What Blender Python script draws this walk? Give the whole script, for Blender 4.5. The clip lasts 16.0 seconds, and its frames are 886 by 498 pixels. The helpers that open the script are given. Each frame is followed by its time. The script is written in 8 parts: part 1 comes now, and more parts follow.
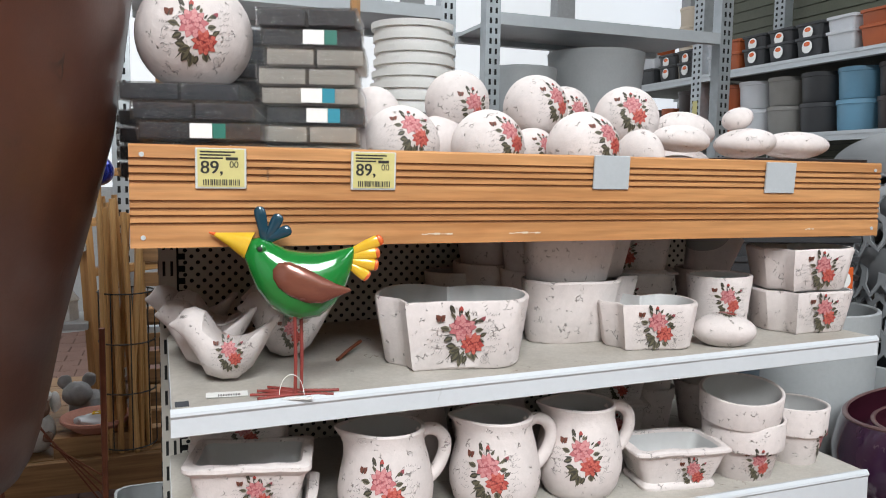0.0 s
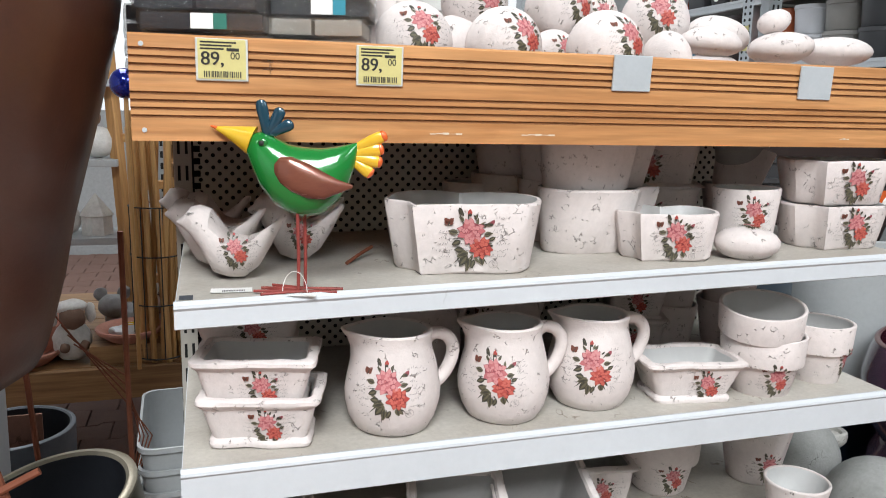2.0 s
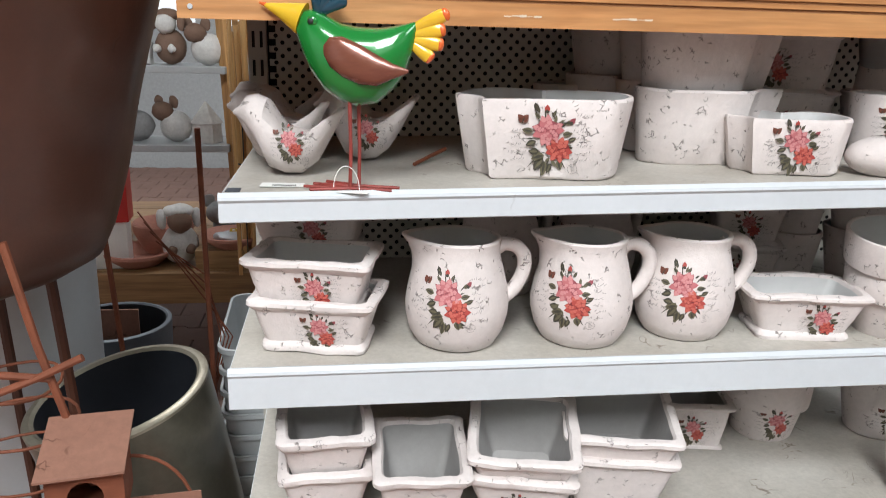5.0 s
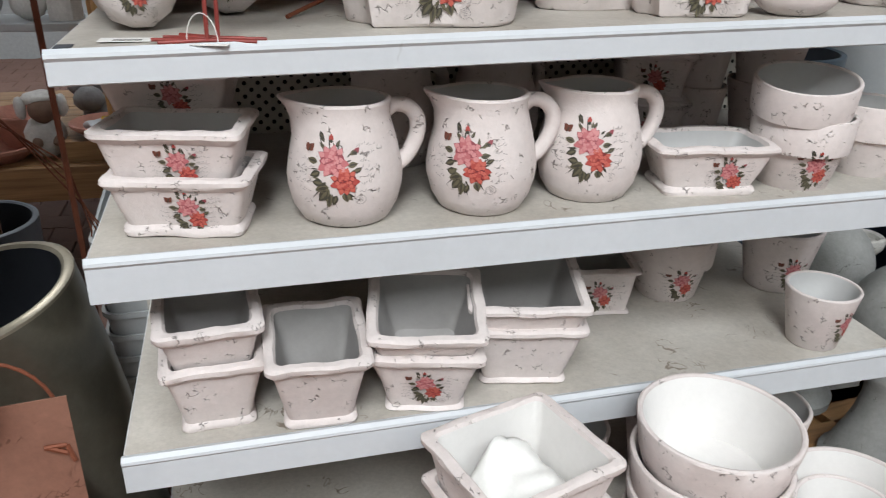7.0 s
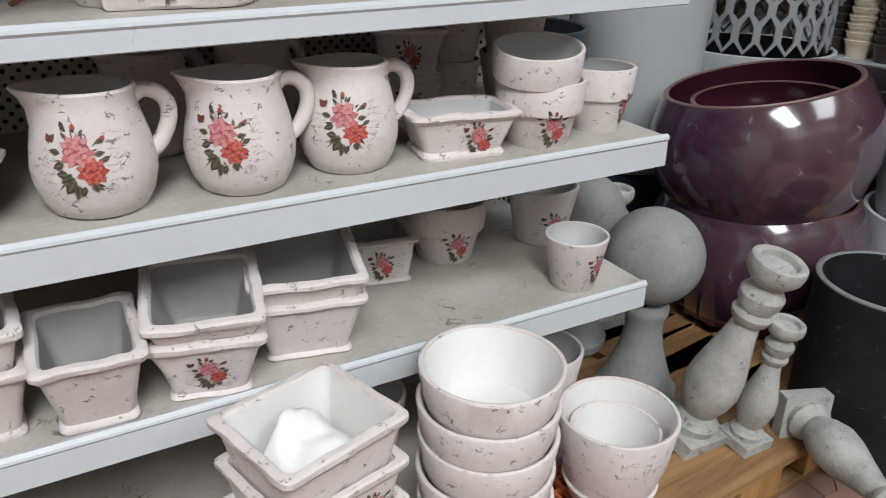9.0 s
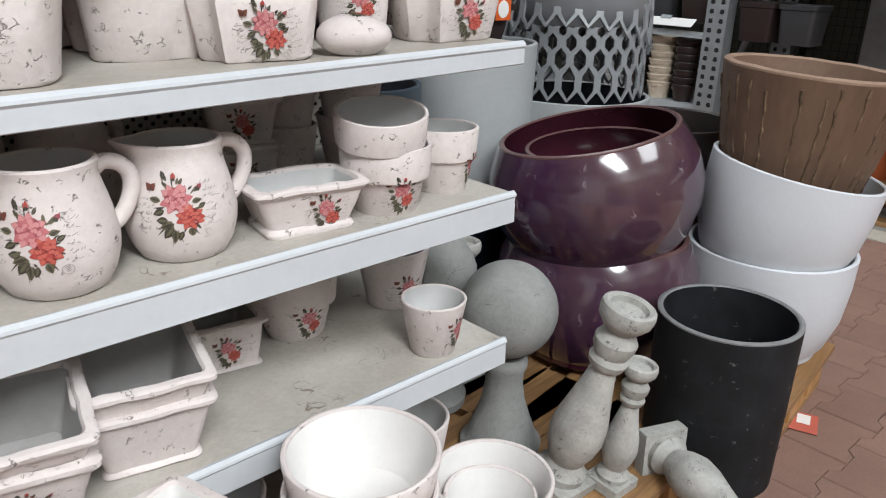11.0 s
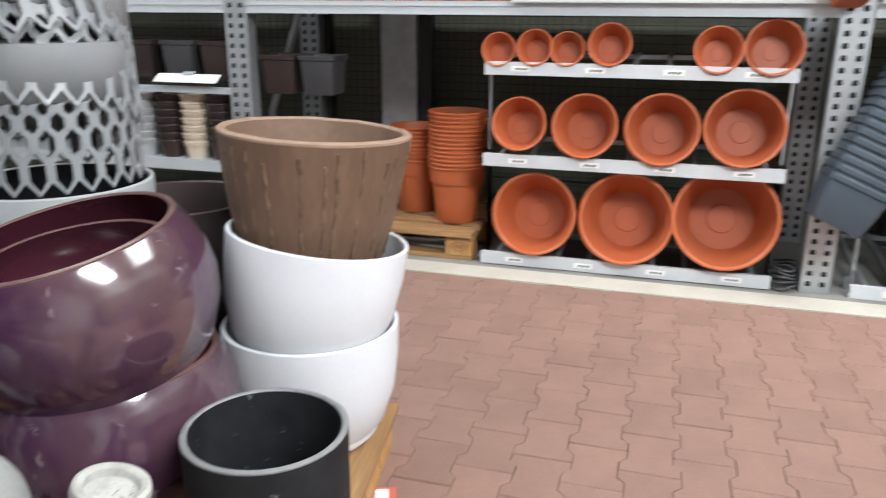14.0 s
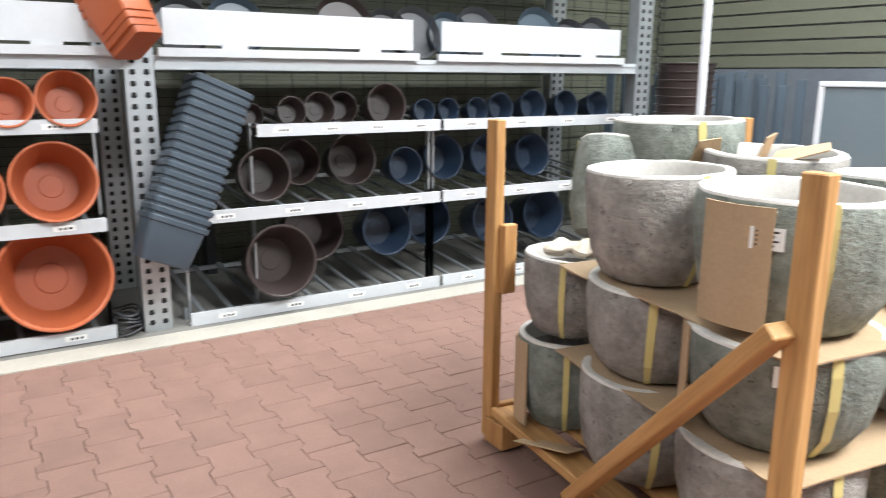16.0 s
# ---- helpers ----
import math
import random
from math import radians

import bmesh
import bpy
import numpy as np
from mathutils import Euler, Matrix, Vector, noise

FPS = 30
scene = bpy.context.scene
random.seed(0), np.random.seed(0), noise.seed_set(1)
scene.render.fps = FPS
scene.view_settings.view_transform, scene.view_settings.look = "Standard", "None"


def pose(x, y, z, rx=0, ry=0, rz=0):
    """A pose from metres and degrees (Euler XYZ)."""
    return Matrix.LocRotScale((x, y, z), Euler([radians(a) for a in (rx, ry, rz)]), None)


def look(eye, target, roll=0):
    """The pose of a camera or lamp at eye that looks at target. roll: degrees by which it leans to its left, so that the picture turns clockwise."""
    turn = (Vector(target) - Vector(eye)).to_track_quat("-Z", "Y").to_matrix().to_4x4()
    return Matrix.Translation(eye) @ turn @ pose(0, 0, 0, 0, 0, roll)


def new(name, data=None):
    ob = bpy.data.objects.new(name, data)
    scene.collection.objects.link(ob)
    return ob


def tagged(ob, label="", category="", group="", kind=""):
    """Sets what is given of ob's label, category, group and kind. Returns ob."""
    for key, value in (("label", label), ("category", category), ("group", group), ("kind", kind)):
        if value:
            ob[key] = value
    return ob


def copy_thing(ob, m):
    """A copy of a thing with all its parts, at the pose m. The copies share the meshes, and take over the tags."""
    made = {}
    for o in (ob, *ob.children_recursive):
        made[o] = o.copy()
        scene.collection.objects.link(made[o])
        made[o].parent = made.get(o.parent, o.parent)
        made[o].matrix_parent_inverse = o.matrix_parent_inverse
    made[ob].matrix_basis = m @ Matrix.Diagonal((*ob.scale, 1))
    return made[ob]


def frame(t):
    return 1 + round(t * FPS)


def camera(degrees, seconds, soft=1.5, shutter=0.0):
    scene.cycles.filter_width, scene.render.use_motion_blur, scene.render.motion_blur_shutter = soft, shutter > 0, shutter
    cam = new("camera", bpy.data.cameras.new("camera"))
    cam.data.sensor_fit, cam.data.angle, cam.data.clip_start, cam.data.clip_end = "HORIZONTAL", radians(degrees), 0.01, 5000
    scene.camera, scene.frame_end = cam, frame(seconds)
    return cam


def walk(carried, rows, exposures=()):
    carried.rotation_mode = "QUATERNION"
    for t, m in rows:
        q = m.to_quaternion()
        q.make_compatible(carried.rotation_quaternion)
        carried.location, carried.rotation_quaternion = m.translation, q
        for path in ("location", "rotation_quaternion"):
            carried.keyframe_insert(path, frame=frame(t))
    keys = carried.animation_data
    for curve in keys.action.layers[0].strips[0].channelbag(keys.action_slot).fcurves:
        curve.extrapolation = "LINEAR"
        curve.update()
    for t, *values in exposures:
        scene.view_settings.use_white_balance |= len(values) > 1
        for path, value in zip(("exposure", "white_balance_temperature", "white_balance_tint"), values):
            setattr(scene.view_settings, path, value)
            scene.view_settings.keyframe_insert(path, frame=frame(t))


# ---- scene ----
cam = camera(60.3, 16.0, soft=0.95, shutter=0.35)
PATH = [
    (0, (0.087, 0.064, 1.350), (0.782, 1.930, 1.155), 0.9),
    (0.5, (0.105, 0.058, 1.337), (0.752, 1.935, 1.095), 1.3),
    (1, (0.120, 0.060, 1.327), (0.732, 1.941, 1.030), 1.5),
    (1.5, (0.133, 0.063, 1.316), (0.727, 1.942, 0.974), 1.5),
    (2, (0.142, 0.064, 1.300), (0.728, 1.941, 0.932), 1.4),
    (2.5, (0.154, 0.062, 1.292), (0.723, 1.939, 0.896), 1.1),
    (3, (0.170, 0.057, 1.292), (0.685, 1.947, 0.885), 1.0),
    (3.2, (0.188, 0.053, 1.290), (0.655, 1.954, 0.881), 1.0),
    (5.3, (0.255, 0.164, 1.237), (0.515, 2.05, 0.624), 1.8),
    (5.5, (0.263, 0.179, 1.232), (0.545, 2.049, 0.579), 1.7),
    (6, (0.275, 0.21, 1.213), (0.608, 2.04, 0.479), 1.4),
    (6.5, (0.277, 0.222, 1.198), (0.674, 2.014, 0.404), 1.3),
    (7, (0.286, 0.22, 1.184), (0.767, 1.978, 0.359), 1.3),
    (7.5, (0.299, 0.209, 1.18), (0.888, 1.925, 0.338), 1.0),
    (8, (0.317, 0.189, 1.18), (1.012, 1.863, 0.335), 0.8),
    (8.5, (0.329, 0.165, 1.176), (1.129, 1.794, 0.335), 0.9),
    (9, (0.331, 0.152, 1.176), (1.246, 1.722, 0.341), 1.4),
    (9.5, (0.343, 0.154, 1.181), (1.346, 1.676, 0.359), 1.8),
    (9.7, (0.345, 0.159, 1.181), (1.38, 1.666, 0.37), 1.7),
    (11.8, (0.376, 0.254, 1.2), (1.734, 1.561, 0.53), 1.0),
    (12, (0.43, 0.247, 1.192), (1.789, 1.557, 0.533), 0.6),
    (12.5, (0.565, 0.231, 1.194), (1.948, 1.53, 0.563), 0.1),
    (13, (0.666, 0.193, 1.211), (2.116, 1.418, 0.583), -0.1),
    (13.5, (0.72, 0.188, 1.214), (2.355, 1.144, 0.571), 0.1),
    (14, (0.743, 0.24, 1.219), (2.579, 0.765, 0.625), 0.4),
    (14.5, (0.75, 0.268, 1.233), (2.676, 0.352, 0.703), 0.9),
    (15, (0.764, 0.282, 1.225), (2.659, -0.116, 0.723), 1.6),
    (15.5, (0.753, 0.24, 1.204), (2.541, -0.52, 0.727), 1.1),
    (16, (0.738, 0.208, 1.192), (2.388, -0.831, 0.746), 0.4),
]
walk(cam, [(t, look(eye, target, roll)) for t, eye, target, roll in PATH],
     [(0, 0.1), (1.5, 0.22), (3, 0.25), (5.5, 0.22), (6.5, 0.05), (7.5, -0.12), (8.5, -0.2), (9.5, -0.12), (11, 0.05), (12.5, 0.32), (13.0, 0.22), (13.5, 0.05), (14.1, 0.88), (15, 0.95), (15.5, 1.02), (16, 0.88)])

# ---- daylight through the hall's roof lights ----
world = bpy.data.worlds.new("sky")
scene.world = world
world.use_nodes = True
_sky = world.node_tree.nodes.new("ShaderNodeTexSky")
_sky.sky_type, _sky.sun_disc = "NISHITA", False
_sky.sun_elevation, _sky.sun_rotation = radians(48), radians(200)
world.node_tree.links.new(_sky.outputs[0], world.node_tree.nodes["Background"].inputs[0])
world.node_tree.nodes["Background"].inputs[1].default_value = 0.12


def area_lamp(name, x, y, z, sx, sy, watts, tint=(1, 1, 1), turn=(0, 0, 0)):
    data = bpy.data.lights.new(name, "AREA")
    data.shape, data.size, data.size_y, data.energy, data.color = "RECTANGLE", sx, sy, watts, tint
    ob = new(name, data)
    ob.matrix_world = pose(x, y, z, *turn)
    return ob


SUN = bpy.data.lights.new("sun", "SUN")
SUN.energy, SUN.angle, SUN.color = 0.8, radians(12), (1.0, 0.97, 0.92)
sun_ob = new("sun", SUN)
sun_ob.matrix_world = pose(0, 0, 12, 38, 0, 200)
for _x, _y, _w in ((-0.6, -2.8, 450), (3.3, -2.8, 170), (-0.6, 3.6, 90), (3.3, 3.6, 70)):
    area_lamp("rooflight_lamp", _x, _y, 4.55, 1.5 if _x < 1 else 2.1, 3.0, _w, (0.93, 0.975, 1.0))


# ---- materials ----
def base_mat(name):
    m = bpy.data.materials.new(name)
    m.use_nodes = True
    nt = m.node_tree
    return m, nt, nt.nodes["Principled BSDF"]


def node(nt, kind, **kw):
    n = nt.nodes.new(kind)
    for k, v in kw.items():
        n.inputs[k.replace("_", " ")].default_value = v
    return n


def rgba(c):
    return (*c, 1.0)


def surf(name, color, other=None, rough=0.6, metal=0.0, scale=8.0, fine=90.0, amount=0.5, bump=0.15, speck=None, speck_at=0.66,
         coat=0.0, by_object=0.0, stretch=(1, 1, 1), detail=6.0, depth=0.004, ga=0.12):
    """A surface with broad stains, fine grain, relief and, if wanted, darker specks."""
    m, nt, b = base_mat(name)
    ln = nt.links.new
    other = other or tuple(c * 0.8 for c in color)
    tc = nt.nodes.new("ShaderNodeTexCoord")
    mp = nt.nodes.new("ShaderNodeMapping")
    mp.inputs["Scale"].default_value = stretch
    oi = nt.nodes.new("ShaderNodeObjectInfo")
    off = nt.nodes.new("ShaderNodeVectorMath")
    off.operation = "SCALE"
    comb = nt.nodes.new("ShaderNodeCombineXYZ")
    ln(oi.outputs["Random"], comb.inputs[0]), ln(oi.outputs["Random"], comb.inputs[1])
    ln(comb.outputs[0], off.inputs[0])
    off.inputs["Scale"].default_value = 7.3
    ln(off.outputs[0], mp.inputs["Location"])
    ln(tc.outputs["Object"], mp.inputs["Vector"])
    broad = node(nt, "ShaderNodeTexNoise", Scale=scale, Detail=detail, Roughness=0.6)
    grain = node(nt, "ShaderNodeTexNoise", Scale=fine, Detail=4.0, Roughness=0.7)
    ln(mp.outputs[0], broad.inputs["Vector"]), ln(mp.outputs[0], grain.inputs["Vector"])
    ramp = nt.nodes.new("ShaderNodeMapRange")
    ramp.inputs[1].default_value, ramp.inputs[2].default_value = 0.34, 0.68
    ln(broad.outputs[0], ramp.inputs[0])
    mix = nt.nodes.new("ShaderNodeMix")
    mix.data_type = "RGBA"
    mix.inputs[6].default_value, mix.inputs[7].default_value = rgba(color), rgba(other)
    fac = nt.nodes.new("ShaderNodeMath")
    fac.operation = "MULTIPLY"
    fac.inputs[1].default_value = amount
    ln(ramp.outputs[0], fac.inputs[0]), ln(fac.outputs[0], mix.inputs[0])
    gm = nt.nodes.new("ShaderNodeMix")
    gm.data_type, gm.blend_type = "RGBA", "MULTIPLY"
    gr = nt.nodes.new("ShaderNodeMapRange")
    gr.inputs[1].default_value, gr.inputs[2].default_value = 0.3, 0.7
    gr.inputs[3].default_value, gr.inputs[4].default_value = 1 - ga, 1 + ga * 0.5
    ln(grain.outputs[0], gr.inputs[0])
    gm.inputs[0].default_value = 1.0
    ln(mix.outputs[2], gm.inputs[6]), ln(gr.outputs[0], gm.inputs[7])
    out = gm.outputs[2]
    if by_object:
        vm = nt.nodes.new("ShaderNodeMix")
        vm.data_type, vm.blend_type = "RGBA", "MULTIPLY"
        vr = nt.nodes.new("ShaderNodeMapRange")
        vr.inputs[3].default_value, vr.inputs[4].default_value = 1 - by_object, 1 + by_object * 0.5
        ln(oi.outputs["Random"], vr.inputs[0])
        vm.inputs[0].default_value = 1.0
        ln(out, vm.inputs[6]), ln(vr.outputs[0], vm.inputs[7])
        out = vm.outputs[2]
    height = grain.outputs[0]
    if speck:
        # short hairline scratches: thin bands of a noise, kept only in scattered patches
        band = node(nt, "ShaderNodeTexNoise", Scale=scale * 3.4, Detail=2.5, Roughness=0.55, Distortion=0.9)
        patch = node(nt, "ShaderNodeTexNoise", Scale=scale * 3.0, Detail=2.0)
        ln(mp.outputs[0], band.inputs["Vector"]), ln(mp.outputs[0], patch.inputs["Vector"])
        d = nt.nodes.new("ShaderNodeMath")
        d.operation = "SUBTRACT"
        d.inputs[1].default_value = 0.5
        ab = nt.nodes.new("ShaderNodeMath")
        ab.operation = "ABSOLUTE"
        lt = nt.nodes.new("ShaderNodeMapRange")
        lt.inputs[1].default_value, lt.inputs[2].default_value = 0.006, 0.022
        lt.inputs[3].default_value, lt.inputs[4].default_value = 1.0, 0.0
        pm = nt.nodes.new("ShaderNodeMapRange")
        pm.inputs[1].default_value, pm.inputs[2].default_value = speck_at - 0.05, speck_at + 0.03
        ln(band.outputs[0], d.inputs[0]), ln(d.outputs[0], ab.inputs[0]), ln(ab.outputs[0], lt.inputs[0])
        ln(patch.outputs[0], pm.inputs[0])
        mul = nt.nodes.new("ShaderNodeMath")
        mul.operation = "MULTIPLY"
        ln(lt.outputs[0], mul.inputs[0]), ln(pm.outputs[0], mul.inputs[1])
        sm = nt.nodes.new("ShaderNodeMix")
        sm.data_type = "RGBA"
        sm.inputs[7].default_value = rgba(speck)
        ln(mul.outputs[0], sm.inputs[0]), ln(out, sm.inputs[6])
        out = sm.outputs[2]
        sub = nt.nodes.new("ShaderNodeMath")
        sub.operation = "SUBTRACT"
        ln(grain.outputs[0], sub.inputs[0]), ln(mul.outputs[0], sub.inputs[1])
        height = sub.outputs[0]
    ln(out, b.inputs["Base Color"])
    rr = nt.nodes.new("ShaderNodeMapRange")
    rr.inputs[3].default_value, rr.inputs[4].default_value = max(rough - 0.1, 0.02), min(rough + 0.1, 1.0)
    ln(broad.outputs[0], rr.inputs[0]), ln(rr.outputs[0], b.inputs["Roughness"])
    b.inputs["Metallic"].default_value = metal
    b.inputs["Coat Weight"].default_value = coat
    b.inputs["Coat Roughness"].default_value = 0.06
    if bump:
        bp = nt.nodes.new("ShaderNodeBump")
        bp.inputs["Strength"].default_value, bp.inputs["Distance"].default_value = bump, depth
        ln(height, bp.inputs["Height"]), ln(bp.outputs[0], b.inputs["Normal"])
    return m


def wood(name, light, dark, along=0, rough=0.5, knots=True):
    """Boards with long grain along one axis (0, 1 or 2)."""
    m, nt, b = base_mat(name)
    ln = nt.links.new
    tc, mp, oi = nt.nodes.new("ShaderNodeTexCoord"), nt.nodes.new("ShaderNodeMapping"), nt.nodes.new("ShaderNodeObjectInfo")
    s = [26.0, 26.0, 26.0]
    s[along] = 1.6
    mp.inputs["Scale"].default_value = s
    comb = nt.nodes.new("ShaderNodeCombineXYZ")
    mu = nt.nodes.new("ShaderNodeMath")
    mu.operation = "MULTIPLY"
    mu.inputs[1].default_value = 37.0
    ln(oi.outputs["Random"], mu.inputs[0])
    for k in range(3):
        ln(mu.outputs[0], comb.inputs[k])
    ln(comb.outputs[0], mp.inputs["Location"]), ln(tc.outputs["Object"], mp.inputs["Vector"])
    rings = node(nt, "ShaderNodeTexNoise", Scale=1.0, Detail=5.0, Roughness=0.62, Distortion=0.8 if knots else 0.2)
    fib = node(nt, "ShaderNodeTexNoise", Scale=5.0, Detail=3.0)
    ln(mp.outputs[0], rings.inputs["Vector"]), ln(mp.outputs[0], fib.inputs["Vector"])
    ramp = nt.nodes.new("ShaderNodeValToRGB")
    ramp.color_ramp.elements[0].position, ramp.color_ramp.elements[0].color = 0.32, rgba(dark)
    ramp.color_ramp.elements[1].position, ramp.color_ramp.elements[1].color = 0.62, rgba(light)
    ln(rings.outputs[0], ramp.inputs[0])
    gm = nt.nodes.new("ShaderNodeMix")
    gm.data_type, gm.blend_type = "RGBA", "MULTIPLY"
    gr = nt.nodes.new("ShaderNodeMapRange")
    gr.inputs[1].default_value, gr.inputs[2].default_value, gr.inputs[3].default_value, gr.inputs[4].default_value = 0.3, 0.7, 0.8, 1.1
    ln(fib.outputs[0], gr.inputs[0])
    gm.inputs[0].default_value = 1.0
    ln(ramp.outputs[0], gm.inputs[6]), ln(gr.outputs[0], gm.inputs[7]), ln(gm.outputs[2], b.inputs["Base Color"])
    b.inputs["Roughness"].default_value = rough
    bp = nt.nodes.new("ShaderNodeBump")
    bp.inputs["Strength"].default_value, bp.inputs["Distance"].default_value = 0.25, 0.002
    ln(fib.outputs[0], bp.inputs["Height"]), ln(bp.outputs[0], b.inputs["Normal"])
    return m


def plain(name, color, rough=0.6, metal=0.0, coat=0.0):
    return surf(name, color, tuple(c * 0.86 for c in color), rough, metal, 14.0, 160.0, 0.4, 0.05, None, 0.66, coat, ga=0.04)


def cracked(m, ink, cell=120.0, patch=58.0, keep=0.60, deep=0.0025):
    """Adds short branching cracks and chipped pits, in scattered patches, to a surface."""
    nt = m.node_tree
    ln, b = nt.links.new, nt.nodes["Principled BSDF"]
    mp = next(n for n in nt.nodes if n.bl_idname == "ShaderNodeMapping")
    old = b.inputs["Base Color"].links[0].from_socket
    warp = node(nt, "ShaderNodeTexNoise", Scale=45.0, Detail=3.0)
    sc, ad = nt.nodes.new("ShaderNodeVectorMath"), nt.nodes.new("ShaderNodeVectorMath")
    sc.operation, ad.operation = "SCALE", "ADD"
    sc.inputs["Scale"].default_value = 0.022
    vo = nt.nodes.new("ShaderNodeTexVoronoi")
    vo.feature = "DISTANCE_TO_EDGE"
    vo.inputs["Scale"].default_value = cell
    ln(mp.outputs[0], warp.inputs["Vector"]), ln(warp.outputs["Color"], sc.inputs[0])
    ln(mp.outputs[0], ad.inputs[0]), ln(sc.outputs[0], ad.inputs[1]), ln(ad.outputs[0], vo.inputs["Vector"])
    line = nt.nodes.new("ShaderNodeMapRange")
    line.inputs[1].default_value, line.inputs[2].default_value, line.inputs[3].default_value, line.inputs[4].default_value = 0.015, 0.075, 1.0, 0.0
    pn = node(nt, "ShaderNodeTexNoise", Scale=patch, Detail=2.5, Roughness=0.6)
    ln(mp.outputs[0], pn.inputs["Vector"])
    pr = nt.nodes.new("ShaderNodeMapRange")
    pr.inputs[1].default_value, pr.inputs[2].default_value = keep, keep + 0.05
    mul = nt.nodes.new("ShaderNodeMath")
    mul.operation = "MULTIPLY"
    ln(vo.outputs["Distance"], line.inputs[0]), ln(pn.outputs[0], pr.inputs[0]), ln(line.outputs[0], mul.inputs[0]), ln(pr.outputs[0], mul.inputs[1])
    mx = nt.nodes.new("ShaderNodeMix")
    mx.data_type = "RGBA"
    mx.inputs[7].default_value = rgba(ink)
    soft = nt.nodes.new("ShaderNodeMath")
    soft.operation = "MULTIPLY"
    soft.inputs[1].default_value = 0.85
    ln(mul.outputs[0], soft.inputs[0]), ln(soft.outputs[0], mx.inputs[0]), ln(old, mx.inputs[6]), ln(mx.outputs[2], b.inputs["Base Color"])
    under = b.inputs["Normal"].links[0].from_socket
    bp = nt.nodes.new("ShaderNodeBump")
    bp.invert = True
    bp.inputs["Strength"].default_value, bp.inputs["Distance"].default_value = 0.9, deep
    ln(mul.outputs[0], bp.inputs["Height"]), ln(under, bp.inputs["Normal"]), ln(bp.outputs[0], b.inputs["Normal"])
    return m


CERAMIC = surf("chalk_white_ceramic", (0.675, 0.610, 0.588), (0.595, 0.525, 0.503), 0.78, 0, 9, 75, 0.6, 0.28, None, 0.615, 0, 0.04, ga=0.07)
cracked(CERAMIC, (0.26, 0.225, 0.21))
# White inside, then two darker copies with inner shade put into the colour
WHITE_IN = surf("white_glazed_inside", (0.74, 0.72, 0.70), (0.66, 0.64, 0.615), 0.5, 0, 6, 80, 0.5, 0.08, ga=0.03)
SHADED_IN = surf("shaded_ceramic_inside", (0.55, 0.545, 0.54), (0.47, 0.465, 0.455), 0.55, 0, 6, 80, 0.5, 0.08, ga=0.03)
# Shade inside square pots put into the colour; also really grey pots
GREY_IN = surf("grey_and_shaded_ceramic", (0.36, 0.345, 0.335), (0.29, 0.28, 0.27), 0.75, 0, 7, 80, 0.6, 0.15, ga=0.05)
SHELF = surf("cream_lacquered_steel", (0.49, 0.462, 0.418), (0.36, 0.325, 0.28), 0.48, 0, 5.5, 120, 0.85, 0.06, (0.20, 0.165, 0.13), 0.67, ga=0.12)
LIP = surf("pale_grey_lacquered_lip", (0.55, 0.575, 0.60), (0.47, 0.49, 0.51), 0.48, 0, 4, 70, 0.6, 0.04, (0.30, 0.30, 0.30), 0.735, ga=0.03)
PEG = surf("pegboard_cream", (0.50, 0.47, 0.42), (0.42, 0.39, 0.34), 0.55, 0, 4, 60, 0.5, 0.05, ga=0.03)
# Black for the shade inside holes and slots, put into the colour
BLACK = plain("hole_shade_black", (0.012, 0.012, 0.012), 0.9)
PINE = wood("varnished_pine", (0.57, 0.285, 0.115), (0.39, 0.17, 0.06), 0, 0.38)
PINE_END = wood("varnished_pine_side", (0.52, 0.24, 0.08), (0.36, 0.15, 0.045), 1, 0.42)
# Darker brown for groove shade put into the colour, and the burnt pallet mark
GROOVE = plain("groove_shade_and_brand_brown", (0.27, 0.115, 0.04), 0.7)
RAWPINE = wood("raw_pine", (0.52, 0.285, 0.105), (0.36, 0.17, 0.055), 2, 0.6)
RAWPINE_X = wood("raw_pine_slats", (0.36, 0.20, 0.085), (0.20, 0.105, 0.045), 0, 0.6)
CREAMP = plain("cream_plastic", (0.66, 0.56, 0.44), 0.45)
RAWPINE_Y = wood("raw_pine_long", (0.36, 0.20, 0.085), (0.20, 0.105, 0.045), 1, 0.6)
BAMBOO = wood("bamboo_cane", (0.62, 0.37, 0.15), (0.44, 0.23, 0.08), 2, 0.45, False)
TERRA = surf("terracotta_plastic", (0.44, 0.108, 0.036), (0.375, 0.088, 0.030), 0.45, 0, 5, 80, 0.6, 0.06, None, 0.66, 0, 0.14, ga=0.05)
TERRA_IN = surf("terracotta_plastic_inside", (0.385, 0.088, 0.030), (0.32, 0.072, 0.026), 0.5, 0, 5, 80, 0.6, 0.06, None, 0.66, 0, 0.14, ga=0.05)
GALV = surf("galvanised_steel", (0.50, 0.53, 0.55), (0.38, 0.41, 0.43), 0.42, 0.75, 14, 90, 0.8, 0.05, ga=0.03)
STEEL = surf("grey_painted_steel", (0.52, 0.55, 0.57), (0.44, 0.47, 0.49), 0.45, 0.2, 5, 60, 0.5, 0.04, ga=0.03)
LATTICE = surf("mid_grey_plastic", (0.27, 0.28, 0.29), (0.21, 0.22, 0.23), 0.4, 0, 5, 60, 0.5, 0.04, ga=0.03)
WHITE = plain("white_painted_steel", (0.54, 0.555, 0.57), 0.5)
ANTHR = surf("anthracite_plastic", (0.052, 0.054, 0.058), (0.04, 0.04, 0.044), 0.45, 0, 6, 90, 0.5, 0.06, None, 0.66, 0, 0.15, ga=0.03)
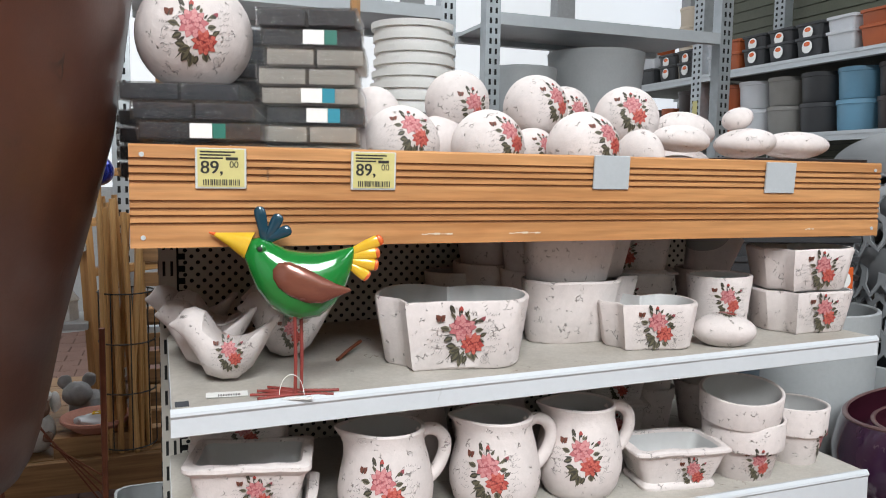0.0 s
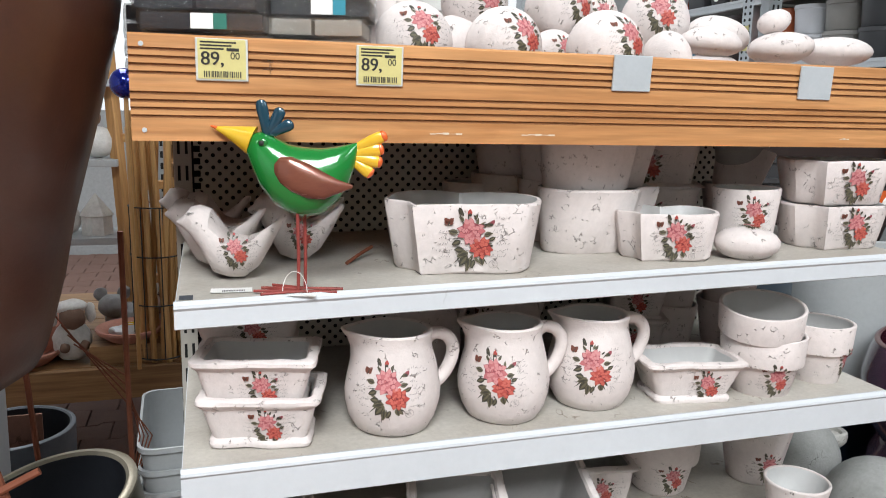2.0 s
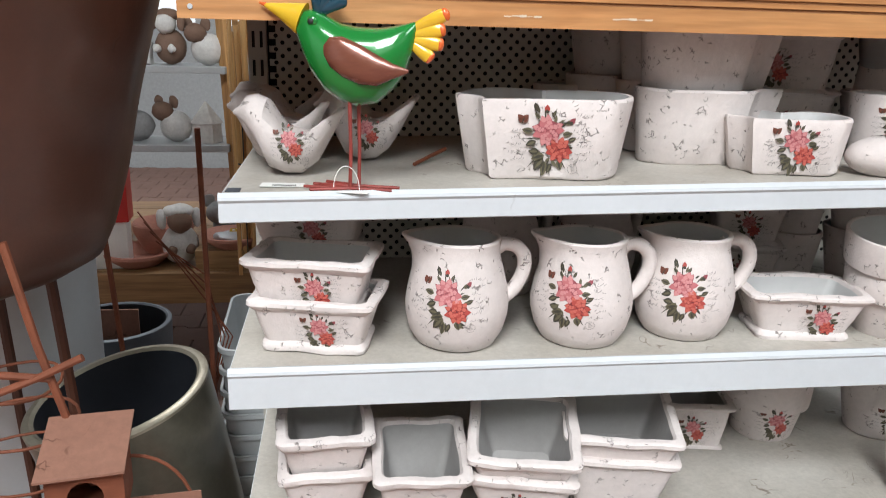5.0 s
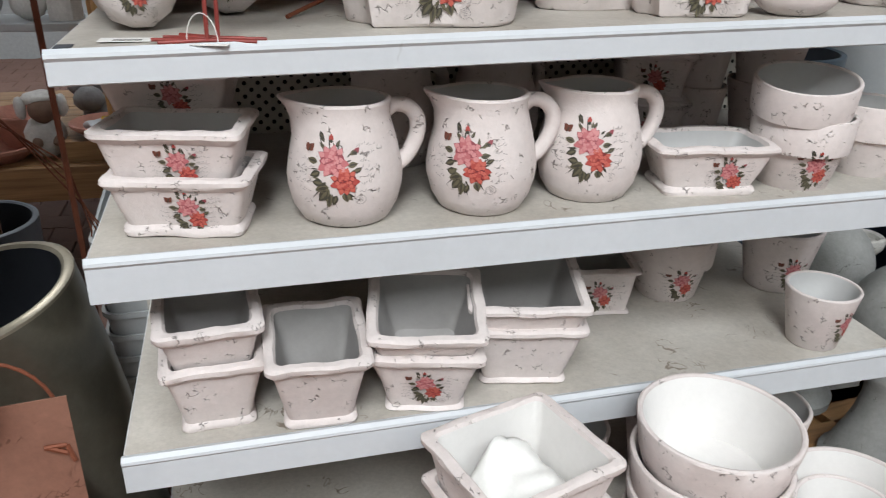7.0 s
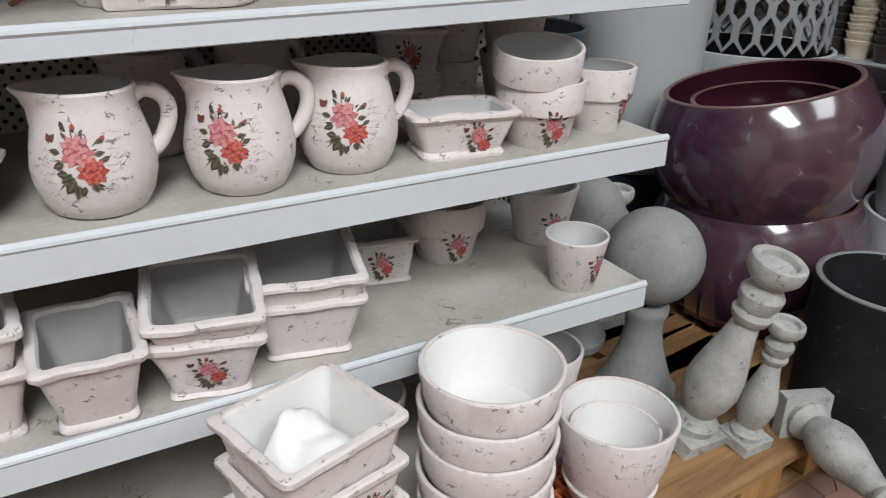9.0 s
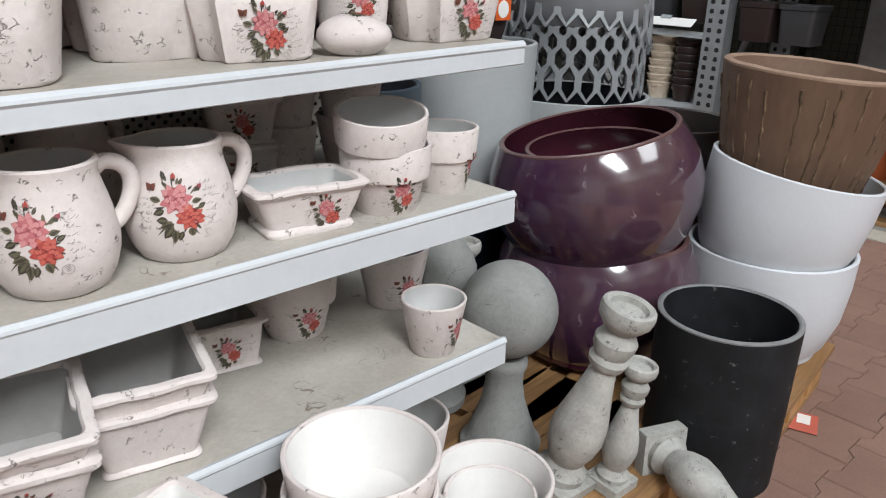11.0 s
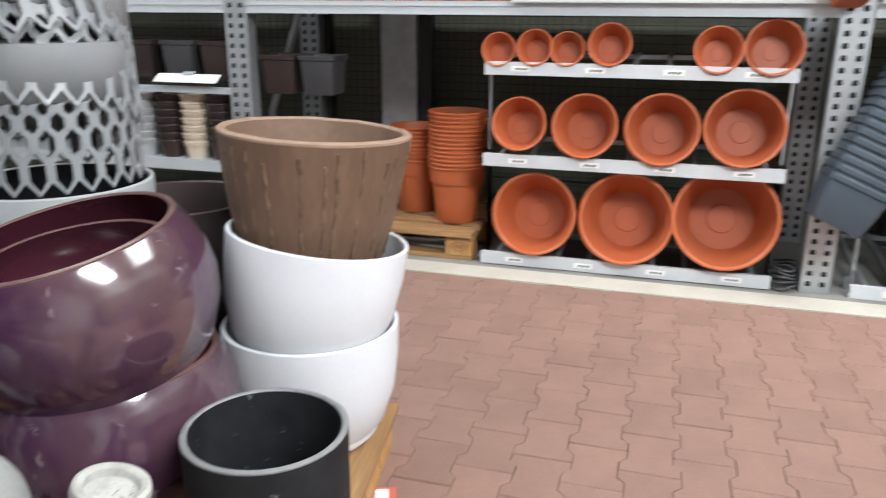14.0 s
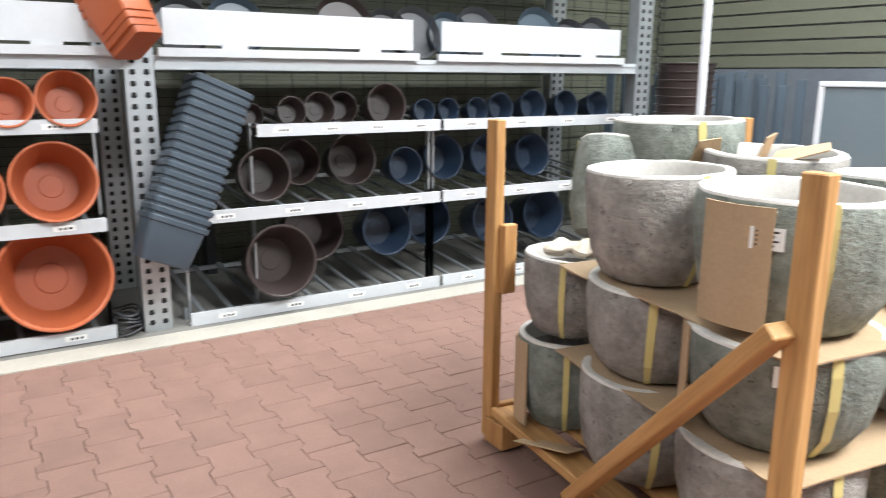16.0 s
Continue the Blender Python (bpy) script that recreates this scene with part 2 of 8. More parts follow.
BROWNP = surf("dark_brown_plastic", (0.036, 0.024, 0.022), (0.026, 0.018, 0.016), 0.42, 0, 6, 90, 0.5, 0.06, None, 0.66, 0, 0.25, ga=0.03)
BLUEP = surf("blue_grey_plastic", (0.014, 0.026, 0.048), (0.011, 0.019, 0.034), 0.38, 0, 6, 90, 0.5, 0.06, None, 0.66, 0, 0.25, ga=0.03)
SLATE = surf("slate_grey_plastic", (0.058, 0.080, 0.102), (0.045, 0.062, 0.080), 0.4, 0, 6, 90, 0.5, 0.05, None, 0.66, 0, 0.1, ga=0.03)
PURPLE = surf("purple_glaze", (0.046, 0.0155, 0.046), (0.098, 0.056, 0.054), 0.15, 0, 5.2, 13, 0.85, 0.16, (0.26, 0.20, 0.21), 0.70, 0.9, 0, (1, 1, 0.7), 9.0, ga=0.10)
PURPLE_RIM = surf("worn_purple_rim", (0.135, 0.072, 0.064), (0.08, 0.034, 0.042), 0.35, 0, 14, 80, 0.7, 0.1, None, 0.66, 0.4)
PURPLE_IN = surf("purple_glaze_inside", (0.052, 0.011, 0.022), (0.07, 0.018, 0.026), 0.25, 0, 4, 70, 0.6, 0.04, None, 0.66, 0.6, ga=0.03)
WHITEG = surf("matt_white_fibreclay", (0.63, 0.645, 0.675), (0.55, 0.565, 0.59), 0.45, 0, 4, 90, 0.5, 0.06, ga=0.03)
BARK = surf("brown_wood_look_clay", (0.160, 0.096, 0.062), (0.108, 0.060, 0.039), 0.5, 0, 9, 60, 0.9, 0.35, None, 0.66, 0, 0, (1, 1, 0.2), ga=0.16)
BARK_IN = surf("brown_clay_inside", (0.20, 0.12, 0.08), (0.13, 0.075, 0.05), 0.7, 0, 8, 60, 0.7, 0.2)
BARK_RIM = surf("pale_worn_clay_rim", (0.30, 0.20, 0.14), (0.20, 0.12, 0.08), 0.7, 0, 18, 80, 0.7, 0.2)
BARK_SEAM = surf("brown_bark_seam", (0.030, 0.014, 0.008), (0.27, 0.175, 0.10), 0.75, 0, 55, 120, 0.8, 0.4, stretch=(1, 1, 0.5))
ORANGECARD = plain("red_card", (0.52, 0.12, 0.08), 0.7)
CHARCOAL = surf("charcoal_fibreclay", (0.010, 0.0105, 0.012), (0.018, 0.019, 0.021), 0.62, 0, 11, 70, 1.0, 0.2, (0.14, 0.14, 0.14), 0.70, ga=0.1)
CHARCOAL.node_tree.nodes["Principled BSDF"].inputs["Specular IOR Level"].default_value = 0.2
RIMGREY = surf("worn_grey_rim", (0.20, 0.20, 0.20), (0.13, 0.13, 0.13), 0.6, 0, 20, 90, 0.7, 0.1)
CONCRETE = surf("cast_stone_grey", (0.285, 0.285, 0.275), (0.20, 0.205, 0.195), 0.85, 0, 9, 110, 0.8, 0.4, (0.11, 0.11, 0.10), 0.66)
PALESTONE = surf("pale_cast_stone", (0.46, 0.45, 0.42), (0.25, 0.245, 0.225), 0.85, 0, 14, 120, 0.9, 0.5, (0.16, 0.15, 0.14), 0.62)
GREYCLAY = surf("grey_fibreclay", (0.42, 0.435, 0.44), (0.35, 0.365, 0.37), 0.6, 0, 5, 80, 0.6, 0.08, ga=0.06)
STONEPOT = surf("rough_stone_pot", (0.40, 0.37, 0.335), (0.21, 0.195, 0.178), 0.92, 0, 14, 60, 1.0, 0.9, (0.12, 0.11, 0.10), 0.62, 0, 0.16, (1, 1, 1), 8.0, 0.010, 0.2)
STONEPOT_G = surf("rough_green_stone_pot", (0.265, 0.288, 0.25), (0.14, 0.155, 0.132), 0.92, 0, 14, 60, 1.0, 0.9, (0.09, 0.10, 0.08), 0.62, 0, 0.12, (1, 1, 1), 8.0, 0.010, 0.2)
STONERIM = surf("pale_stone_rim", (0.66, 0.63, 0.58), (0.52, 0.49, 0.45), 0.8, 0, 18, 90, 0.6, 0.2)
CARD = surf("cardboard", (0.43, 0.30, 0.18), (0.36, 0.245, 0.145), 0.85, 0, 5, 120, 0.5, 0.08)
STRAP = plain("yellow_strap", (0.60, 0.50, 0.20), 0.45)
PAPER = plain("white_paper", (0.80, 0.79, 0.76), 0.7)
TAGYEL = plain("yellow_price_paper", (0.60, 0.535, 0.22), 0.6)
TAGGREY = plain("grey_tag", (0.44, 0.47, 0.49), 0.35)
TAGFRAME = plain("clear_grey_tag_frame", (0.60, 0.62, 0.60), 0.2)
INK = plain("black_ink", (0.02, 0.02, 0.018), 0.6)
RUST = surf("brown_rust_lacquer", (0.105, 0.038, 0.022), (0.055, 0.021, 0.014), 0.42, 0.0, 3.0, 60, 0.9, 0.12, (0.035, 0.018, 0.012), 0.70, 0.15, ga=0.06)
RUSTLT = surf("light_rust_sheet", (0.26, 0.125, 0.085), (0.20, 0.09, 0.06), 0.75, 0.1, 7, 90, 0.7, 0.2, (0.12, 0.05, 0.03), 0.62)
RUSTROD = surf("rusted_rod", (0.22, 0.065, 0.03), (0.13, 0.04, 0.02), 0.7, 0.2, 30, 120, 0.8, 0.2)
REDROD = surf("red_brown_rod", (0.28, 0.045, 0.035), (0.17, 0.03, 0.025), 0.5, 0.1, 40, 120, 0.7, 0.1)
GREENLAC = surf("green_lacquered_tin", (0.012, 0.20, 0.035), (0.012, 0.17, 0.03), 0.16, 0.1, 6, 60, 0.5, 0.03, None, 0.66, 0.7, ga=0.03)
YELLOWLAC = surf("yellow_lacquered_tin", (0.75, 0.50, 0.03), (0.72, 0.36, 0.03), 0.2, 0.1, 18, 60, 0.7, 0.03, None, 0.66, 0.6, ga=0.03)
ORANGELAC = plain("orange_lacquer", (0.72, 0.13, 0.03), 0.25, 0.1, 0.5)
BLUELAC = surf("petrol_lacquered_tin", (0.012, 0.055, 0.085), (0.01, 0.04, 0.07), 0.2, 0.2, 10, 60, 0.5, 0.03, None, 0.66, 0.6, ga=0.03)
WINGLAC = surf("copper_brown_lacquer", (0.24, 0.085, 0.05), (0.13, 0.035, 0.025), 0.25, 0.25, 14, 70, 0.9, 0.04, None, 0.66, 0.5, 0, (0.5, 1, 1.6))
PAVER = surf("red_concrete_paver", (0.255, 0.148, 0.114), (0.200, 0.115, 0.090), 0.85, 0, 4, 160, 0.75, 0.3, (0.16, 0.09, 0.07), 0.72, 0, 0.07, ga=0.16)
JOINT = surf("sand_joint", (0.13, 0.075, 0.058), (0.085, 0.05, 0.04), 0.95, 0, 12, 120, 0.7, 0.3)
KERB = surf("pale_concrete", (0.46, 0.43, 0.37), (0.36, 0.33, 0.28), 0.85, 0, 3, 90, 0.7, 0.2)
DUSTY = surf("dusty_concrete_floor", (0.22, 0.21, 0.19), (0.14, 0.135, 0.125), 0.9, 0, 3, 80, 0.8, 0.2)
OLIVE = surf("olive_green_cladding", (0.115, 0.12, 0.085), (0.085, 0.09, 0.065), 0.6, 0, 1.2, 50, 0.5, 0.05)
WALLW = surf("pale_hall_wall", (0.40, 0.41, 0.41), (0.34, 0.35, 0.35), 0.75, 0, 1.0, 40, 0.4, 0.05)
WIRE = plain("dark_wire", (0.035, 0.038, 0.04), 0.5, 0.5)
PINKCLAY = surf("pink_terracotta", (0.50, 0.24, 0.18), (0.42, 0.19, 0.14), 0.8, 0, 10, 90, 0.6, 0.2)
LAMBW = surf("white_plaster_figure", (0.70, 0.69, 0.66), (0.52, 0.50, 0.48), 0.85, 0, 26, 120, 0.7, 0.5)
LAMBB = surf("brown_plaster_face", (0.20, 0.12, 0.085), (0.15, 0.09, 0.06), 0.8, 0, 26, 120, 0.6, 0.3)
GREYFIG = surf("grey_plaster_figure", (0.34, 0.34, 0.34), (0.24, 0.24, 0.24), 0.85, 0, 26, 120, 0.7, 0.4)
BLUEGLASS = plain("cobalt_glass_ball", (0.008, 0.022, 0.30), 0.08, 0.6, 1.0)
REDBOX = plain("red_enamel", (0.52, 0.022, 0.018), 0.4)
OLIVEGLAZE = surf("olive_metal_glaze", (0.085, 0.08, 0.062), (0.15, 0.138, 0.105), 0.33, 0.4, 6, 60, 0.8, 0.05, None, 0.66, 0.3)
PALE_METAL = surf("worn_bronze_rim", (0.30, 0.27, 0.21), (0.20, 0.18, 0.14), 0.36, 0.5, 12, 80, 0.7, 0.08)
SLATEPOT = surf("slate_blue_pot", (0.115, 0.13, 0.15), (0.085, 0.095, 0.11), 0.5, 0, 8, 70, 0.6, 0.08)
DARKIN = surf("dark_pot_inside", (0.016, 0.018, 0.024), (0.026, 0.028, 0.034), 0.5, 0, 6, 70, 0.6, 0.05)
TILEGREY = surf("packed_grey_candles", (0.055, 0.062, 0.075), (0.04, 0.046, 0.056), 0.6, 0, 8, 60, 0.4, 0.05)
TILEBEIGE = surf("packed_beige_candles", (0.62, 0.58, 0.51), (0.54, 0.50, 0.44), 0.6, 0, 8, 60, 0.4, 0.05)
TEAL = plain("teal_label", (0.03, 0.24, 0.32), 0.4)
DKGREEN = plain("dark_green_label", (0.03, 0.16, 0.12), 0.4)
LIGHTBLUE = plain("light_blue_plastic", (0.16, 0.34, 0.48), 0.45)
TAUPE = plain("taupe_plastic", (0.26, 0.25, 0.235), 0.5)


def glassy(name, color=(0.95, 0.97, 0.98), rough=0.05, alpha=0.13):
    m, nt, b = base_mat(name)
    b.inputs["Base Color"].default_value = rgba(color)
    b.inputs["Roughness"].default_value = rough
    b.inputs["Alpha"].default_value = alpha
    b.inputs["Coat Weight"].default_value = 0.5
    nz = node(nt, "ShaderNodeTexNoise", Scale=22.0, Detail=2.0)
    bp = nt.nodes.new("ShaderNodeBump")
    bp.inputs["Strength"].default_value, bp.inputs["Distance"].default_value = 0.35, 0.01
    nt.links.new(nz.outputs[0], bp.inputs["Height"]), nt.links.new(bp.outputs[0], b.inputs["Normal"])
    return m


def film_mat(name):
    m, nt, b = base_mat(name)
    gl, tr, mx = nt.nodes.new("ShaderNodeBsdfGlossy"), nt.nodes.new("ShaderNodeBsdfTransparent"), nt.nodes.new("ShaderNodeMixShader")
    gl.inputs["Roughness"].default_value = 0.17
    mx.inputs[0].default_value = 0.42
    nz = node(nt, "ShaderNodeTexNoise", Scale=34.0, Detail=3.0)
    bp = nt.nodes.new("ShaderNodeBump")
    bp.inputs["Strength"].default_value, bp.inputs["Distance"].default_value = 0.8, 0.02
    nt.links.new(nz.outputs[0], bp.inputs["Height"]), nt.links.new(bp.outputs[0], gl.inputs["Normal"])
    nt.links.new(tr.outputs[0], mx.inputs[1]), nt.links.new(gl.outputs[0], mx.inputs[2])
    nt.links.new(mx.outputs[0], nt.nodes["Material Output"].inputs[0])
    return m


FILM = film_mat("clear_packing_film")
PINKS = [plain("print_pink_light", (0.56, 0.235, 0.235)), plain("print_pink", (0.46, 0.135, 0.145)), plain("print_pink_deep", (0.27, 0.058, 0.072)),
         plain("print_red_light", (0.50, 0.110, 0.080)), plain("print_red", (0.37, 0.050, 0.040)), plain("print_red_deep", (0.17, 0.016, 0.016)),
         plain("print_leaf", (0.120, 0.105, 0.062)), plain("print_leaf_dark", (0.046, 0.040, 0.028)), plain("print_brown", (0.15, 0.045, 0.028)),
         plain("print_script", (0.33, 0.295, 0.28))]


# ---- building helpers ----
def thing(name, label, category, m=None, group="", kind=""):
    ob = new(name)
    ob.matrix_world = m or Matrix()
    return tagged(ob, label, category, group, kind)


def part(name, bm, mats, parent=None, label="", smooth=None):
    me = bpy.data.meshes.new(name)
    bmesh.ops.recalc_face_normals(bm, faces=bm.faces) if smooth != "keep" else None
    bm.to_mesh(me)
    bm.free()
    for mt in mats if isinstance(mats, (list, tuple)) else [mats]:
        me.materials.append(mt)
    if smooth:
        me.polygons.foreach_set("use_smooth", [True] * len(me.polygons))
        me.set_sharp_from_angle(angle=radians(35))
        if smooth == "keep":
            me.polygons.foreach_set("use_smooth", [False] * len(me.polygons))
    else:
        me.polygons.foreach_set("use_smooth", [False] * len(me.polygons))
    ob = new(name, me)
    if parent:
        ob.parent = parent
    if label:
        ob["label"] = label
    return ob


def structure(name, bm, mats, label, category="", smooth=None):
    return tagged(part(name, bm, mats, None, "", smooth), label, category, "", "structure")


def box(bm, x0, x1, y0, y1, z0, z1, mi=0, m=None):
    vs = [bm.verts.new((x, y, z)) for z in (z0, z1) for x, y in ((x0, y0), (x1, y0), (x1, y1), (x0, y1))]
    fs = [bm.faces.new([vs[i] for i in q]) for q in ((3, 2, 1, 0), (4, 5, 6, 7), (0, 1, 5, 4), (1, 2, 6, 5), (2, 3, 7, 6), (3, 0, 4, 7))]
    for f in fs:
        f.material_index = mi
    if m:
        bmesh.ops.transform(bm, matrix=m, verts=vs)
    return vs


def rbox(x0, x1, y0, y1, z0, z1, r=0.003, seg=2):
    bm = bmesh.new()
    box(bm, x0, x1, y0, y1, z0, z1)
    bmesh.ops.bevel(bm, geom=bm.edges[:], offset=r, segments=seg, affect="EDGES", profile=0.7)
    return bm


def loft(bm, rings, mi=0, cap0=True, cap1=True, closed=True):
    """Skin through rings of points; mi may be a number or one for each band."""
    vr = [[bm.verts.new(p) for p in r] for r in rings]
    n = len(vr[0])
    for k in range(len(vr) - 1):
        for i in range(n if closed else n - 1):
            f = bm.faces.new((vr[k][i], vr[k][(i + 1) % n], vr[k + 1][(i + 1) % n], vr[k + 1][i]))
            f.material_index = mi if isinstance(mi, int) else mi[k]
            f.smooth = True
    for cap, r, k in ((cap0, vr[0], 0), (cap1, vr[-1], -1)):
        if cap:
            f = bm.faces.new(r)
            f.material_index = mi if isinstance(mi, int) else mi[k]
    return bm


def circle(r, z, n=40, cx=0.0, cy=0.0):
    return [Vector((cx + r * math.cos(2 * math.pi * i / n), cy + r * math.sin(2 * math.pi * i / n), z)) for i in range(n)]


def wobble(rings, amount, seed=0.0, freq=14.0):
    """Hand-made unevenness."""
    for r in rings:
        for p in r:
            p += noise.noise_vector(p * freq + Vector((seed, seed * 1.7, 0))) * amount
    return rings


def lathe(profile, n=40, mi=0, uneven=0.0, seed=0.0, bm=None, cap1=True, cap0=True):
    bm = bm or bmesh.new()
    rings = [circle(max(r, 0.0005), z, n) for r, z in profile]
    if uneven:
        wobble(rings, uneven, seed)
    return loft(bm, rings, mi, cap0, cap1)


def rrect(w, d, z, r, k=4, side=0):
    """A rounded rectangle of half-width w and half-depth d, with more points along each side where wanted."""
    pts = []
    for cx, cy, a in ((w - r, d - r, 0), (-w + r, d - r, 90), (-w + r, -d + r, 180), (w - r, -d + r, 270)):
        for i in range(k + 1):
            t = radians(a + 90 * i / k)
            pts.append(Vector((cx + r * math.cos(t), cy + r * math.sin(t), z)))
    if not side:
        return pts
    full, n = [], len(pts)
    for i, p in enumerate(pts):
        full.append(p)
        if i % (k + 1) == k:
            full += [p.lerp(pts[(i + 1) % n], (j + 1) / (side + 1)) for j in range(side)]
    return full


def smooth_line(pts, k=4):
    """More points on a curve through the given ones."""
    pts = [Vector(p) for p in pts]
    out = []
    for i in range(len(pts) - 1):
        p0, p1, p2, p3 = pts[max(i - 1, 0)], pts[i], pts[i + 1], pts[min(i + 2, len(pts) - 1)]
        for j in range(k):
            t = j / k
            out.append(0.5 * ((2 * p1) + (p2 - p0) * t + (2 * p0 - 5 * p1 + 4 * p2 - p3) * t * t + (3 * p1 - p0 - 3 * p2 + p3) * t ** 3))
    return out + [pts[-1]]


def tube(pts, r, n=8, bm=None, mi=0, taper=None):
    """A round bar along a line of points."""
    bm = bm or bmesh.new()
    pts = [Vector(p) for p in pts]
    rings, side = [], None
    for k, p in enumerate(pts):
        d = (pts[min(k + 1, len(pts) - 1)] - pts[max(k - 1, 0)]).normalized()
        if side is None:
            side = d.orthogonal().normalized()
        side = (side - d * side.dot(d)).normalized()
        up = d.cross(side)
        rr = r if taper is None else r * taper[k]
        rings.append([p + (side * math.cos(2 * math.pi * i / n) + up * math.sin(2 * math.pi * i / n)) * rr for i in range(n)])
    return loft(bm, rings, mi)


def at(x, y, z=0.0, turn=0.0):
    return pose(x, y, z, 0, 0, turn)


def ellipsoid(bm, c, r, mi=0, u=20, v=12, m=None):
    g = bmesh.ops.create_uvsphere(bm, u_segments=u, v_segments=v, radius=1.0)
    mm = Matrix.Translation(c) @ (m or Matrix()) @ Matrix.Diagonal((*r, 1))
    bmesh.ops.transform(bm, matrix=mm, verts=g["verts"])
    for f in {f for vv in g["verts"] for f in vv.link_faces}:
        f.material_index, f.smooth = mi, True
    return g["verts"]


# ---- printed rose bouquet, wrapped on a surface by a function of (u, v, lift) ----
def petal(cx, cy, ang, length, width, n=9):
    pts = []
    for i in range(n):
        t = i / (n - 1)
        pts.append((t * length, width * math.sin(math.pi * t ** 0.8) * 0.5))
    pts += [(x, -y) for x, y in reversed(pts[1:-1])]
    c, s = math.cos(ang), math.sin(ang)
    return [(cx + x * c - y * s, cy + x * s + y * c) for x, y in pts]


def blob(cx, cy, r, rnd, n=11, rough=0.18):
    return [(cx + r * (1 + rnd.uniform(-rough, rough)) * math.cos(2 * math.pi * i / n), cy + r * (1 + rnd.uniform(-rough, rough)) * math.sin(2 * math.pi * i / n)) for i in range(n)]


def rose(sh, cx, cy, R, light, mid, deep, rnd):
    """A full rose: rings of broad petals, each with a darker root and a lighter lip."""
    sh.append((deep, 2, blob(cx, cy, R * 0.82, rnd, 14, 0.10)))
    for ring, (cnt, r0, ln_, wd) in enumerate(((9, 0.40, 0.76, 0.52), (7, 0.24, 0.58, 0.50), (6, 0.12, 0.42, 0.44), (4, 0.04, 0.28, 0.30))):
        for k in range(cnt):
            a = 2 * math.pi * k / cnt + ring * 0.45 + rnd.uniform(-0.16, 0.16)
            x, y, turn = cx + R * r0 * math.cos(a), cy + R * r0 * math.sin(a), a + rnd.uniform(-0.25, 0.25)
            sh.append(((mid, deep, mid)[(k + ring) % 3], 3 + 2 * ring, petal(x, y, turn, R * ln_, R * wd)))
            sh.append((light if (k * 2 + ring) % 5 else mid, 4 + 2 * ring, petal(x + R * ln_ * 0.30 * math.cos(turn), y + R * ln_ * 0.30 * math.sin(turn), turn, R * ln_ * 0.62, R * wd * 0.74)))
    sh.append((deep, 11, petal(cx - R * 0.10, cy - R * 0.02, 0.5, R * 0.26, R * 0.12)))


def bouquet_shapes(rnd):
    """Polygons (material, layer, outline) in a square of about -1..1."""
    sh = []
    for x, y, a, l in ((-0.10, -0.55, 262, 0.50), (-0.02, -0.55, 285, 0.42), (-0.22, -0.40, 228, 0.45), (-0.06, 0.50, 96, 0.42), (-0.20, 0.45, 112, 0.52), (0.36, 0.35, 48, 0.28), (-0.35, 0.05, 185, 0.22), (0.34, -0.5, 300, 0.30)):
        sh.append((7, 0, petal(x, y, radians(a), l, 0.034)))
    leaves = ((-0.38, 0.22, 168, 0.30, 0.17), (-0.30, -0.02, 205, 0.30, 0.18), (-0.08, -0.38, 200, 0.36, 0.26), (-0.10, -0.48, 232, 0.40, 0.24), (-0.06, -0.55, 262, 0.42, 0.17), (0.10, -0.60, 250, 0.30, 0.14), (0.28, -0.52, 285, 0.28, 0.18),
              (0.52, -0.02, 30, 0.24, 0.13), (0.46, 0.42, 40, 0.20, 0.12), (-0.22, 0.72, 118, 0.26, 0.10), (-0.20, 0.58, 140, 0.20, 0.10), (0.10, 0.62, 60, 0.20, 0.09), (0.38, 0.16, 10, 0.26, 0.15), (-0.22, -0.30, 178, 0.28, 0.20))
    for k, (x, y, a, l, w) in enumerate(leaves):
        sh.append((6 + k % 2, 1, petal(x, y, radians(a), l, w)))
        sh.append((7 - k % 2, 2, petal(x + 0.03 * math.cos(radians(a)), y + 0.03 * math.sin(radians(a)), radians(a), l * 0.8, w * 0.34)))
    for k in range(16):
        a = rnd.uniform(0, 360)
        r0 = rnd.uniform(0.42, 0.62)
        x, y = 0.10 + r0 * math.cos(radians(a)) * 0.72, r0 * math.sin(radians(a)) * 1.05
        sh.append((6 + k % 2, 1, petal(x, y, radians(a + rnd.uniform(-40, 40)), rnd.uniform(0.12, 0.24), rnd.uniform(0.035, 0.09))))
    for x, y, a, c in ((-0.03, 0.80, 92, 4), (-0.28, 0.86, 112, 7), (0.55, 0.52, 45, 2)):
        sh.append((c, 2, petal(x, y - 0.06, radians(a), 0.20, 0.13)))
        sh.append((7, 3, petal(x, y - 0.09, radians(a), 0.10, 0.10)))
    rose(sh, 0.00, 0.26, 0.37, 0, 1, 2, rnd)
    rose(sh, 0.30, -0.24, 0.315, 3, 4, 5, rnd)
    for a, l, w in ((132, 0.21, 0.15), (178, 0.13, 0.12), (48, 0.20, 0.15), (352, 0.12, 0.11)):
        sh.append((8, 2, petal(-0.64, 0.52, radians(a), l, w)))
    sh.append((7, 3, petal(-0.68, 0.42, radians(68), 0.22, 0.035)))
    return sh


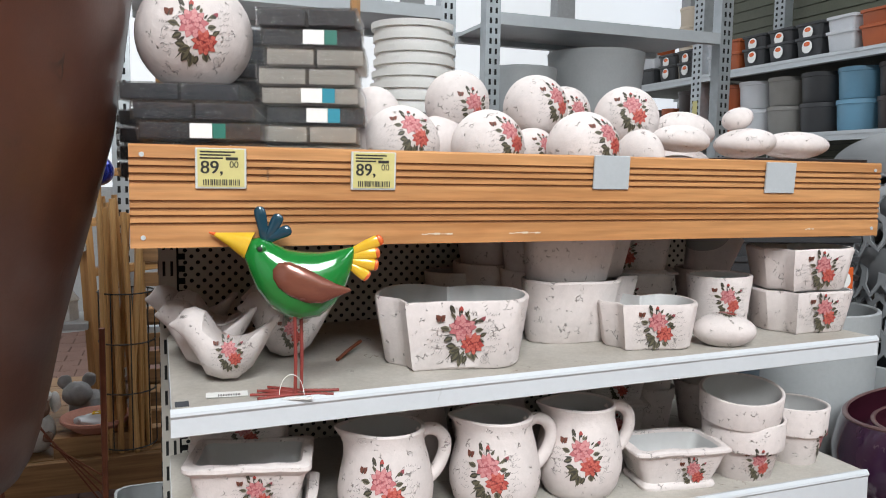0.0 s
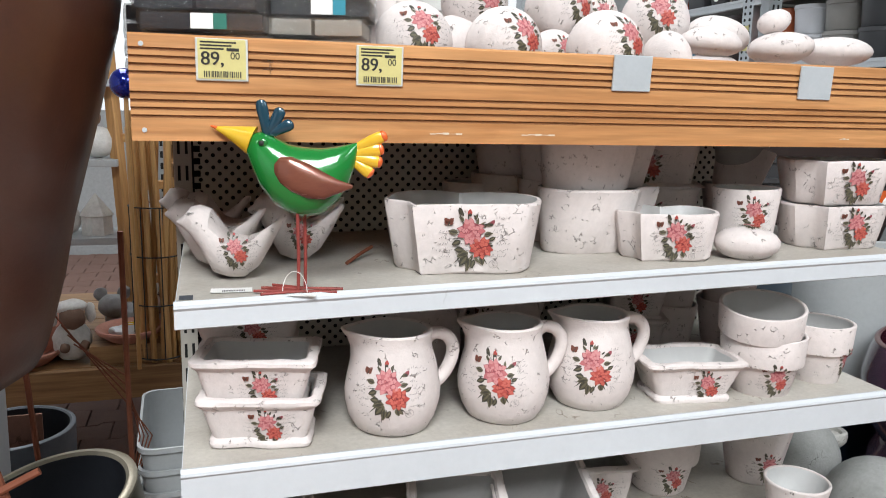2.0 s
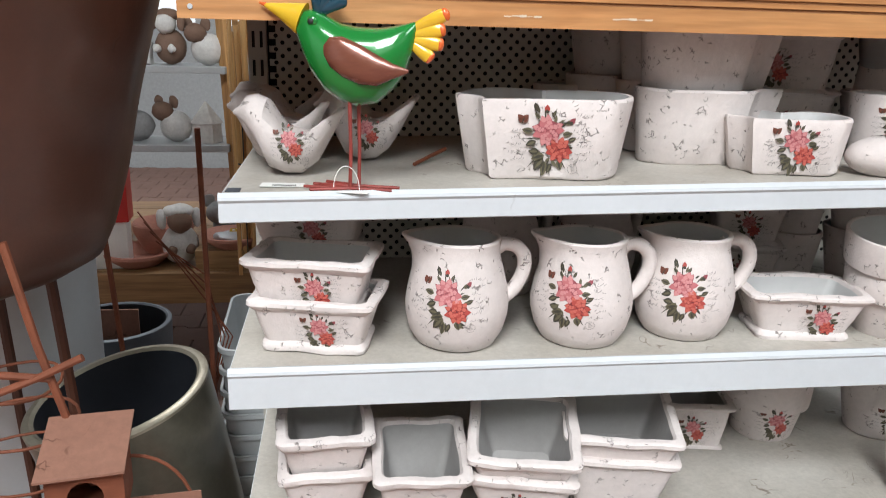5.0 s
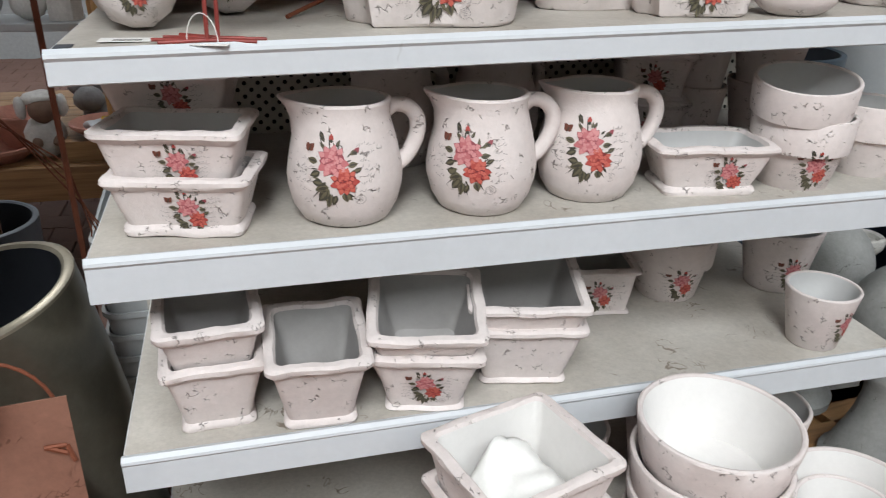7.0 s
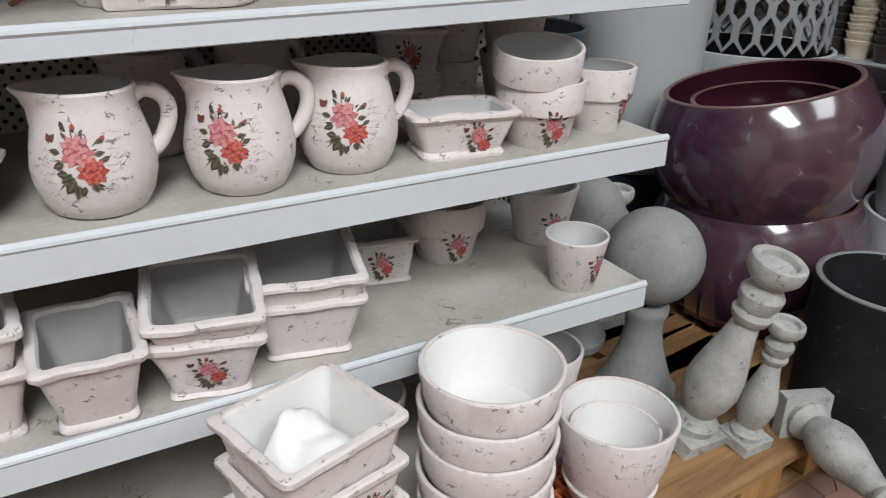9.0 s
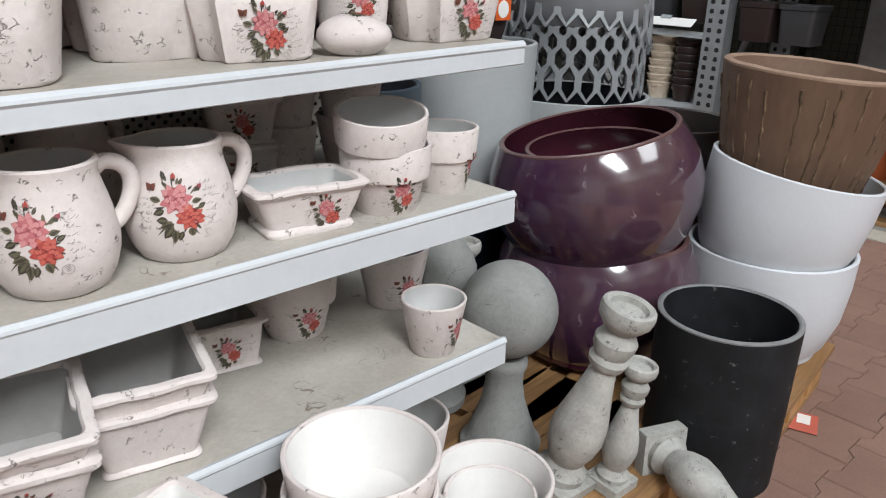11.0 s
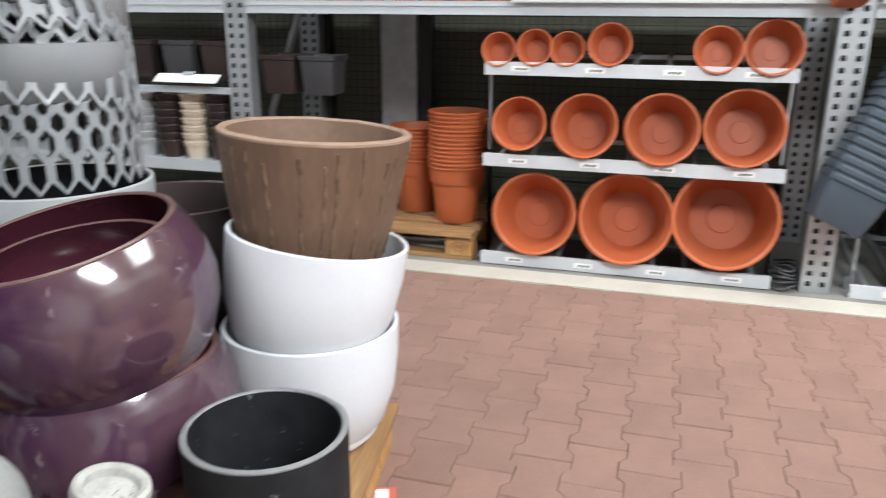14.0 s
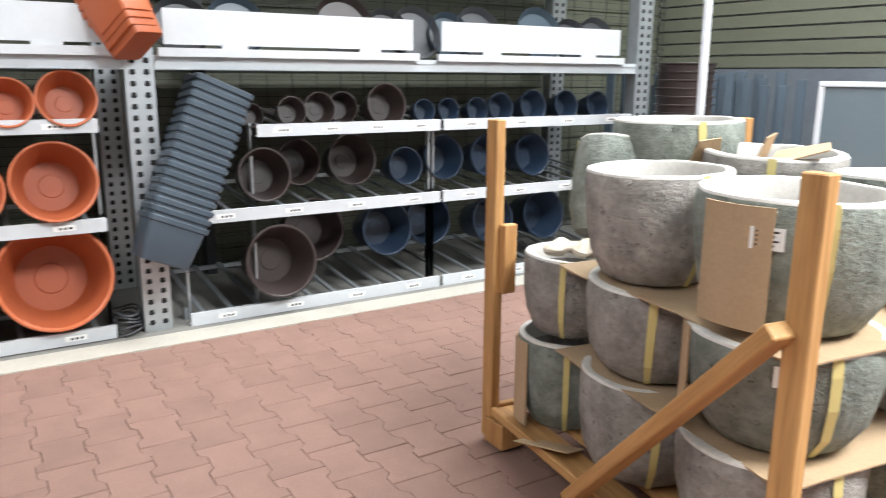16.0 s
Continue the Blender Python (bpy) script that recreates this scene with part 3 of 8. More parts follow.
def script_shapes(rnd):
    """Faint handwriting: illegible joined strokes in lines beside the flowers, and a round stamp."""
    sh = []
    for row in range(7):
        for x0, x1 in ((-1.02, -0.52), (0.58, 1.12)):
            if x0 < 0 and row < 2:
                continue
            x, y = x0 + rnd.uniform(0, 0.16), 0.62 - row * 0.19
            end = x1 - rnd.uniform(0, 0.2)
            while x < end:
                l = rnd.uniform(0.05, 0.13)
                sh.append((9, 0, petal(x, y + rnd.uniform(-0.025, 0.025), radians(rnd.choice((65, 72, 20, -15, 40))), l, 0.020, 4)))
                x += rnd.uniform(0.035, 0.075)
    for k in range(12):
        a = 2 * math.pi * k / 12
        sh.append((9, 0, petal(0.66 + 0.12 * math.cos(a), -0.74 + 0.12 * math.sin(a), a + 1.6, 0.07, 0.022, 4)))
    for k in range(4):
        sh.append((9, 0, petal(0.59 + 0.01 * k, -0.68 - 0.04 * k, 0.3, 0.13, 0.018, 4)))
    return sh


def rose_print(parent, wrap, size, seed=1, script=True):
    """The printed bouquet as thin ink shapes on the pot's own surface."""
    rnd = random.Random(seed)
    size *= 1.14 if size < 0.045 else 1.0
    bm = bmesh.new()
    shapes = (script_shapes(rnd) if script else []) + bouquet_shapes(rnd)
    for mi, layer, pts in shapes:
        lift = 0.0005 + 0.00007 * layer
        cu, cv = sum(p[0] for p in pts) / len(pts), sum(p[1] for p in pts) / len(pts)
        mid = bm.verts.new(wrap(cu * size, cv * size, lift))
        vs = [bm.verts.new(wrap(x * size, y * size, lift)) for x, y in pts]
        for i in range(len(vs)):
            f = bm.faces.new((mid, vs[i], vs[(i + 1) % len(vs)]))
            f.material_index = mi
    return part("rose_print", bm, PINKS, parent, "printed pink and red roses with faint script", "keep")


def wrap_round(profile, zc, turn):
    """Wraps on a turned body: profile is (r, z) from foot to rim, outside only; turn is the way that the print faces, in degrees."""
    zs, rs = [p[1] for p in profile], [p[0] for p in profile]

    def w(u, v, lift):
        z = min(max(zc + v, zs[0]), zs[-1])
        r = float(np.interp(z, zs, rs))
        dr = (float(np.interp(z + 0.003, zs, rs)) - float(np.interp(z - 0.003, zs, rs))) / 0.006
        a = radians(turn) + u / max(float(np.interp(zc, zs, rs)), 0.01)
        nx = 1 / math.hypot(1, dr)
        rr = r + lift * nx
        return Vector((rr * math.cos(a), rr * math.sin(a), z - lift * nx * dr))
    return w


def wrap_plane(origin, across, up):
    o, a, b = Vector(origin), Vector(across).normalized(), Vector(up).normalized()
    nrm = a.cross(b)
    return lambda u, v, lift: o + a * u + b * v + nrm * (lift + 0.0006)


# ---- hall ----
KX = 4.12  # where the paving meets the concrete strip under the rack
bm = bmesh.new()
box(bm, -4.0, KX, -5.0, 7.0, -0.06, -0.012)
structure("ground", bm, JOINT, "sandy joints under the red paving", "floor")
bm = bmesh.new()
box(bm, KX, KX + 0.16, -5.0, 7.0, -0.06, 0.004)
structure("kerb", bm, KERB, "pale concrete strip along the paving", "kerb")
bm = bmesh.new()
box(bm, KX + 0.16, 6.2, -5.0, 7.0, -0.06, -0.001)
structure("floor", bm, DUSTY, "dusty grey concrete floor under the rack", "floor")
bm = bmesh.new()
box(bm, 5.55, 5.7, -5.0, 7.0, -0.06, 4.6)
for k in range(38):
    box(bm, 5.535, 5.552, -5.0, 7.0, 0.10 * k, 0.10 * k + 0.088)
structure("wall_east", bm, OLIVE, "olive green ribbed cladding of the hall", "wall")
bm = bmesh.new()
box(bm, -4.15, -4.0, -5.0, 7.0, -0.06, 4.6)
structure("wall_west", bm, WALLW, "pale painted hall wall", "wall")
bm = bmesh.new()
box(bm, -4.15, 5.7, -5.15, -5.0, -0.06, 4.6)
structure("wall_south", bm, WALLW, "pale painted hall wall", "wall")
bm = bmesh.new()
box(bm, -4.15, 5.7, 7.0, 7.15, -0.06, 1.2), box(bm, -4.15, 5.7, 7.0, 7.15, 3.9, 4.6)
for k in range(7):
    box(bm, -4.15 + k * 1.6, -3.95 + k * 1.6, 7.0, 7.15, 1.2, 3.9)
structure("wall_north", bm, WALLW, "pale hall wall with tall window openings", "wall")
GLOW, _nt, _b = base_mat("bright_overcast_outside")
_b.inputs["Emission Color"].default_value, _b.inputs["Emission Strength"].default_value = (0.93, 0.97, 1.0, 1.0), 0.55
bm = bmesh.new()
box(bm, -8.0, 10.0, 8.2, 8.25, -0.5, 5.5)
structure("backdrop", bm, GLOW, "bright overcast daylight outside the windows", "backdrop")
# roof with four long rooflights
bm = bmesh.new()
xs, ys = (-4.15, -1.4, 0.2, 2.2, 4.4, 5.7), (-5.15, -4.4, -1.2, 2.0, 5.2, 7.15)
for i in range(5):
    for j in range(5):
        if not (i in (1, 3) and j in (1, 3)):
            box(bm, xs[i], xs[i + 1], ys[j], ys[j + 1], 4.6, 4.75)
structure("ceiling", bm, WALLW, "white hall roof with open rooflights", "roof")


# ---- gondola with four steel shelves and a pine tray on top ----
GX0, GX1, GF, GB = 0.095, 1.333, 1.085, 1.60
gondola = thing("shelf_unit", "cream steel shop shelving with perforated back, full of white pots", "shelf unit")
TOP_RISE = 0.025  # the top shelf hangs a little askew, higher at its far end


def top_z(x):
    """The height of the top shelf's sheet at x."""
    return 1.037 + TOP_RISE * (x - GX0) / (GX1 - GX0)


for nm, z, lip, rise in (("shelf", 1.037, 0.034, TOP_RISE), ("shelf", 0.800, 0.055, 0.004), ("shelf", 0.513, 0.052, 0.0), ("shelf", 0.160, 0.12, 0.0)):
    bm = bmesh.new()
    loft(bm, [[Vector((x, yy, z + zz + rise * k)) for yy, zz in ((GF + 0.012, -0.03), (GB - 0.004, -0.03), (GB - 0.004, 0.0), (GF + 0.012, 0.0))] for x, k in ((GX0 + 0.002, 0), (GX1 - 0.002, 1))])
    bmesh.ops.bevel(bm, geom=bm.edges[:], offset=0.002, segments=2, affect="EDGES")
    sh = part(nm, bm, SHELF, gondola)
    bm = bmesh.new()
    prof = [(GF + 0.014, z + 0.0005), (GF + 0.006, z + 0.003), (GF + 0.001, z - 0.002), (GF, z - 0.006), (GF + 0.003, z - 0.010), (GF + 0.002, z - lip), (GF + 0.006, z - lip - 0.002), (GF + 0.012, z - lip)]
    loft(bm, [[Vector((x, y, zz + rise * k)) for y, zz in prof] for x, k in ((GX0, 0), (GX1, 1))])
    part("front_lip", bm, LIP, sh, "pale grey folded front edge")
    for x, zb in ((GX0 + 0.004, z), (GX1 - 0.010, z + rise)):
        bm = bmesh.new()
        loft(bm, [[Vector((xx, GF + 0.02, zb - 0.002)), Vector((xx, GB - 0.03, zb - 0.002)), Vector((xx, GB - 0.03, zb - 0.075)), Vector((xx, GF + 0.02, zb - 0.035))] for xx in (x - 0.003, x + 0.003)])
        part("bracket", bm, LIP, sh)
# perforated back: a sheet whose holes are real openings before an added black sheet that gives their shade
bm = bmesh.new()
PITCH, ROW = 0.0235, 0.0118
nx, nz = int((GX1 - GX0 - 0.06) / PITCH), int((1.30 - 0.20) / ROW)
x00, z00, hr = GX0 + 0.03, 0.20, 0.0040
for i in range(nx):
    for j in range(nz):
        cx, cz = x00 + (i + 0.25 + 0.5 * (j % 2)) * PITCH, z00 + (j + 0.5) * ROW
        sq = [bm.verts.new((cx + a * PITCH / 2, GB, cz + b * ROW / 2)) for a, b in ((-1, -1), (0, -1), (1, -1), (1, 0), (1, 1), (0, 1), (-1, 1), (-1, 0))]
        ho = [bm.verts.new((cx + hr * math.cos(radians(225 + 45 * k)), GB, cz + hr * math.sin(radians(225 + 45 * k)))) for k in range(8)]
        for k in range(8):
            bm.faces.new((sq[k], sq[(k + 1) % 8], ho[(k + 1) % 8], ho[k]))
bmesh.ops.remove_doubles(bm, verts=bm.verts[:], dist=0.0004)
part("perforated_back", bm, PEG, gondola, "cream perforated back panel", "keep")
# added black sheet, so that the holes look shaded inside
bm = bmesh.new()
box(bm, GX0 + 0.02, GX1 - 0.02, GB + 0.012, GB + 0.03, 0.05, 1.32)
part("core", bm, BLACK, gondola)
for x in (GX0 - 0.012, GX1 - 0.020):
    bm = bmesh.new()
    box(bm, x, x + 0.032, GB - 0.012, GB + 0.05, 0.0, 1.34)
    # slots are black patches on solid steel, their inner shade painted
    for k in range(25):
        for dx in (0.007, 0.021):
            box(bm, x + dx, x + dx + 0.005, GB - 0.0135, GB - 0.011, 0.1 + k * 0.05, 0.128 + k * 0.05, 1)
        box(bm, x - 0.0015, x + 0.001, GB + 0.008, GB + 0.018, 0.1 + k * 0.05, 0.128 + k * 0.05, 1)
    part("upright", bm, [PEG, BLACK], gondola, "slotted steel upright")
bm = bmesh.new()
box(bm, GX0 + 0.01, GX1 - 0.01, GF + 0.03, GF + 0.04, 0.0, 0.05)
part("plinth", bm, LIP, gondola)

# pine tray: grooved front board, side boards, floor
TZ0, TZ1, TF = 1.246, 1.384, 1.145
tray = thing("wooden_display_tray", "varnished pine display tray with grooved front board on the shelving", "display tray")
bm = bmesh.new()
prof = [(TF, TZ0)]
for a, b, n in ((0.032, 0.062, 4), (0.088, 0.118, 4)):
    for k in range(n):
        z = TZ0 + a + (b - a) * k / (n - 1)
        prof += [(TF, z - 0.0022), (TF + 0.003, z - 0.0012), (TF + 0.003, z + 0.0012), (TF, z + 0.0022)]
prof += [(TF, TZ1 - 0.003), (TF + 0.003, TZ1), (TF + 0.022, TZ1), (TF + 0.022, TZ0)]
loft(bm, [[Vector((x, y, z)) for y, z in prof] for x in (0.050, 1.380)])
# groove faces get the darker brown, their shade put into the colour
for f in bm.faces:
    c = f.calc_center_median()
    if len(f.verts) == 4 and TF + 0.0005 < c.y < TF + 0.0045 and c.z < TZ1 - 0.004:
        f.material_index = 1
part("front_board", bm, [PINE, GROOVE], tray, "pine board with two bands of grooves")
for x in (0.053, 1.357):
    bm = bmesh.new()
    prof = [(0, TZ0)]
    box(bm, x, x + 0.02, TF + 0.024, 1.62, TZ0, TZ1 - 0.004)
    # side grooves: dark strips on the flat board, shade put into the colour
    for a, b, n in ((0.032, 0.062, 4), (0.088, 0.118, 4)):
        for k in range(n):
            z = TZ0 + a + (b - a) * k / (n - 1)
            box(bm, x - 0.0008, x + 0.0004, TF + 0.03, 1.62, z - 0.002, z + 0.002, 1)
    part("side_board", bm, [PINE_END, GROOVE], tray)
bm = bmesh.new()
box(bm, 0.074, 1.356, TF + 0.023, 1.62, 1.320, 1.336)
part("tray_floor", bm, PINE_END, tray)
for x in (0.066, 1.364):
    for z in (TZ0 + 0.014, TZ1 - 0.014):
        bm = bmesh.new()
        bmesh.ops.create_cone(bm, cap_ends=True, segments=12, radius1=0.0036, radius2=0.003, depth=0.002, matrix=Matrix.Translation((x, TF - 0.0005, z)) @ pose(0, 0, 0, 90))
        part("screw", bm, STEEL, tray, "sunk steel screw")


# ---- white crackle ceramics ----
def rounded_rim(outer, thick, floor, lip=0.0):
    """Closes an outside profile with a rounded rim and an inside down to the floor."""
    r, z = outer[-1]
    top = [(r - thick * 0.15, z + thick * 0.32), (r - thick * 0.5, z + thick * 0.45), (r - thick * 0.85, z + thick * 0.32), (r - thick, z)]
    rb = outer[0][0] - thick
    inner = [(rb + (r - thick - rb) * k / 5, floor + (z - floor) * k / 5) for k in (4.5, 3, 1.5, 0.2)]
    return outer + top, inner + [(rb * 0.6, floor), (0.001, floor)]


def turned_pot(name, label, outer, m, thick=0.008, prints=(), group="", category="plant pot", mats=None, n=44, psize=0.035, uneven=0.0009, seed=0, pz=None):
    t = thing(name, label, category, m, group)
    a, b = rounded_rim(outer, thick, outer[0][1] + thick)
    full = [(0.001, outer[0][1])] + a + b
    mi = [0] * (len(a)) + [1] * (len(b) + 2)
    rings = [circle(max(r, 0.0005), z, n) for r, z in full]
    wobble(rings, uneven, seed)
    # piled pots stay white inside; the rest take the shade-toned colour
    mt = mats or [CERAMIC, WHITE_IN if group == "piled round pots" else SHADED_IN]
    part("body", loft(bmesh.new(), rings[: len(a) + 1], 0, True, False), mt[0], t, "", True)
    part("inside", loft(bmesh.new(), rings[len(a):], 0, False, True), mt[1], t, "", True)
    for k, turn in enumerate(prints):
        zc = pz if pz is not None else outer[0][1] + (outer[-1][1] - outer[0][1]) * 0.47
        rose_print(t, wrap_round(outer, zc, turn), psize, seed * 7 + k + 1)
    return t


def square_pot(name, label, m, wt, wb, h, dt=None, db=None, rim=0.016, foot=0.010, prints=True, seed=0, group="", psize=0.03, thick=0.009, px=0.0, pz=0.42):
    """A tapering four-sided pot with a rolled rim and a foot band; half widths at top and foot."""
    t = thing(name, label, "plant pot", m, group)
    if group == "square pots":
        wb, h = wb * 1.12, h * 1.03
    dt, db = dt or wt, db or wb
    def sec(k, grow, z, r=0.012):
        return rrect(wb + (wt - wb) * k + grow, db + (dt - db) * k + grow, z, r, 4, 9)
    rings = [sec(0, 0.002, 0), sec(0, 0.005, 0.002), sec(0.02, 0.006, foot * 0.6), sec(0.04, 0.004, foot), sec(0.06, 0.0, foot + 0.003),
             sec(0.5, 0.0, h * 0.5), sec(0.92, 0.0, h - rim - 0.003), sec(0.94, 0.004, h - rim), sec(0.96, 0.008, h - rim * 0.6), sec(1, 0.007, h - 0.003),
             sec(1, 0.003, h), sec(1, -thick + 0.003, h), sec(0.98, -thick, h - 0.005), sec(0.5, -thick, h * 0.5), sec(0.1, -thick, 0.016), sec(0.05, -thick - 0.008, 0.010)]
    wobble(rings, 0.0022, seed * 3.1 + 1, 24.0)
    wobble(rings[6:12], 0.0013, seed * 1.7 + 5, 85.0)
    part("body", loft(bmesh.new(), rings[:7], 0, True, False), CERAMIC, t, "", True)
    part("rim", loft(bmesh.new(), rings[6:13], 0, False, False), CERAMIC, t, "rolled uneven rim", True)
    # only piled pots are white inside; the others have shade in the colour
    part("inside", loft(bmesh.new(), rings[12:], 0, False, True), {"square pots": GREY_IN, "piled square pots": WHITE_IN}.get(group, SHADED_IN), t, "", True)
    if prints:
        k = pz
        slope = Vector((0, -(dt - db), h)).normalized()
        rose_print(t, wrap_plane((px, -(db + (dt - db) * k) - 0.0012, h * k), (1, 0, 0), slope), psize, seed + 11)
    return t


def heart_pot(name, label, m, w, d, h, taper=0.86, seed=0, group="", psize=0.04, thick=0.009):
    """A pot whose plan is a leaning heart: a flat printed front face, a notch near one front corner and round lobes behind."""
    t = thing(name, label, "plant pot", m, group)
    key = [(-0.60, -1.02), (-0.20, -0.93), (0.25, -0.92), (0.62, -0.90), (0.86, -0.76), (0.99, -0.42), (0.98, 0.05), (0.80, 0.50), (0.45, 0.74), (0.12, 0.62), (-0.05, 0.52),
           (-0.30, 0.80), (-0.62, 0.88), (-0.90, 0.62), (-1.0, 0.15), (-0.98, -0.40), (-0.70, -0.66)]
    def outline(g, off, z):
        n = len(key)
        pts = []
        for i in range(n):
            p0, p1, p2, p3 = (Vector(key[(i + k - 1) % n]) for k in range(4))
            for s in (0.0, 0.34, 0.67):
                q = 0.5 * ((2 * p1) + (p2 - p0) * s + (2 * p0 - 5 * p1 + 4 * p2 - p3) * s * s + (3 * p1 - p0 - 3 * p2 + p3) * s ** 3) if i not in (0, 15, 16) else p1.lerp(p2, s)
                x, y = q.x * w * g, q.y * d * g
                l = math.hypot(x, y)
                pts.append(Vector((x * (1 - off / l), y * (1 - off / l), z)))
        return pts
    rings = [outline(taper, 0.004, 0), outline(taper, 0.0, 0.004), outline((taper + 1) / 2, 0, h * 0.5), outline(1, 0, h - 0.004), outline(1, 0.002, h), outline(1, thick - 0.002, h), outline(1, thick, h - 0.005),
             outline((taper + 1) / 2, thick, h * 0.5), outline(taper, thick + 0.003, 0.012)]
    wobble(rings, 0.0012, seed * 2.3, 16.0)
    part("body", loft(bmesh.new(), rings[:6], 0, True, False), CERAMIC, t, "", True)
    part("inside", loft(bmesh.new(), rings[5:], 0, False, True), SHADED_IN, t, "", True)
    g = (1 + taper) / 2
    rose_print(t, wrap_plane((0.10 * w, -0.925 * d * g - 0.0015, h * 0.5), (1, 0.04, 0), (0, -(1 - taper) * d * 0.93, h)), psize, seed + 21)
    return t


def jug(m, turn, seed):
    m = m @ Matrix.Diagonal((1.09, 1.09, 1.03, 1))
    t = thing("jug", "white crackle ceramic jug with printed roses, on the steel shelf", "jug", m, "row of jugs")
    outer = [(0.046, 0.0), (0.053, 0.004), (0.063, 0.022), (0.0685, 0.045), (0.0695, 0.062), (0.066, 0.085), (0.0605, 0.110), (0.0555, 0.130), (0.0545, 0.142), (0.0565, 0.152)]
    a, b = rounded_rim(outer, 0.007, 0.01)
    full = [(0.001, 0)] + a + [(0.0475, 0.142), (0.047, 0.13), (0.052, 0.11), (0.058, 0.085), (0.061, 0.06), (0.05, 0.02), (0.02, 0.009), (0.001, 0.009)]
    rings = [circle(r, z, 44) for r, z in full]
    for r in rings:  # the spout pulls the rim out on one side
        for p in r:
            if p.z > 0.11:
                k = ((p.z - 0.11) / 0.045) ** 1.5
                ang = math.atan2(p.y, p.x)
                pull = max(0.0, math.cos(ang - math.pi)) ** 6
                p.x -= pull * k * 0.020
                p.z += pull * k * 0.004
    wobble(rings, 0.0012, seed)
    part("body", loft(bmesh.new(), rings, [0] * len(a) + [1] * 9), [CERAMIC, SHADED_IN], t, "", True)
    pts = [(0.050, 0, 0.136), (0.060, 0, 0.143), (0.076, 0, 0.140), (0.087, 0, 0.127), (0.089, 0, 0.110), (0.084, 0, 0.092), (0.076, 0, 0.077), (0.068, 0, 0.068), (0.062, 0, 0.064)]
    part("handle", tube(smooth_line(pts), 0.0098, 14), CERAMIC, t, "", True)
    rose_print(t, wrap_round(outer, 0.080, turn), 0.047, int(seed) + 3)
    return t


B, C = 0.8005, 0.513


def on_top(x, y, turn=0.0, lift=0.0):
    return at(x, y, top_z(x) + lift + 0.0005, turn) @ pose(0, 0, 0, 0, -math.degrees(math.atan(TOP_RISE / (GX1 - GX0))), 0)


heart_pot("heart_pot", "large white crackle ceramic heart-shaped pot with printed roses", on_top(0.540, 1.232, -18), 0.125, 0.106, 0.110, 0.87, 1, "heart pots", 0.052)
heart_pot("heart_pot", "small white crackle ceramic heart-shaped pot with printed roses", on_top(0.902, 1.205, -24), 0.086, 0.076, 0.080, 0.87, 2, "heart pots", 0.037)
for k in range(2):
    heart_pot("heart_pot", "stacked white crackle ceramic heart-shaped pot, roses on its face", on_top(1.262 - 0.004 * k, 1.215, -10 - 4 * k, 0.081 * k), 0.090, 0.080, 0.080, 0.85, 3 + k, "heart pots", 0.036)
    heart_pot("heart_pot", "large white crackle ceramic heart-shaped pot in a stack, lobes forward", on_top(0.802 - 0.006 * k, 1.352, 92 + 3 * k, 0.112 * k), 0.130, 0.126, 0.116, 0.84, 5 + k, "stacked heart pots", 0.050)
    square_pot("square_pot", "stacked white ceramic pot with printed roses", on_top(1.055 - 0.008 * k, 1.46, -25, 0.094 * k), 0.072, 0.058, 0.098, None, None, 0.006, 0.004, True, 31 + k, "stacked square pots", 0.034, px=-0.03)
ROUND = [(0.060, 0.0), (0.064, 0.003), (0.074, 0.06), (0.080, 0.118)]
turned_pot("round_pot", "white crackle ceramic pot behind the heart-shaped pots", ROUND, on_top(0.735, 1.51), 0.009, (), "stacked round pots", seed=8, uneven=0.0014)
turned_pot("round_pot", "white crackle ceramic pot stacked on another", ROUND, on_top(0.735, 1.51, 20, 0.112), 0.009, (), "stacked round pots", seed=9, uneven=0.0014)
CONE = [(0.044, 0), (0.047, 0.003), (0.060, 0.092)]
turned_pot("round_pot", "white crackle ceramic pot with a grey inside", CONE, on_top(1.215, 1.44), 0.006, (), "stacked round pots", seed=15, mats=[CERAMIC, GREY_IN])
turned_pot("round_pot", "white crackle ceramic pot tipped over in another", CONE, on_top(1.213, 1.43, 0, 0.080) @ pose(0, 0, 0, 4, 14, 0), 0.006, (), "stacked round pots", seed=16, mats=[CERAMIC, GREY_IN])
turned_pot("round_pot", "mid grey glazed pot tipped on the white pots", CONE, on_top(1.225, 1.43, 0, 0.122) @ pose(0, 0, 0, 12, -10, 0), 0.006, (), "stacked round pots", seed=17, mats=[GREY_IN, GREYCLAY])
turned_pot("round_pot", "low white ceramic pot before the perforated back", [(0.05, 0), (0.06, 0.10)], on_top(0.66, 1.535), 0.008, (), "", seed=12)
turned_pot("round_pot", "white crackle ceramic pot with printed roses", [(0.048, 0), (0.051, 0.003), (0.062, 0.104)], on_top(1.112, 1.262), 0.007, (247,), "", seed=13, psize=0.033, pz=0.062)
jug_turns = ((0.412, 1.178, 250, -2), (0.600, 1.178, 236, -6), (0.768, 1.195, 243, -4))
for k, (x, y, tr, rot) in enumerate(jug_turns):
    jug(at(x, y, B, rot), tr - rot, k * 4.0 + 1)
for k, (x, y) in enumerate(((0.52, 1.40), (0.70, 1.43))):
    jug(at(x, y, B, 20), 200, k * 4.0 + 20)
for k in range(3):
    square_pot("rectangular_planter", "white crackle ceramic planter with rolled rim in a stack", at(0.214 - 0.006 * k, 1.185 + 0.006 * k + (0.10 if k == 2 else 0), B + 0.056 * k, -13), 0.083, 0.068, 0.080, 0.057, 0.045, 0.014, 0.012, True, 41 + k, "stacked rectangular planters", 0.030, px=0.012)
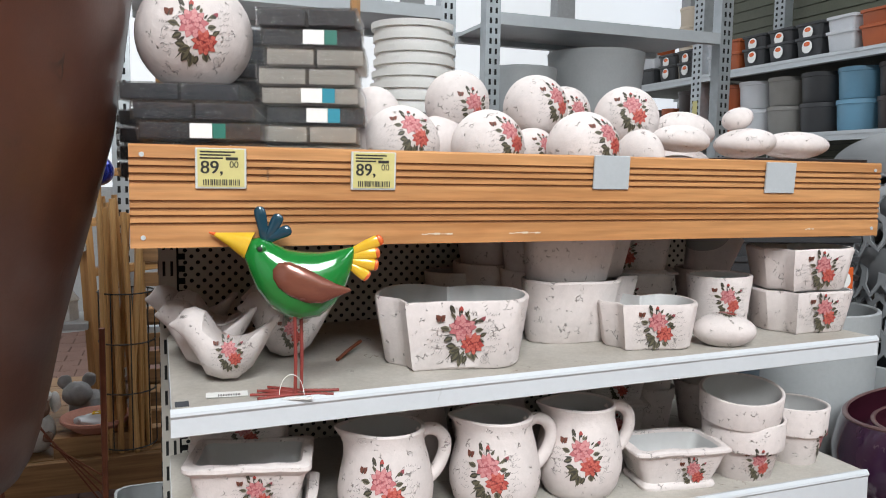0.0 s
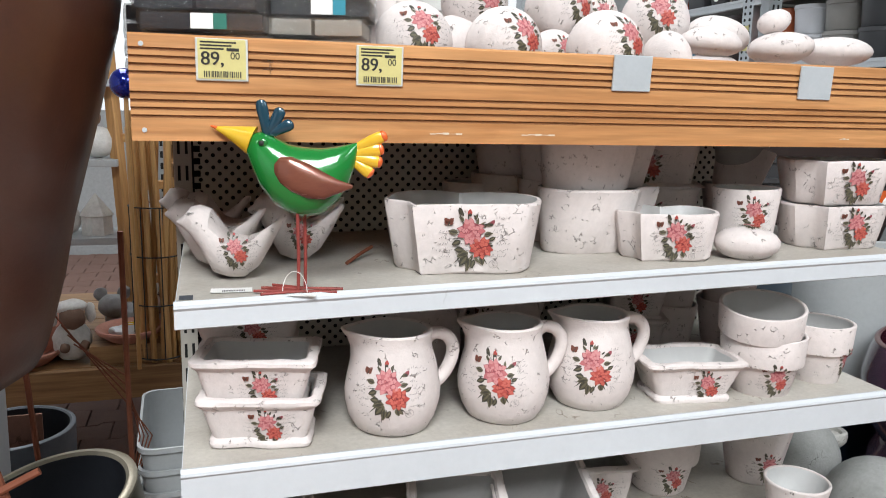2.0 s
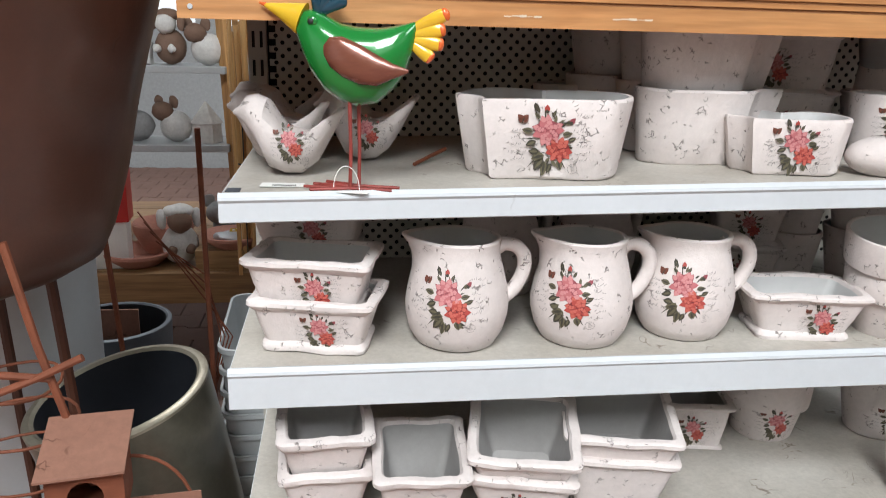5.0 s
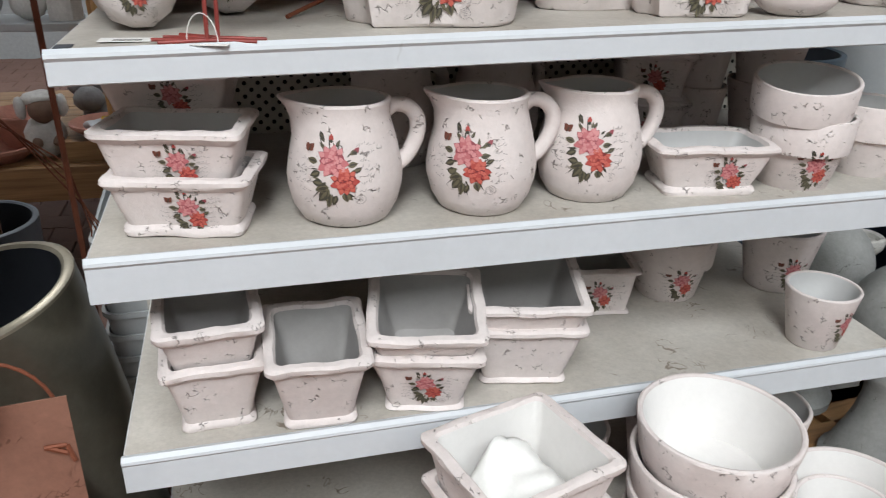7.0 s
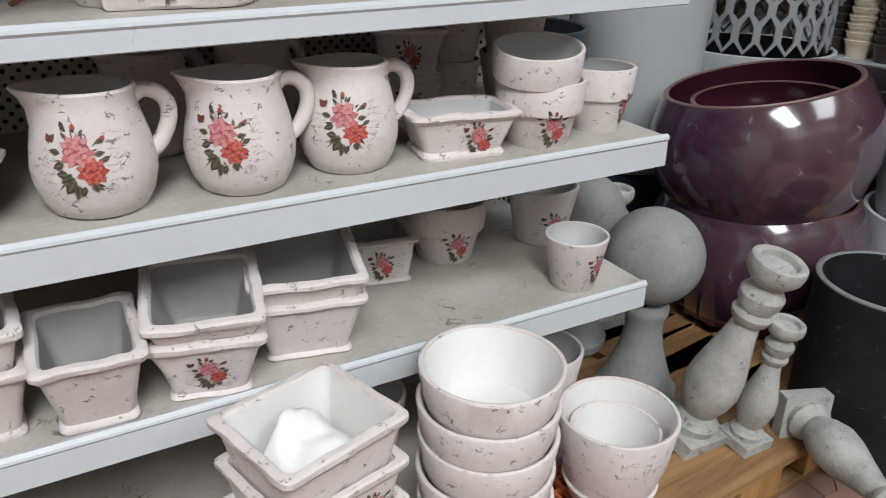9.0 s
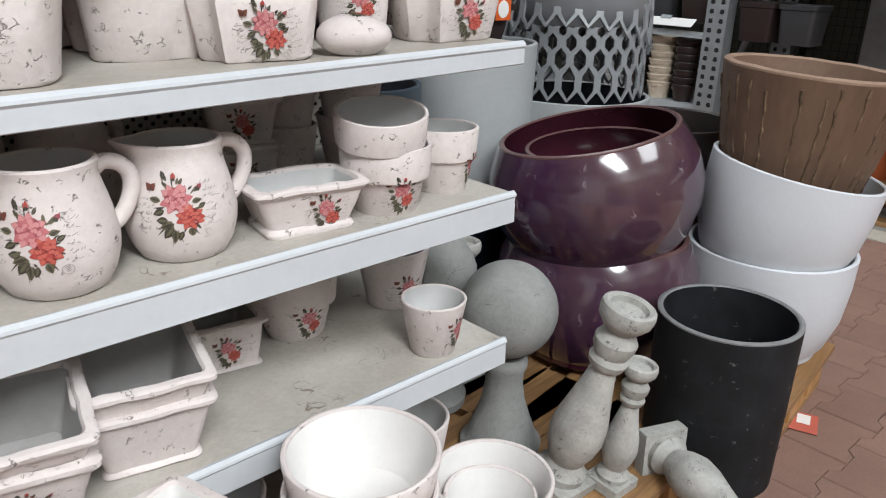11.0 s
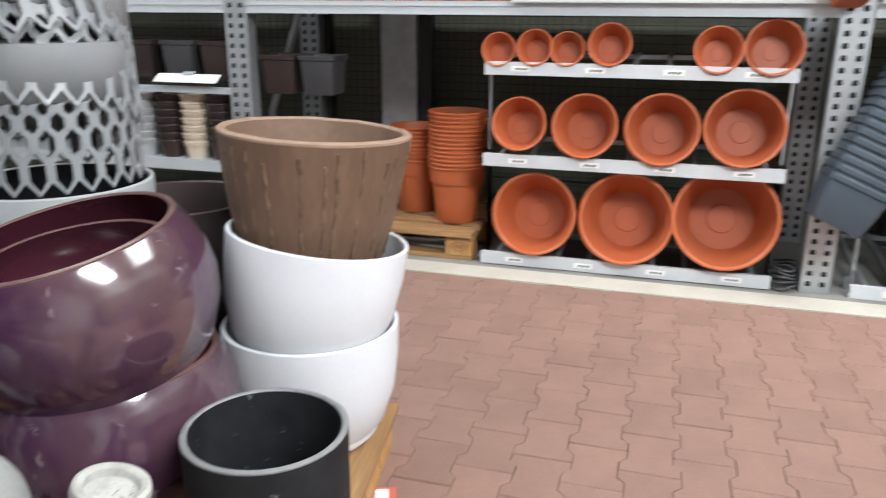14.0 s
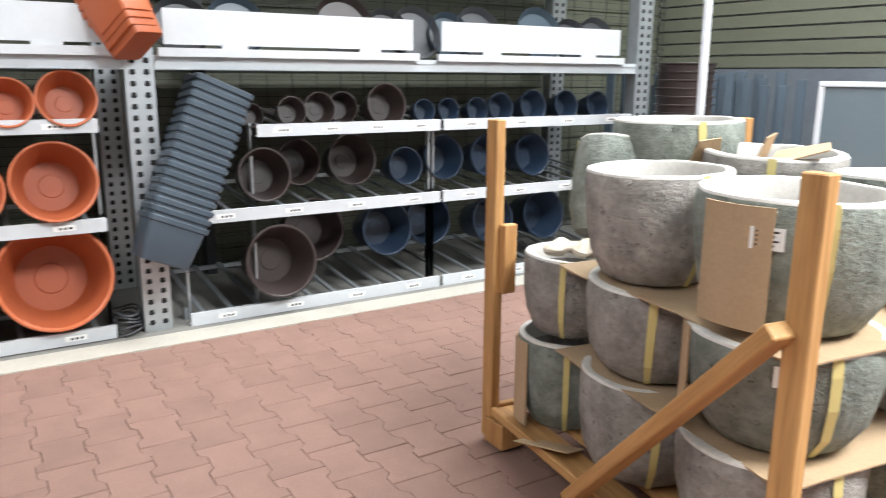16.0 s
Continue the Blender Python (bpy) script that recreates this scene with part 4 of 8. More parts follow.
square_pot("rectangular_planter", "white crackle ceramic planter with rolled rim and roses", at(0.947, 1.178, B, -10), 0.084, 0.064, 0.078, 0.055, 0.042, 0.012, 0.012, True, 45, "", 0.030, px=0.02)
RIMPOT = [(0.048, 0.0), (0.051, 0.003), (0.063, 0.056), (0.064, 0.058), (0.0715, 0.060), (0.0725, 0.066), (0.075, 0.108)]
turned_pot("flower_pot", "white crackle ceramic flower pot with a broad rim", RIMPOT, at(1.103, 1.168, B), 0.007, (258,), "rimmed flower pots", seed=17, psize=0.031, pz=0.038)
turned_pot("flower_pot", "white crackle ceramic flower pot stacked in another", RIMPOT, pose(1.098, 1.176, B + 0.0555, 8.0, -5.0, 0), 0.007, (), "rimmed flower pots", seed=18, psize=0.031, pz=0.038)
turned_pot("flower_pot", "smaller white crackle ceramic flower pot with roses", [(r * 0.84, z * 1.05) for r, z in RIMPOT], at(1.250, 1.192, B), 0.007, (300,), "rimmed flower pots", seed=19, psize=0.028, pz=0.045)
for k in range(2):
    square_pot("square_pot", "stacked white ceramic pot with printed roses", at(0.985, 1.43, B + 0.082 * k, -20), 0.062, 0.05, 0.085, None, None, 0.012, 0.006, True, 51 + k, "stacked square pots", 0.028)
    turned_pot("flower_pot", "white ceramic flower pot at the back of the shelf", [(0.045, 0), (0.058, 0.09)], at(1.10, 1.46, B + 0.08 * k), 0.007, (), "", seed=23 + k)
    turned_pot("flower_pot", "white ceramic flower pot at the back of the shelf", [(0.048, 0), (0.066, 0.10)], at(1.225, 1.43, B + 0.085 * k), 0.007, (), "", seed=26 + k)
# lower shelf: square pots tipped forward, mouths towards the aisle
for k in range(2):
    square_pot("square_pot", "white crackle ceramic square pot in a stack", pose(0.218, 1.178 + 0.004 * k, C + 0.064 * k, 3 + 4 * k, 0, 3), 0.063, 0.039, 0.112, None, None, 0.016, 0.012, False, 61 + k, "square pots")
square_pot("square_pot", "white crackle ceramic square pot tipped forward", pose(0.359, 1.150, C + 0.006, 7, 0, -2), 0.064, 0.040, 0.126, 0.072, 0.046, 0.016, 0.012, False, 63, "square pots")
for k in range(2):
    square_pot("square_pot", "white crackle ceramic square pot with printed roses", pose(0.520, 1.158 + 0.006 * k, C + 0.003 + 0.050 * k, 3 + 9 * k, 0, -14 + 2 * k), 0.076, 0.046, 0.105, None, None, 0.016, 0.006, k == 0, 65 + k, "square pots", 0.032, pz=0.45)
    square_pot("square_pot", "white crackle ceramic square pot in a stack", pose(0.682, 1.200, C + 0.003 + 0.048 * k, 3 + 5 * k, 0, -12), 0.083, 0.054, 0.108, None, None, 0.014, 0.008, False, 67 + k, "square pots")
square_pot("square_pot", "white crackle ceramic pot with printed roses", at(0.885, 1.37, C, -10), 0.066, 0.05, 0.09, None, None, 0.01, 0.004, True, 71, "square pots", 0.030)
turned_pot("flower_pot", "white crackle ceramic flower pot with a broad rim", [(r * 1.1, z * 1.15) for r, z in RIMPOT], at(1.048, 1.376, C), 0.007, (262,), "rimmed flower pots", seed=29, psize=0.034, pz=0.042)
turned_pot("flower_pot", "white crackle ceramic flower pot with roses", [(0.05, 0), (0.053, 0.003), (0.076, 0.122)], at(1.275, 1.36, C), 0.008, (262,), "", seed=30, psize=0.034, pz=0.045)
turned_pot("flower_pot", "small white crackle ceramic cup pot with roses", [(0.038, 0), (0.041, 0.003), (0.060, 0.103)], at(1.200, 1.150, C), 0.006, (288,), "", seed=31, psize=0.030, pz=0.048)


# ---- loose stacks in front of the shelving, on a pallet ----
def pallet(name, label, m, w=1.2, d=0.8, h=0.144, decks=5):
    t = thing(name, label, "pallet", m)
    for k in range(decks):
        y = -d / 2 + 0.05 + k * (d - 0.1) / (decks - 1)
        part("deck_board", rbox(-w / 2, w / 2, y - 0.05 - (0.02 if k % 2 == 0 else 0), y + 0.05 + (0.02 if k % 2 == 0 else 0), h - 0.022, h, 0.002), RAWPINE_X, t)
    for k in (-1, 0, 1):
        x = k * (w / 2 - 0.072)
        part("stringer", rbox(x - 0.072, x + 0.072, -d / 2, d / 2, h - 0.045, h - 0.0225, 0.002), RAWPINE_Y, t)
        for j in (-1, 0, 1):
            y = j * (d / 2 - 0.05)
            part("block", rbox(x - 0.07, x + 0.07, y - 0.05, y + 0.05, 0.0225, h - 0.0455, 0.003), RAWPINE, t)
    for j in (-1, 0, 1):
        y = j * (d / 2 - 0.05)
        part("skid", rbox(-w / 2, w / 2, y - 0.05, y + 0.05, 0, 0.022, 0.002), RAWPINE_X, t)
    return t


pallet("pallet", "worn raw pine pallet under the large pots", at(1.90, 1.44, 0, 8), 0.8, 0.8)


def big_pot(name, label, profile, m, mats, thick=0.012, n=64, uneven=0.0, seed=0, group="", inner=None, rim=None):
    t = thing(name, label, "plant pot", m, group)
    r, z = profile[-1]
    rimp = [(r, z + thick * 0.25), (r - thick * 0.3, z + thick * 0.45), (r - thick * 0.7, z + thick * 0.45), (r - thick, z + thick * 0.2)]
    inn = inner or [(max(rr - thick, 0.01), zz) for rr, zz in reversed(profile[:-1]) if zz > profile[0][1] + 0.03]
    inn = inn or [(r - thick, (z + profile[0][1]) / 2)]
    fl = profile[0][1] + 0.03
    full = [(0.001, profile[0][1])] + profile + rimp + inn + [(inn[-1][0] * 0.95, fl), (0.001, fl)]
    mi = [0] * (len(profile) + 1) + [2 if rim else 0] * 4 + [1] * (len(inn) + 2)
    rings = [circle(max(rr, 0.0005), zz, n) for rr, zz in full]
    if uneven:
        wobble(rings, uneven, seed)
    k = len(profile)
    part("body", loft(bmesh.new(), rings[: k + 1], 0, True, False), mats[0], t, "", True)
    part("rim", loft(bmesh.new(), rings[k: k + 5], 0, False, False), rim or mats[0], t, "", True)
    part("inside", loft(bmesh.new(), rings[k + 4:], 0, False, True), mats[1], t, "", True)
    return t


BOWL = [(0.17, 0.0), (0.18, 0.005), (0.235, 0.07), (0.272, 0.15), (0.281, 0.21), (0.272, 0.28), (0.247, 0.335), (0.234, 0.355)]
PC = (2.020, 1.372)
big_pot("glazed_bowl_pot", "large purple glazed bowl-shaped planter on the pallet", BOWL, at(PC[0], PC[1], 0.145), [PURPLE, PURPLE_IN], 0.014, rim=PURPLE_RIM, group="purple bowls")
up = big_pot("glazed_bowl_pot", "large purple glazed bowl-shaped planter tilted in another", BOWL, pose(PC[0] - 0.005, PC[1] - 0.01, 0.435, 0, 0, 0), [PURPLE, PURPLE_IN], 0.014, rim=PURPLE_RIM, group="purple bowls")
up.matrix_world = Matrix.Translation((PC[0] + 0.004, PC[1] - 0.012, 0.428)) @ Matrix.Rotation(radians(-12), 4, Vector((0.62, 0.79, 0))) 
inn = big_pot("glazed_bowl_pot", "smaller purple glazed planter inside the bowl", [(r * 0.80, z * 0.62) for r, z in BOWL], pose(PC[0], PC[1], 0.56), [PURPLE, PURPLE_IN], 0.012, rim=PURPLE_RIM, group="purple bowls")
inn.matrix_world = Matrix.Translation((PC[0] - 0.012, PC[1] + 0.002, 0.520)) @ Matrix.Rotation(radians(-7), 4, Vector((0.62, 0.79, 0)))
WC = (2.372, 1.052)
TIP = Vector((0.81, 0.58, 0))  # the upper pots lean down towards the aisle's far side
EGG = [(0.12, 0.0), (0.138, 0.006), (0.183, 0.07), (0.209, 0.15), (0.219, 0.24), (0.221, 0.325)]
pallet("pallet", "raw pine pallet under the white pots", at(2.30, 1.18, 0, 8), 0.5, 0.6)
big_pot("egg_pot", "matt white rounded planter on the pallet", EGG, at(WC[0], WC[1], 0.145), [WHITEG, WHITEG], 0.012, group="white planters")
w2 = big_pot("egg_pot", "matt white rounded planter leaning in another", EGG, at(WC[0], WC[1], 0.36), [WHITEG, WHITEG], 0.012, group="white planters")
w2.matrix_world = Matrix.Translation((WC[0] - 0.026, WC[1] + 0.012, 0.374)) @ Matrix.Rotation(radians(9), 4, TIP)
bark = big_pot("bark_pot", "brown clay planter with a rough wood-grain face", [(0.165, 0.0), (0.175, 0.004), (0.203, 0.12), (0.224, 0.25), (0.231, 0.30)], at(WC[0], WC[1], 0.60), [BARK, BARK_IN], 0.022, n=72, uneven=0.002, seed=3, rim=BARK_RIM)
bark.matrix_world = Matrix.Translation((WC[0] + 0.042, WC[1] + 0.006, 0.640)) @ Matrix.Rotation(radians(3.5), 4, TIP)
rn = random.Random(9)
for k in range(26):
    a = 2 * math.pi * k / 26 + rn.uniform(-0.07, 0.07)
    z0, z1 = rn.uniform(0.01, 0.05), rn.uniform(0.25, 0.297)
    pts = []
    for q in range(15):
        z = z0 + (z1 - z0) * q / 14
        r = 0.1765 + 0.0555 * z / 0.30 + 0.0008
        aa = a + rn.uniform(-0.012, 0.012)
        pts.append((r * math.cos(aa), r * math.sin(aa), z))
    part("bark_seam", tube(pts, 0.0042, 5, None, 0, [rn.uniform(0.5, 1.4) for _q in pts]), BARK_SEAM, bark, "raised rough seam")
big_pot("cylinder_pot", "charcoal cylinder planter with a worn pale rim", [(0.148, 0.0), (0.152, 0.004), (0.155, 0.2), (0.157, 0.40)], at(1.885, 0.915, 0.06), [CHARCOAL, CHARCOAL], 0.013, group="", rim=RIMGREY)
# grey cylinders behind
big_pot("cylinder_pot", "dark slate planter under a pale grey one", [(0.165, 0.0), (0.17, 0.2), (0.175, 0.43)], at(1.985, 1.89, 0.0), [BLUEP, DARKIN], 0.014)
big_pot("cylinder_pot", "pale grey fibreclay cylinder planter on a dark one", [(0.175, 0.0), (0.185, 0.01), (0.193, 0.25), (0.20, 0.51)], at(1.985, 1.875, 0.445), [GREYCLAY, GREYCLAY], 0.014)
big_pot("cylinder_pot", "tall dark planter behind the bowls", [(0.17, 0.0), (0.19, 0.3), (0.215, 0.725)], at(2.50, 1.50, 0.0), [BROWNP, BROWNP], 0.014)
t = thing("card_tag", "red cardboard tag lying on the paving", "tag", at(2.34, 0.86, 0.003, 20))
part("card", rbox(-0.05, 0.05, -0.04, 0.04, 0, 0.002, 0.0005, 1), ORANGECARD, t)
part("barcode_label", rbox(-0.01, 0.04, -0.02, 0.015, 0.0021, 0.003, 0.0002, 1), PAPER, t)

# stone finials and balusters
def finial(m, s=1.0):
    t = thing("stone_finial", "grey cast stone ball finial on a flared foot", "garden ornament", m, "stone finials")
    prof = [(0.09, 0), (0.092, 0.02), (0.082, 0.028), (0.075, 0.05), (0.060, 0.09), (0.048, 0.13), (0.042, 0.17), (0.043, 0.20), (0.049, 0.212), (0.050, 0.226), (0.044, 0.240)]
    zc, R = 0.346, 0.106
    ball = [(0.001, 0.2405), (0.030, 0.2405)] + [(R * math.sin(radians(a)), zc - R * math.cos(radians(a))) for a in range(27, 180, 9)] + [(0.001, zc + R)]
    part("foot", lathe([(r * s, z * s) for r, z in [(0.001, 0)] + prof[:4] + [(0.001, 0.0505)]], 40, 0, 0.001, 2), CONCRETE, t, "", True)
    part("neck", lathe([(r * s, z * s) for r, z in [(0.001, 0.049)] + prof[3:] + [(0.001, 0.2402)]], 40, 0, 0.001, 2), CONCRETE, t, "", True)
    part("ball", lathe([(r * s, z * s) for r, z in ball], 40, 0, 0.001, 2), CONCRETE, t, "", True)
    return t


finial(at(1.468, 1.205, 0.145), 1.0)
finial(at(1.478, 1.46, 0.145), 1.0)


def baluster(m, h, label):
    t = thing("stone_baluster", label, "garden ornament", m, "stone candle balusters")
    s = h / 0.40
    prof = [(0.001, 0.028), (0.044, 0.028), (0.046, 0.045), (0.036, 0.055), (0.032, 0.066), (0.044, 0.095), (0.050, 0.125), (0.047, 0.16), (0.036, 0.205), (0.026, 0.25), (0.023, 0.272), (0.031, 0.280), (0.034, 0.292), (0.029, 0.302),
            (0.036, 0.318), (0.037, 0.332), (0.028, 0.346), (0.024, 0.352), (0.036, 0.362), (0.045, 0.374), (0.047, 0.388), (0.045, 0.397), (0.040, 0.40), (0.033, 0.396), (0.031, 0.386), (0.001, 0.384)]
    bm = lathe([(r * s, z * s) for r, z in prof], 32, 0, 0.0012, 4)
    part("shaft", bm, PALESTONE, t, "", True)
    bm = bmesh.new()
    loft(bm, wobble([rrect(0.054 * s, 0.054 * s, z, 0.004) for z in (0, 0.026 * s, 0.03 * s)], 0.0015, 3))
    part("foot", bm, PALESTONE, t, "", True)
    return t


b1 = baluster(Matrix(), 0.46, "pale weathered cast stone baluster leaning to one side")
b1.matrix_world = Matrix.Translation((1.452, 1.03, 0.15)) @ Matrix.Rotation(radians(14), 4, Vector((0.9, 0.35, 0)))
b2 = baluster(Matrix(), 0.305, "shorter pale weathered cast stone baluster")
b2.matrix_world = Matrix.Translation((1.545, 0.955, 0.146)) @ Matrix.Rotation(radians(6), 4, Vector((0.9, 0.35, 0)))
b3 = baluster(Matrix(), 0.40, "fallen pale cast stone baluster lying on its side")
b3.matrix_world = pose(1.685, 0.935, 0.19, 0, 88, -112)
baluster(at(1.62, 1.50, 0.145), 0.38, "pale weathered cast stone baluster behind the finial")
pallet("pallet", "raw pine pallet under the stone balusters", at(1.52, 1.28, 0, 4), 0.62, 0.78)


# ---- white pots piled before the shelving on a red plastic crate ----
crate_r = thing("plastic_crate", "red-orange plastic crate with a grid deck, under the piled pots", "crate", at(0.90, 0.945, 0))
for x in np.arange(-0.46, 0.461, 0.023):
    part("grid_bar", rbox(x - 0.004, x + 0.004, -0.13, 0.13, 0.122, 0.136, 0.001, 1), TERRA, crate_r)
for y in np.arange(-0.12, 0.121, 0.03):
    part("grid_bar", rbox(-0.46, 0.46, y - 0.004, y + 0.004, 0.118, 0.132, 0.001, 1), TERRA, crate_r)
for y in (-0.135, 0.135):
    part("side", rbox(-0.47, 0.47, y - 0.005, y + 0.005, 0.0, 0.14, 0.002, 1), TERRA, crate_r)


def tub(m, label, seed, s=1.0):
    return turned_pot("round_pot", label, [(0.085 * s, 0.0), (0.09 * s, 0.004), (0.105 * s, 0.05), (0.113 * s, 0.10)], m, 0.009, (), "piled round pots", seed=seed, uneven=0.0012)


for k in range(6):
    tub(at(0.885 + 0.003 * (k % 2), 0.952, 0.138 + 0.061 * k, 30 * k), "white ceramic tub in a pile, glazed white inside", 80 + k)
for k in range(5):
    square_pot("square_pot", "white crackle ceramic square pot in a pile", at(0.600, 0.958, 0.138 + 0.072 * k, 16 - 2 * (k % 2)), 0.096, 0.076, 0.120, 0.086, 0.068, 0.018, 0.008, k == 3, 90 + k, "piled square pots", 0.036, px=0.045)
t = thing("paper_wad", "folded sheet of white packing paper in the square pot", "paper", at(0.606, 0.955, 0.138 + 0.072 * 4 + 0.055, 24))
bm = bmesh.new()
n = 16
grid = [[bm.verts.new(((i / n - 0.5) * 0.125, (j / n - 0.5) * 0.105, 0.045 * math.sin(math.pi * i / n) ** 0.7 * (0.45 + 0.55 * j / n) - 0.03 * abs(i / n - 0.62) + 0.020 * noise.noise(Vector((i * 0.21, j * 0.17, 3.0))) + 0.006 * abs(noise.noise(Vector((i * 0.6, j * 0.5, 7.0)))))) for i in range(n + 1)] for j in range(n + 1)]
for j in range(n):
    for i in range(n):
        bm.faces.new((grid[j][i], grid[j][i + 1], grid[j + 1][i + 1], grid[j + 1][i]))
sheet = part("sheet", bm, PAPER, t, "", True)
md = sheet.modifiers.new("thick", "SOLIDIFY")
md.thickness = 0.0012
turned_pot("round_pot", "white ceramic pot under another", [(0.07, 0), (0.09, 0.05)], at(1.19, 0.975, 0.137), 0.008, (), "piled round pots", seed=95)
BIGP = [(0.075, 0.0), (0.08, 0.004), (0.100, 0.08), (0.111, 0.165)]
turned_pot("round_pot", "white crackle ceramic pot beside the piles", BIGP, at(1.190, 0.975, 0.168), 0.009, (), "piled round pots", seed=96)
turned_pot("round_pot", "smaller white ceramic pot nested inside another", [(r * 0.76, z * 0.72) for r, z in BIGP], at(1.185, 0.972, 0.18), 0.008, (), "piled round pots", seed=97)
for x, y in ((1.02, 1.25), (1.20, 1.22), (0.80, 1.25)):
    turned_pot("round_pot", "white ceramic pot on the base shelf", [(0.06, 0), (0.085, 0.17)], at(x, y, 0.161), 0.008, (), "pots on the base shelf", seed=98)


# ---- pallet rack along the east side ----
RX = 4.36
rack = thing("pallet_rack", "galvanised steel pallet rack with pale grey beams against the green cladding", "rack")


def rack_upright(y, x=RX, w=0.125, h=3.2, parent=rack):
    bm = bmesh.new()
    box(bm, x, x + 0.006, y - w / 2, y + w / 2, 0, h)
    box(bm, x + 0.006, x + 0.09, y - w / 2, y - w / 2 + 0.006, 0, h), box(bm, x + 0.006, x + 0.09, y + w / 2 - 0.006, y + w / 2, 0, h)
    # perforations are black patches, the shade of openings painted on
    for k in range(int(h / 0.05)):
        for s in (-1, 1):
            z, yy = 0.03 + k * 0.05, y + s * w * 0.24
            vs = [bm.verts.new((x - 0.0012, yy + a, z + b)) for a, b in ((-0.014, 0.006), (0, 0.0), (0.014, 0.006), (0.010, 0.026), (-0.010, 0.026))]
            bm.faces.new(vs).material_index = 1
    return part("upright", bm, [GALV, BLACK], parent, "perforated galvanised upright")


for y in (2.385, -0.49, -3.60, 5.47):
    rack_upright(y), rack_upright(y, RX + 0.85)


def rack_beam(y0, y1, z, h=0.062, parent=rack, x=RX, mat=STEEL):
    bm = bmesh.new()
    sec = [(x - 0.004, z), (x + 0.05, z), (x + 0.05, z + h), (x, z + h), (x, z + h * 0.72), (x - 0.004, z + h * 0.72), (x - 0.004, z + h * 0.62), (x, z + h * 0.62), (x, z + 0.006), (x - 0.004, z + 0.006)]
    loft(bm, [[Vector((px, yy, pz)) for px, pz in sec] for yy in (y0, y1)])
    return part("beam", bm, mat, parent)


for z in (1.206, 2.15):
    for y0, y1 in ((-0.425, 2.32), (-3.535, -0.555), (2.45, 5.405), (5.535, 6.9)):
        rack_beam(y0, y1, z), rack_beam(y0, y1, z, 0.062, rack, RX + 0.85)
        bm = bmesh.new()
        box(bm, RX + 0.052, RX + 0.848, y0, y1, z + 0.03, z + 0.05)
        part("deck", bm, DUSTY, rack)
for y0, y1 in ((2.45, 5.405), (5.535, 6.9)):
    rack_beam(y0, y1, 1.62), rack_beam(y0, y1, 0.795, 0.03)


def label_plates(y0, y1, x, z, t, n):
    for k in range(n):
        y = y0 + (y1 - y0) * (k + 0.5) / n
        bm = bmesh.new()
        box(bm, x - 0.005, x - 0.0035, y - 0.045, y + 0.045, z - 0.012, z + 0.012)
        for j in range(3):
            box(bm, x - 0.0056, x - 0.005, y - 0.03 + j * 0.02, y - 0.018 + j * 0.02, z - 0.006, z + 0.004, 1)
        part("price_label", bm, [PAPER, INK], t, "white price label")


def display_tray(y0, y1, z0, h, depth, rise, label, nbar):
    t = thing("display_rack_shelf", label, "shelf", None, "sloping pot shelves")
    bm = bmesh.new()
    box(bm, RX - 0.02, RX - 0.012, y0, y1, z0, z0 + h)
    box(bm, RX - 0.012, RX + 0.03, y0, y1, z0, z0 + 0.006), box(bm, RX - 0.012, RX + 0.004, y0, y1, z0 + h - 0.006, z0 + h)
    part("front_rail", bm, WHITE, t, "white front rail")
    for k in range(nbar):
        y = y0 + (y1 - y0) * (k + 0.5) / nbar
        bm = bmesh.new()
        loft(bm, [[Vector((RX - 0.01 + s * depth, y + a, z0 + h * 0.55 + s * rise + b)) for a, b in ((-0.011, 0), (0.011, 0), (0.011, 0.012), (-0.011, 0.012))] for s in (0, 1)])
        part("bar", bm, GALV, t)
    bm = bmesh.new()
    box(bm, RX + depth - 0.03, RX + depth, y0, y1, z0 + h * 0.2 + rise, z0 + h * 0.55 + rise)
    part("back_rail", bm, GALV, t)
    for y in (y0, y1 - 0.01):
        bm = bmesh.new()
        box(bm, RX + 0.1, RX + 0.13, y, y + 0.01, 0.0, z0 + h)
        part("post", bm, GALV, t)
    label_plates(y0, y1, RX - 0.0165, z0 + h * 0.5, t, 4)
    return t


for z0, rise in ((0.938, 0.05), (0.503, 0.05), (0.004, 0.02)):
    display_tray(-0.30, 1.07, z0, 0.06, 0.45, rise, "white-railed sloping shelf carrying terracotta pots", 9)
for z0, ya in ((0.892, -1.0), (0.492, -0.655), (0.0, -0.635)):
    display_tray(-2.04, ya, z0, 0.06, 0.75, 0.07, "white-railed sloping shelf carrying dark plastic pots", 10)
    display_tray(-3.50, -2.06, z0, 0.06, 0.75, 0.07, "white-railed sloping shelf carrying dark plastic pots", 9)


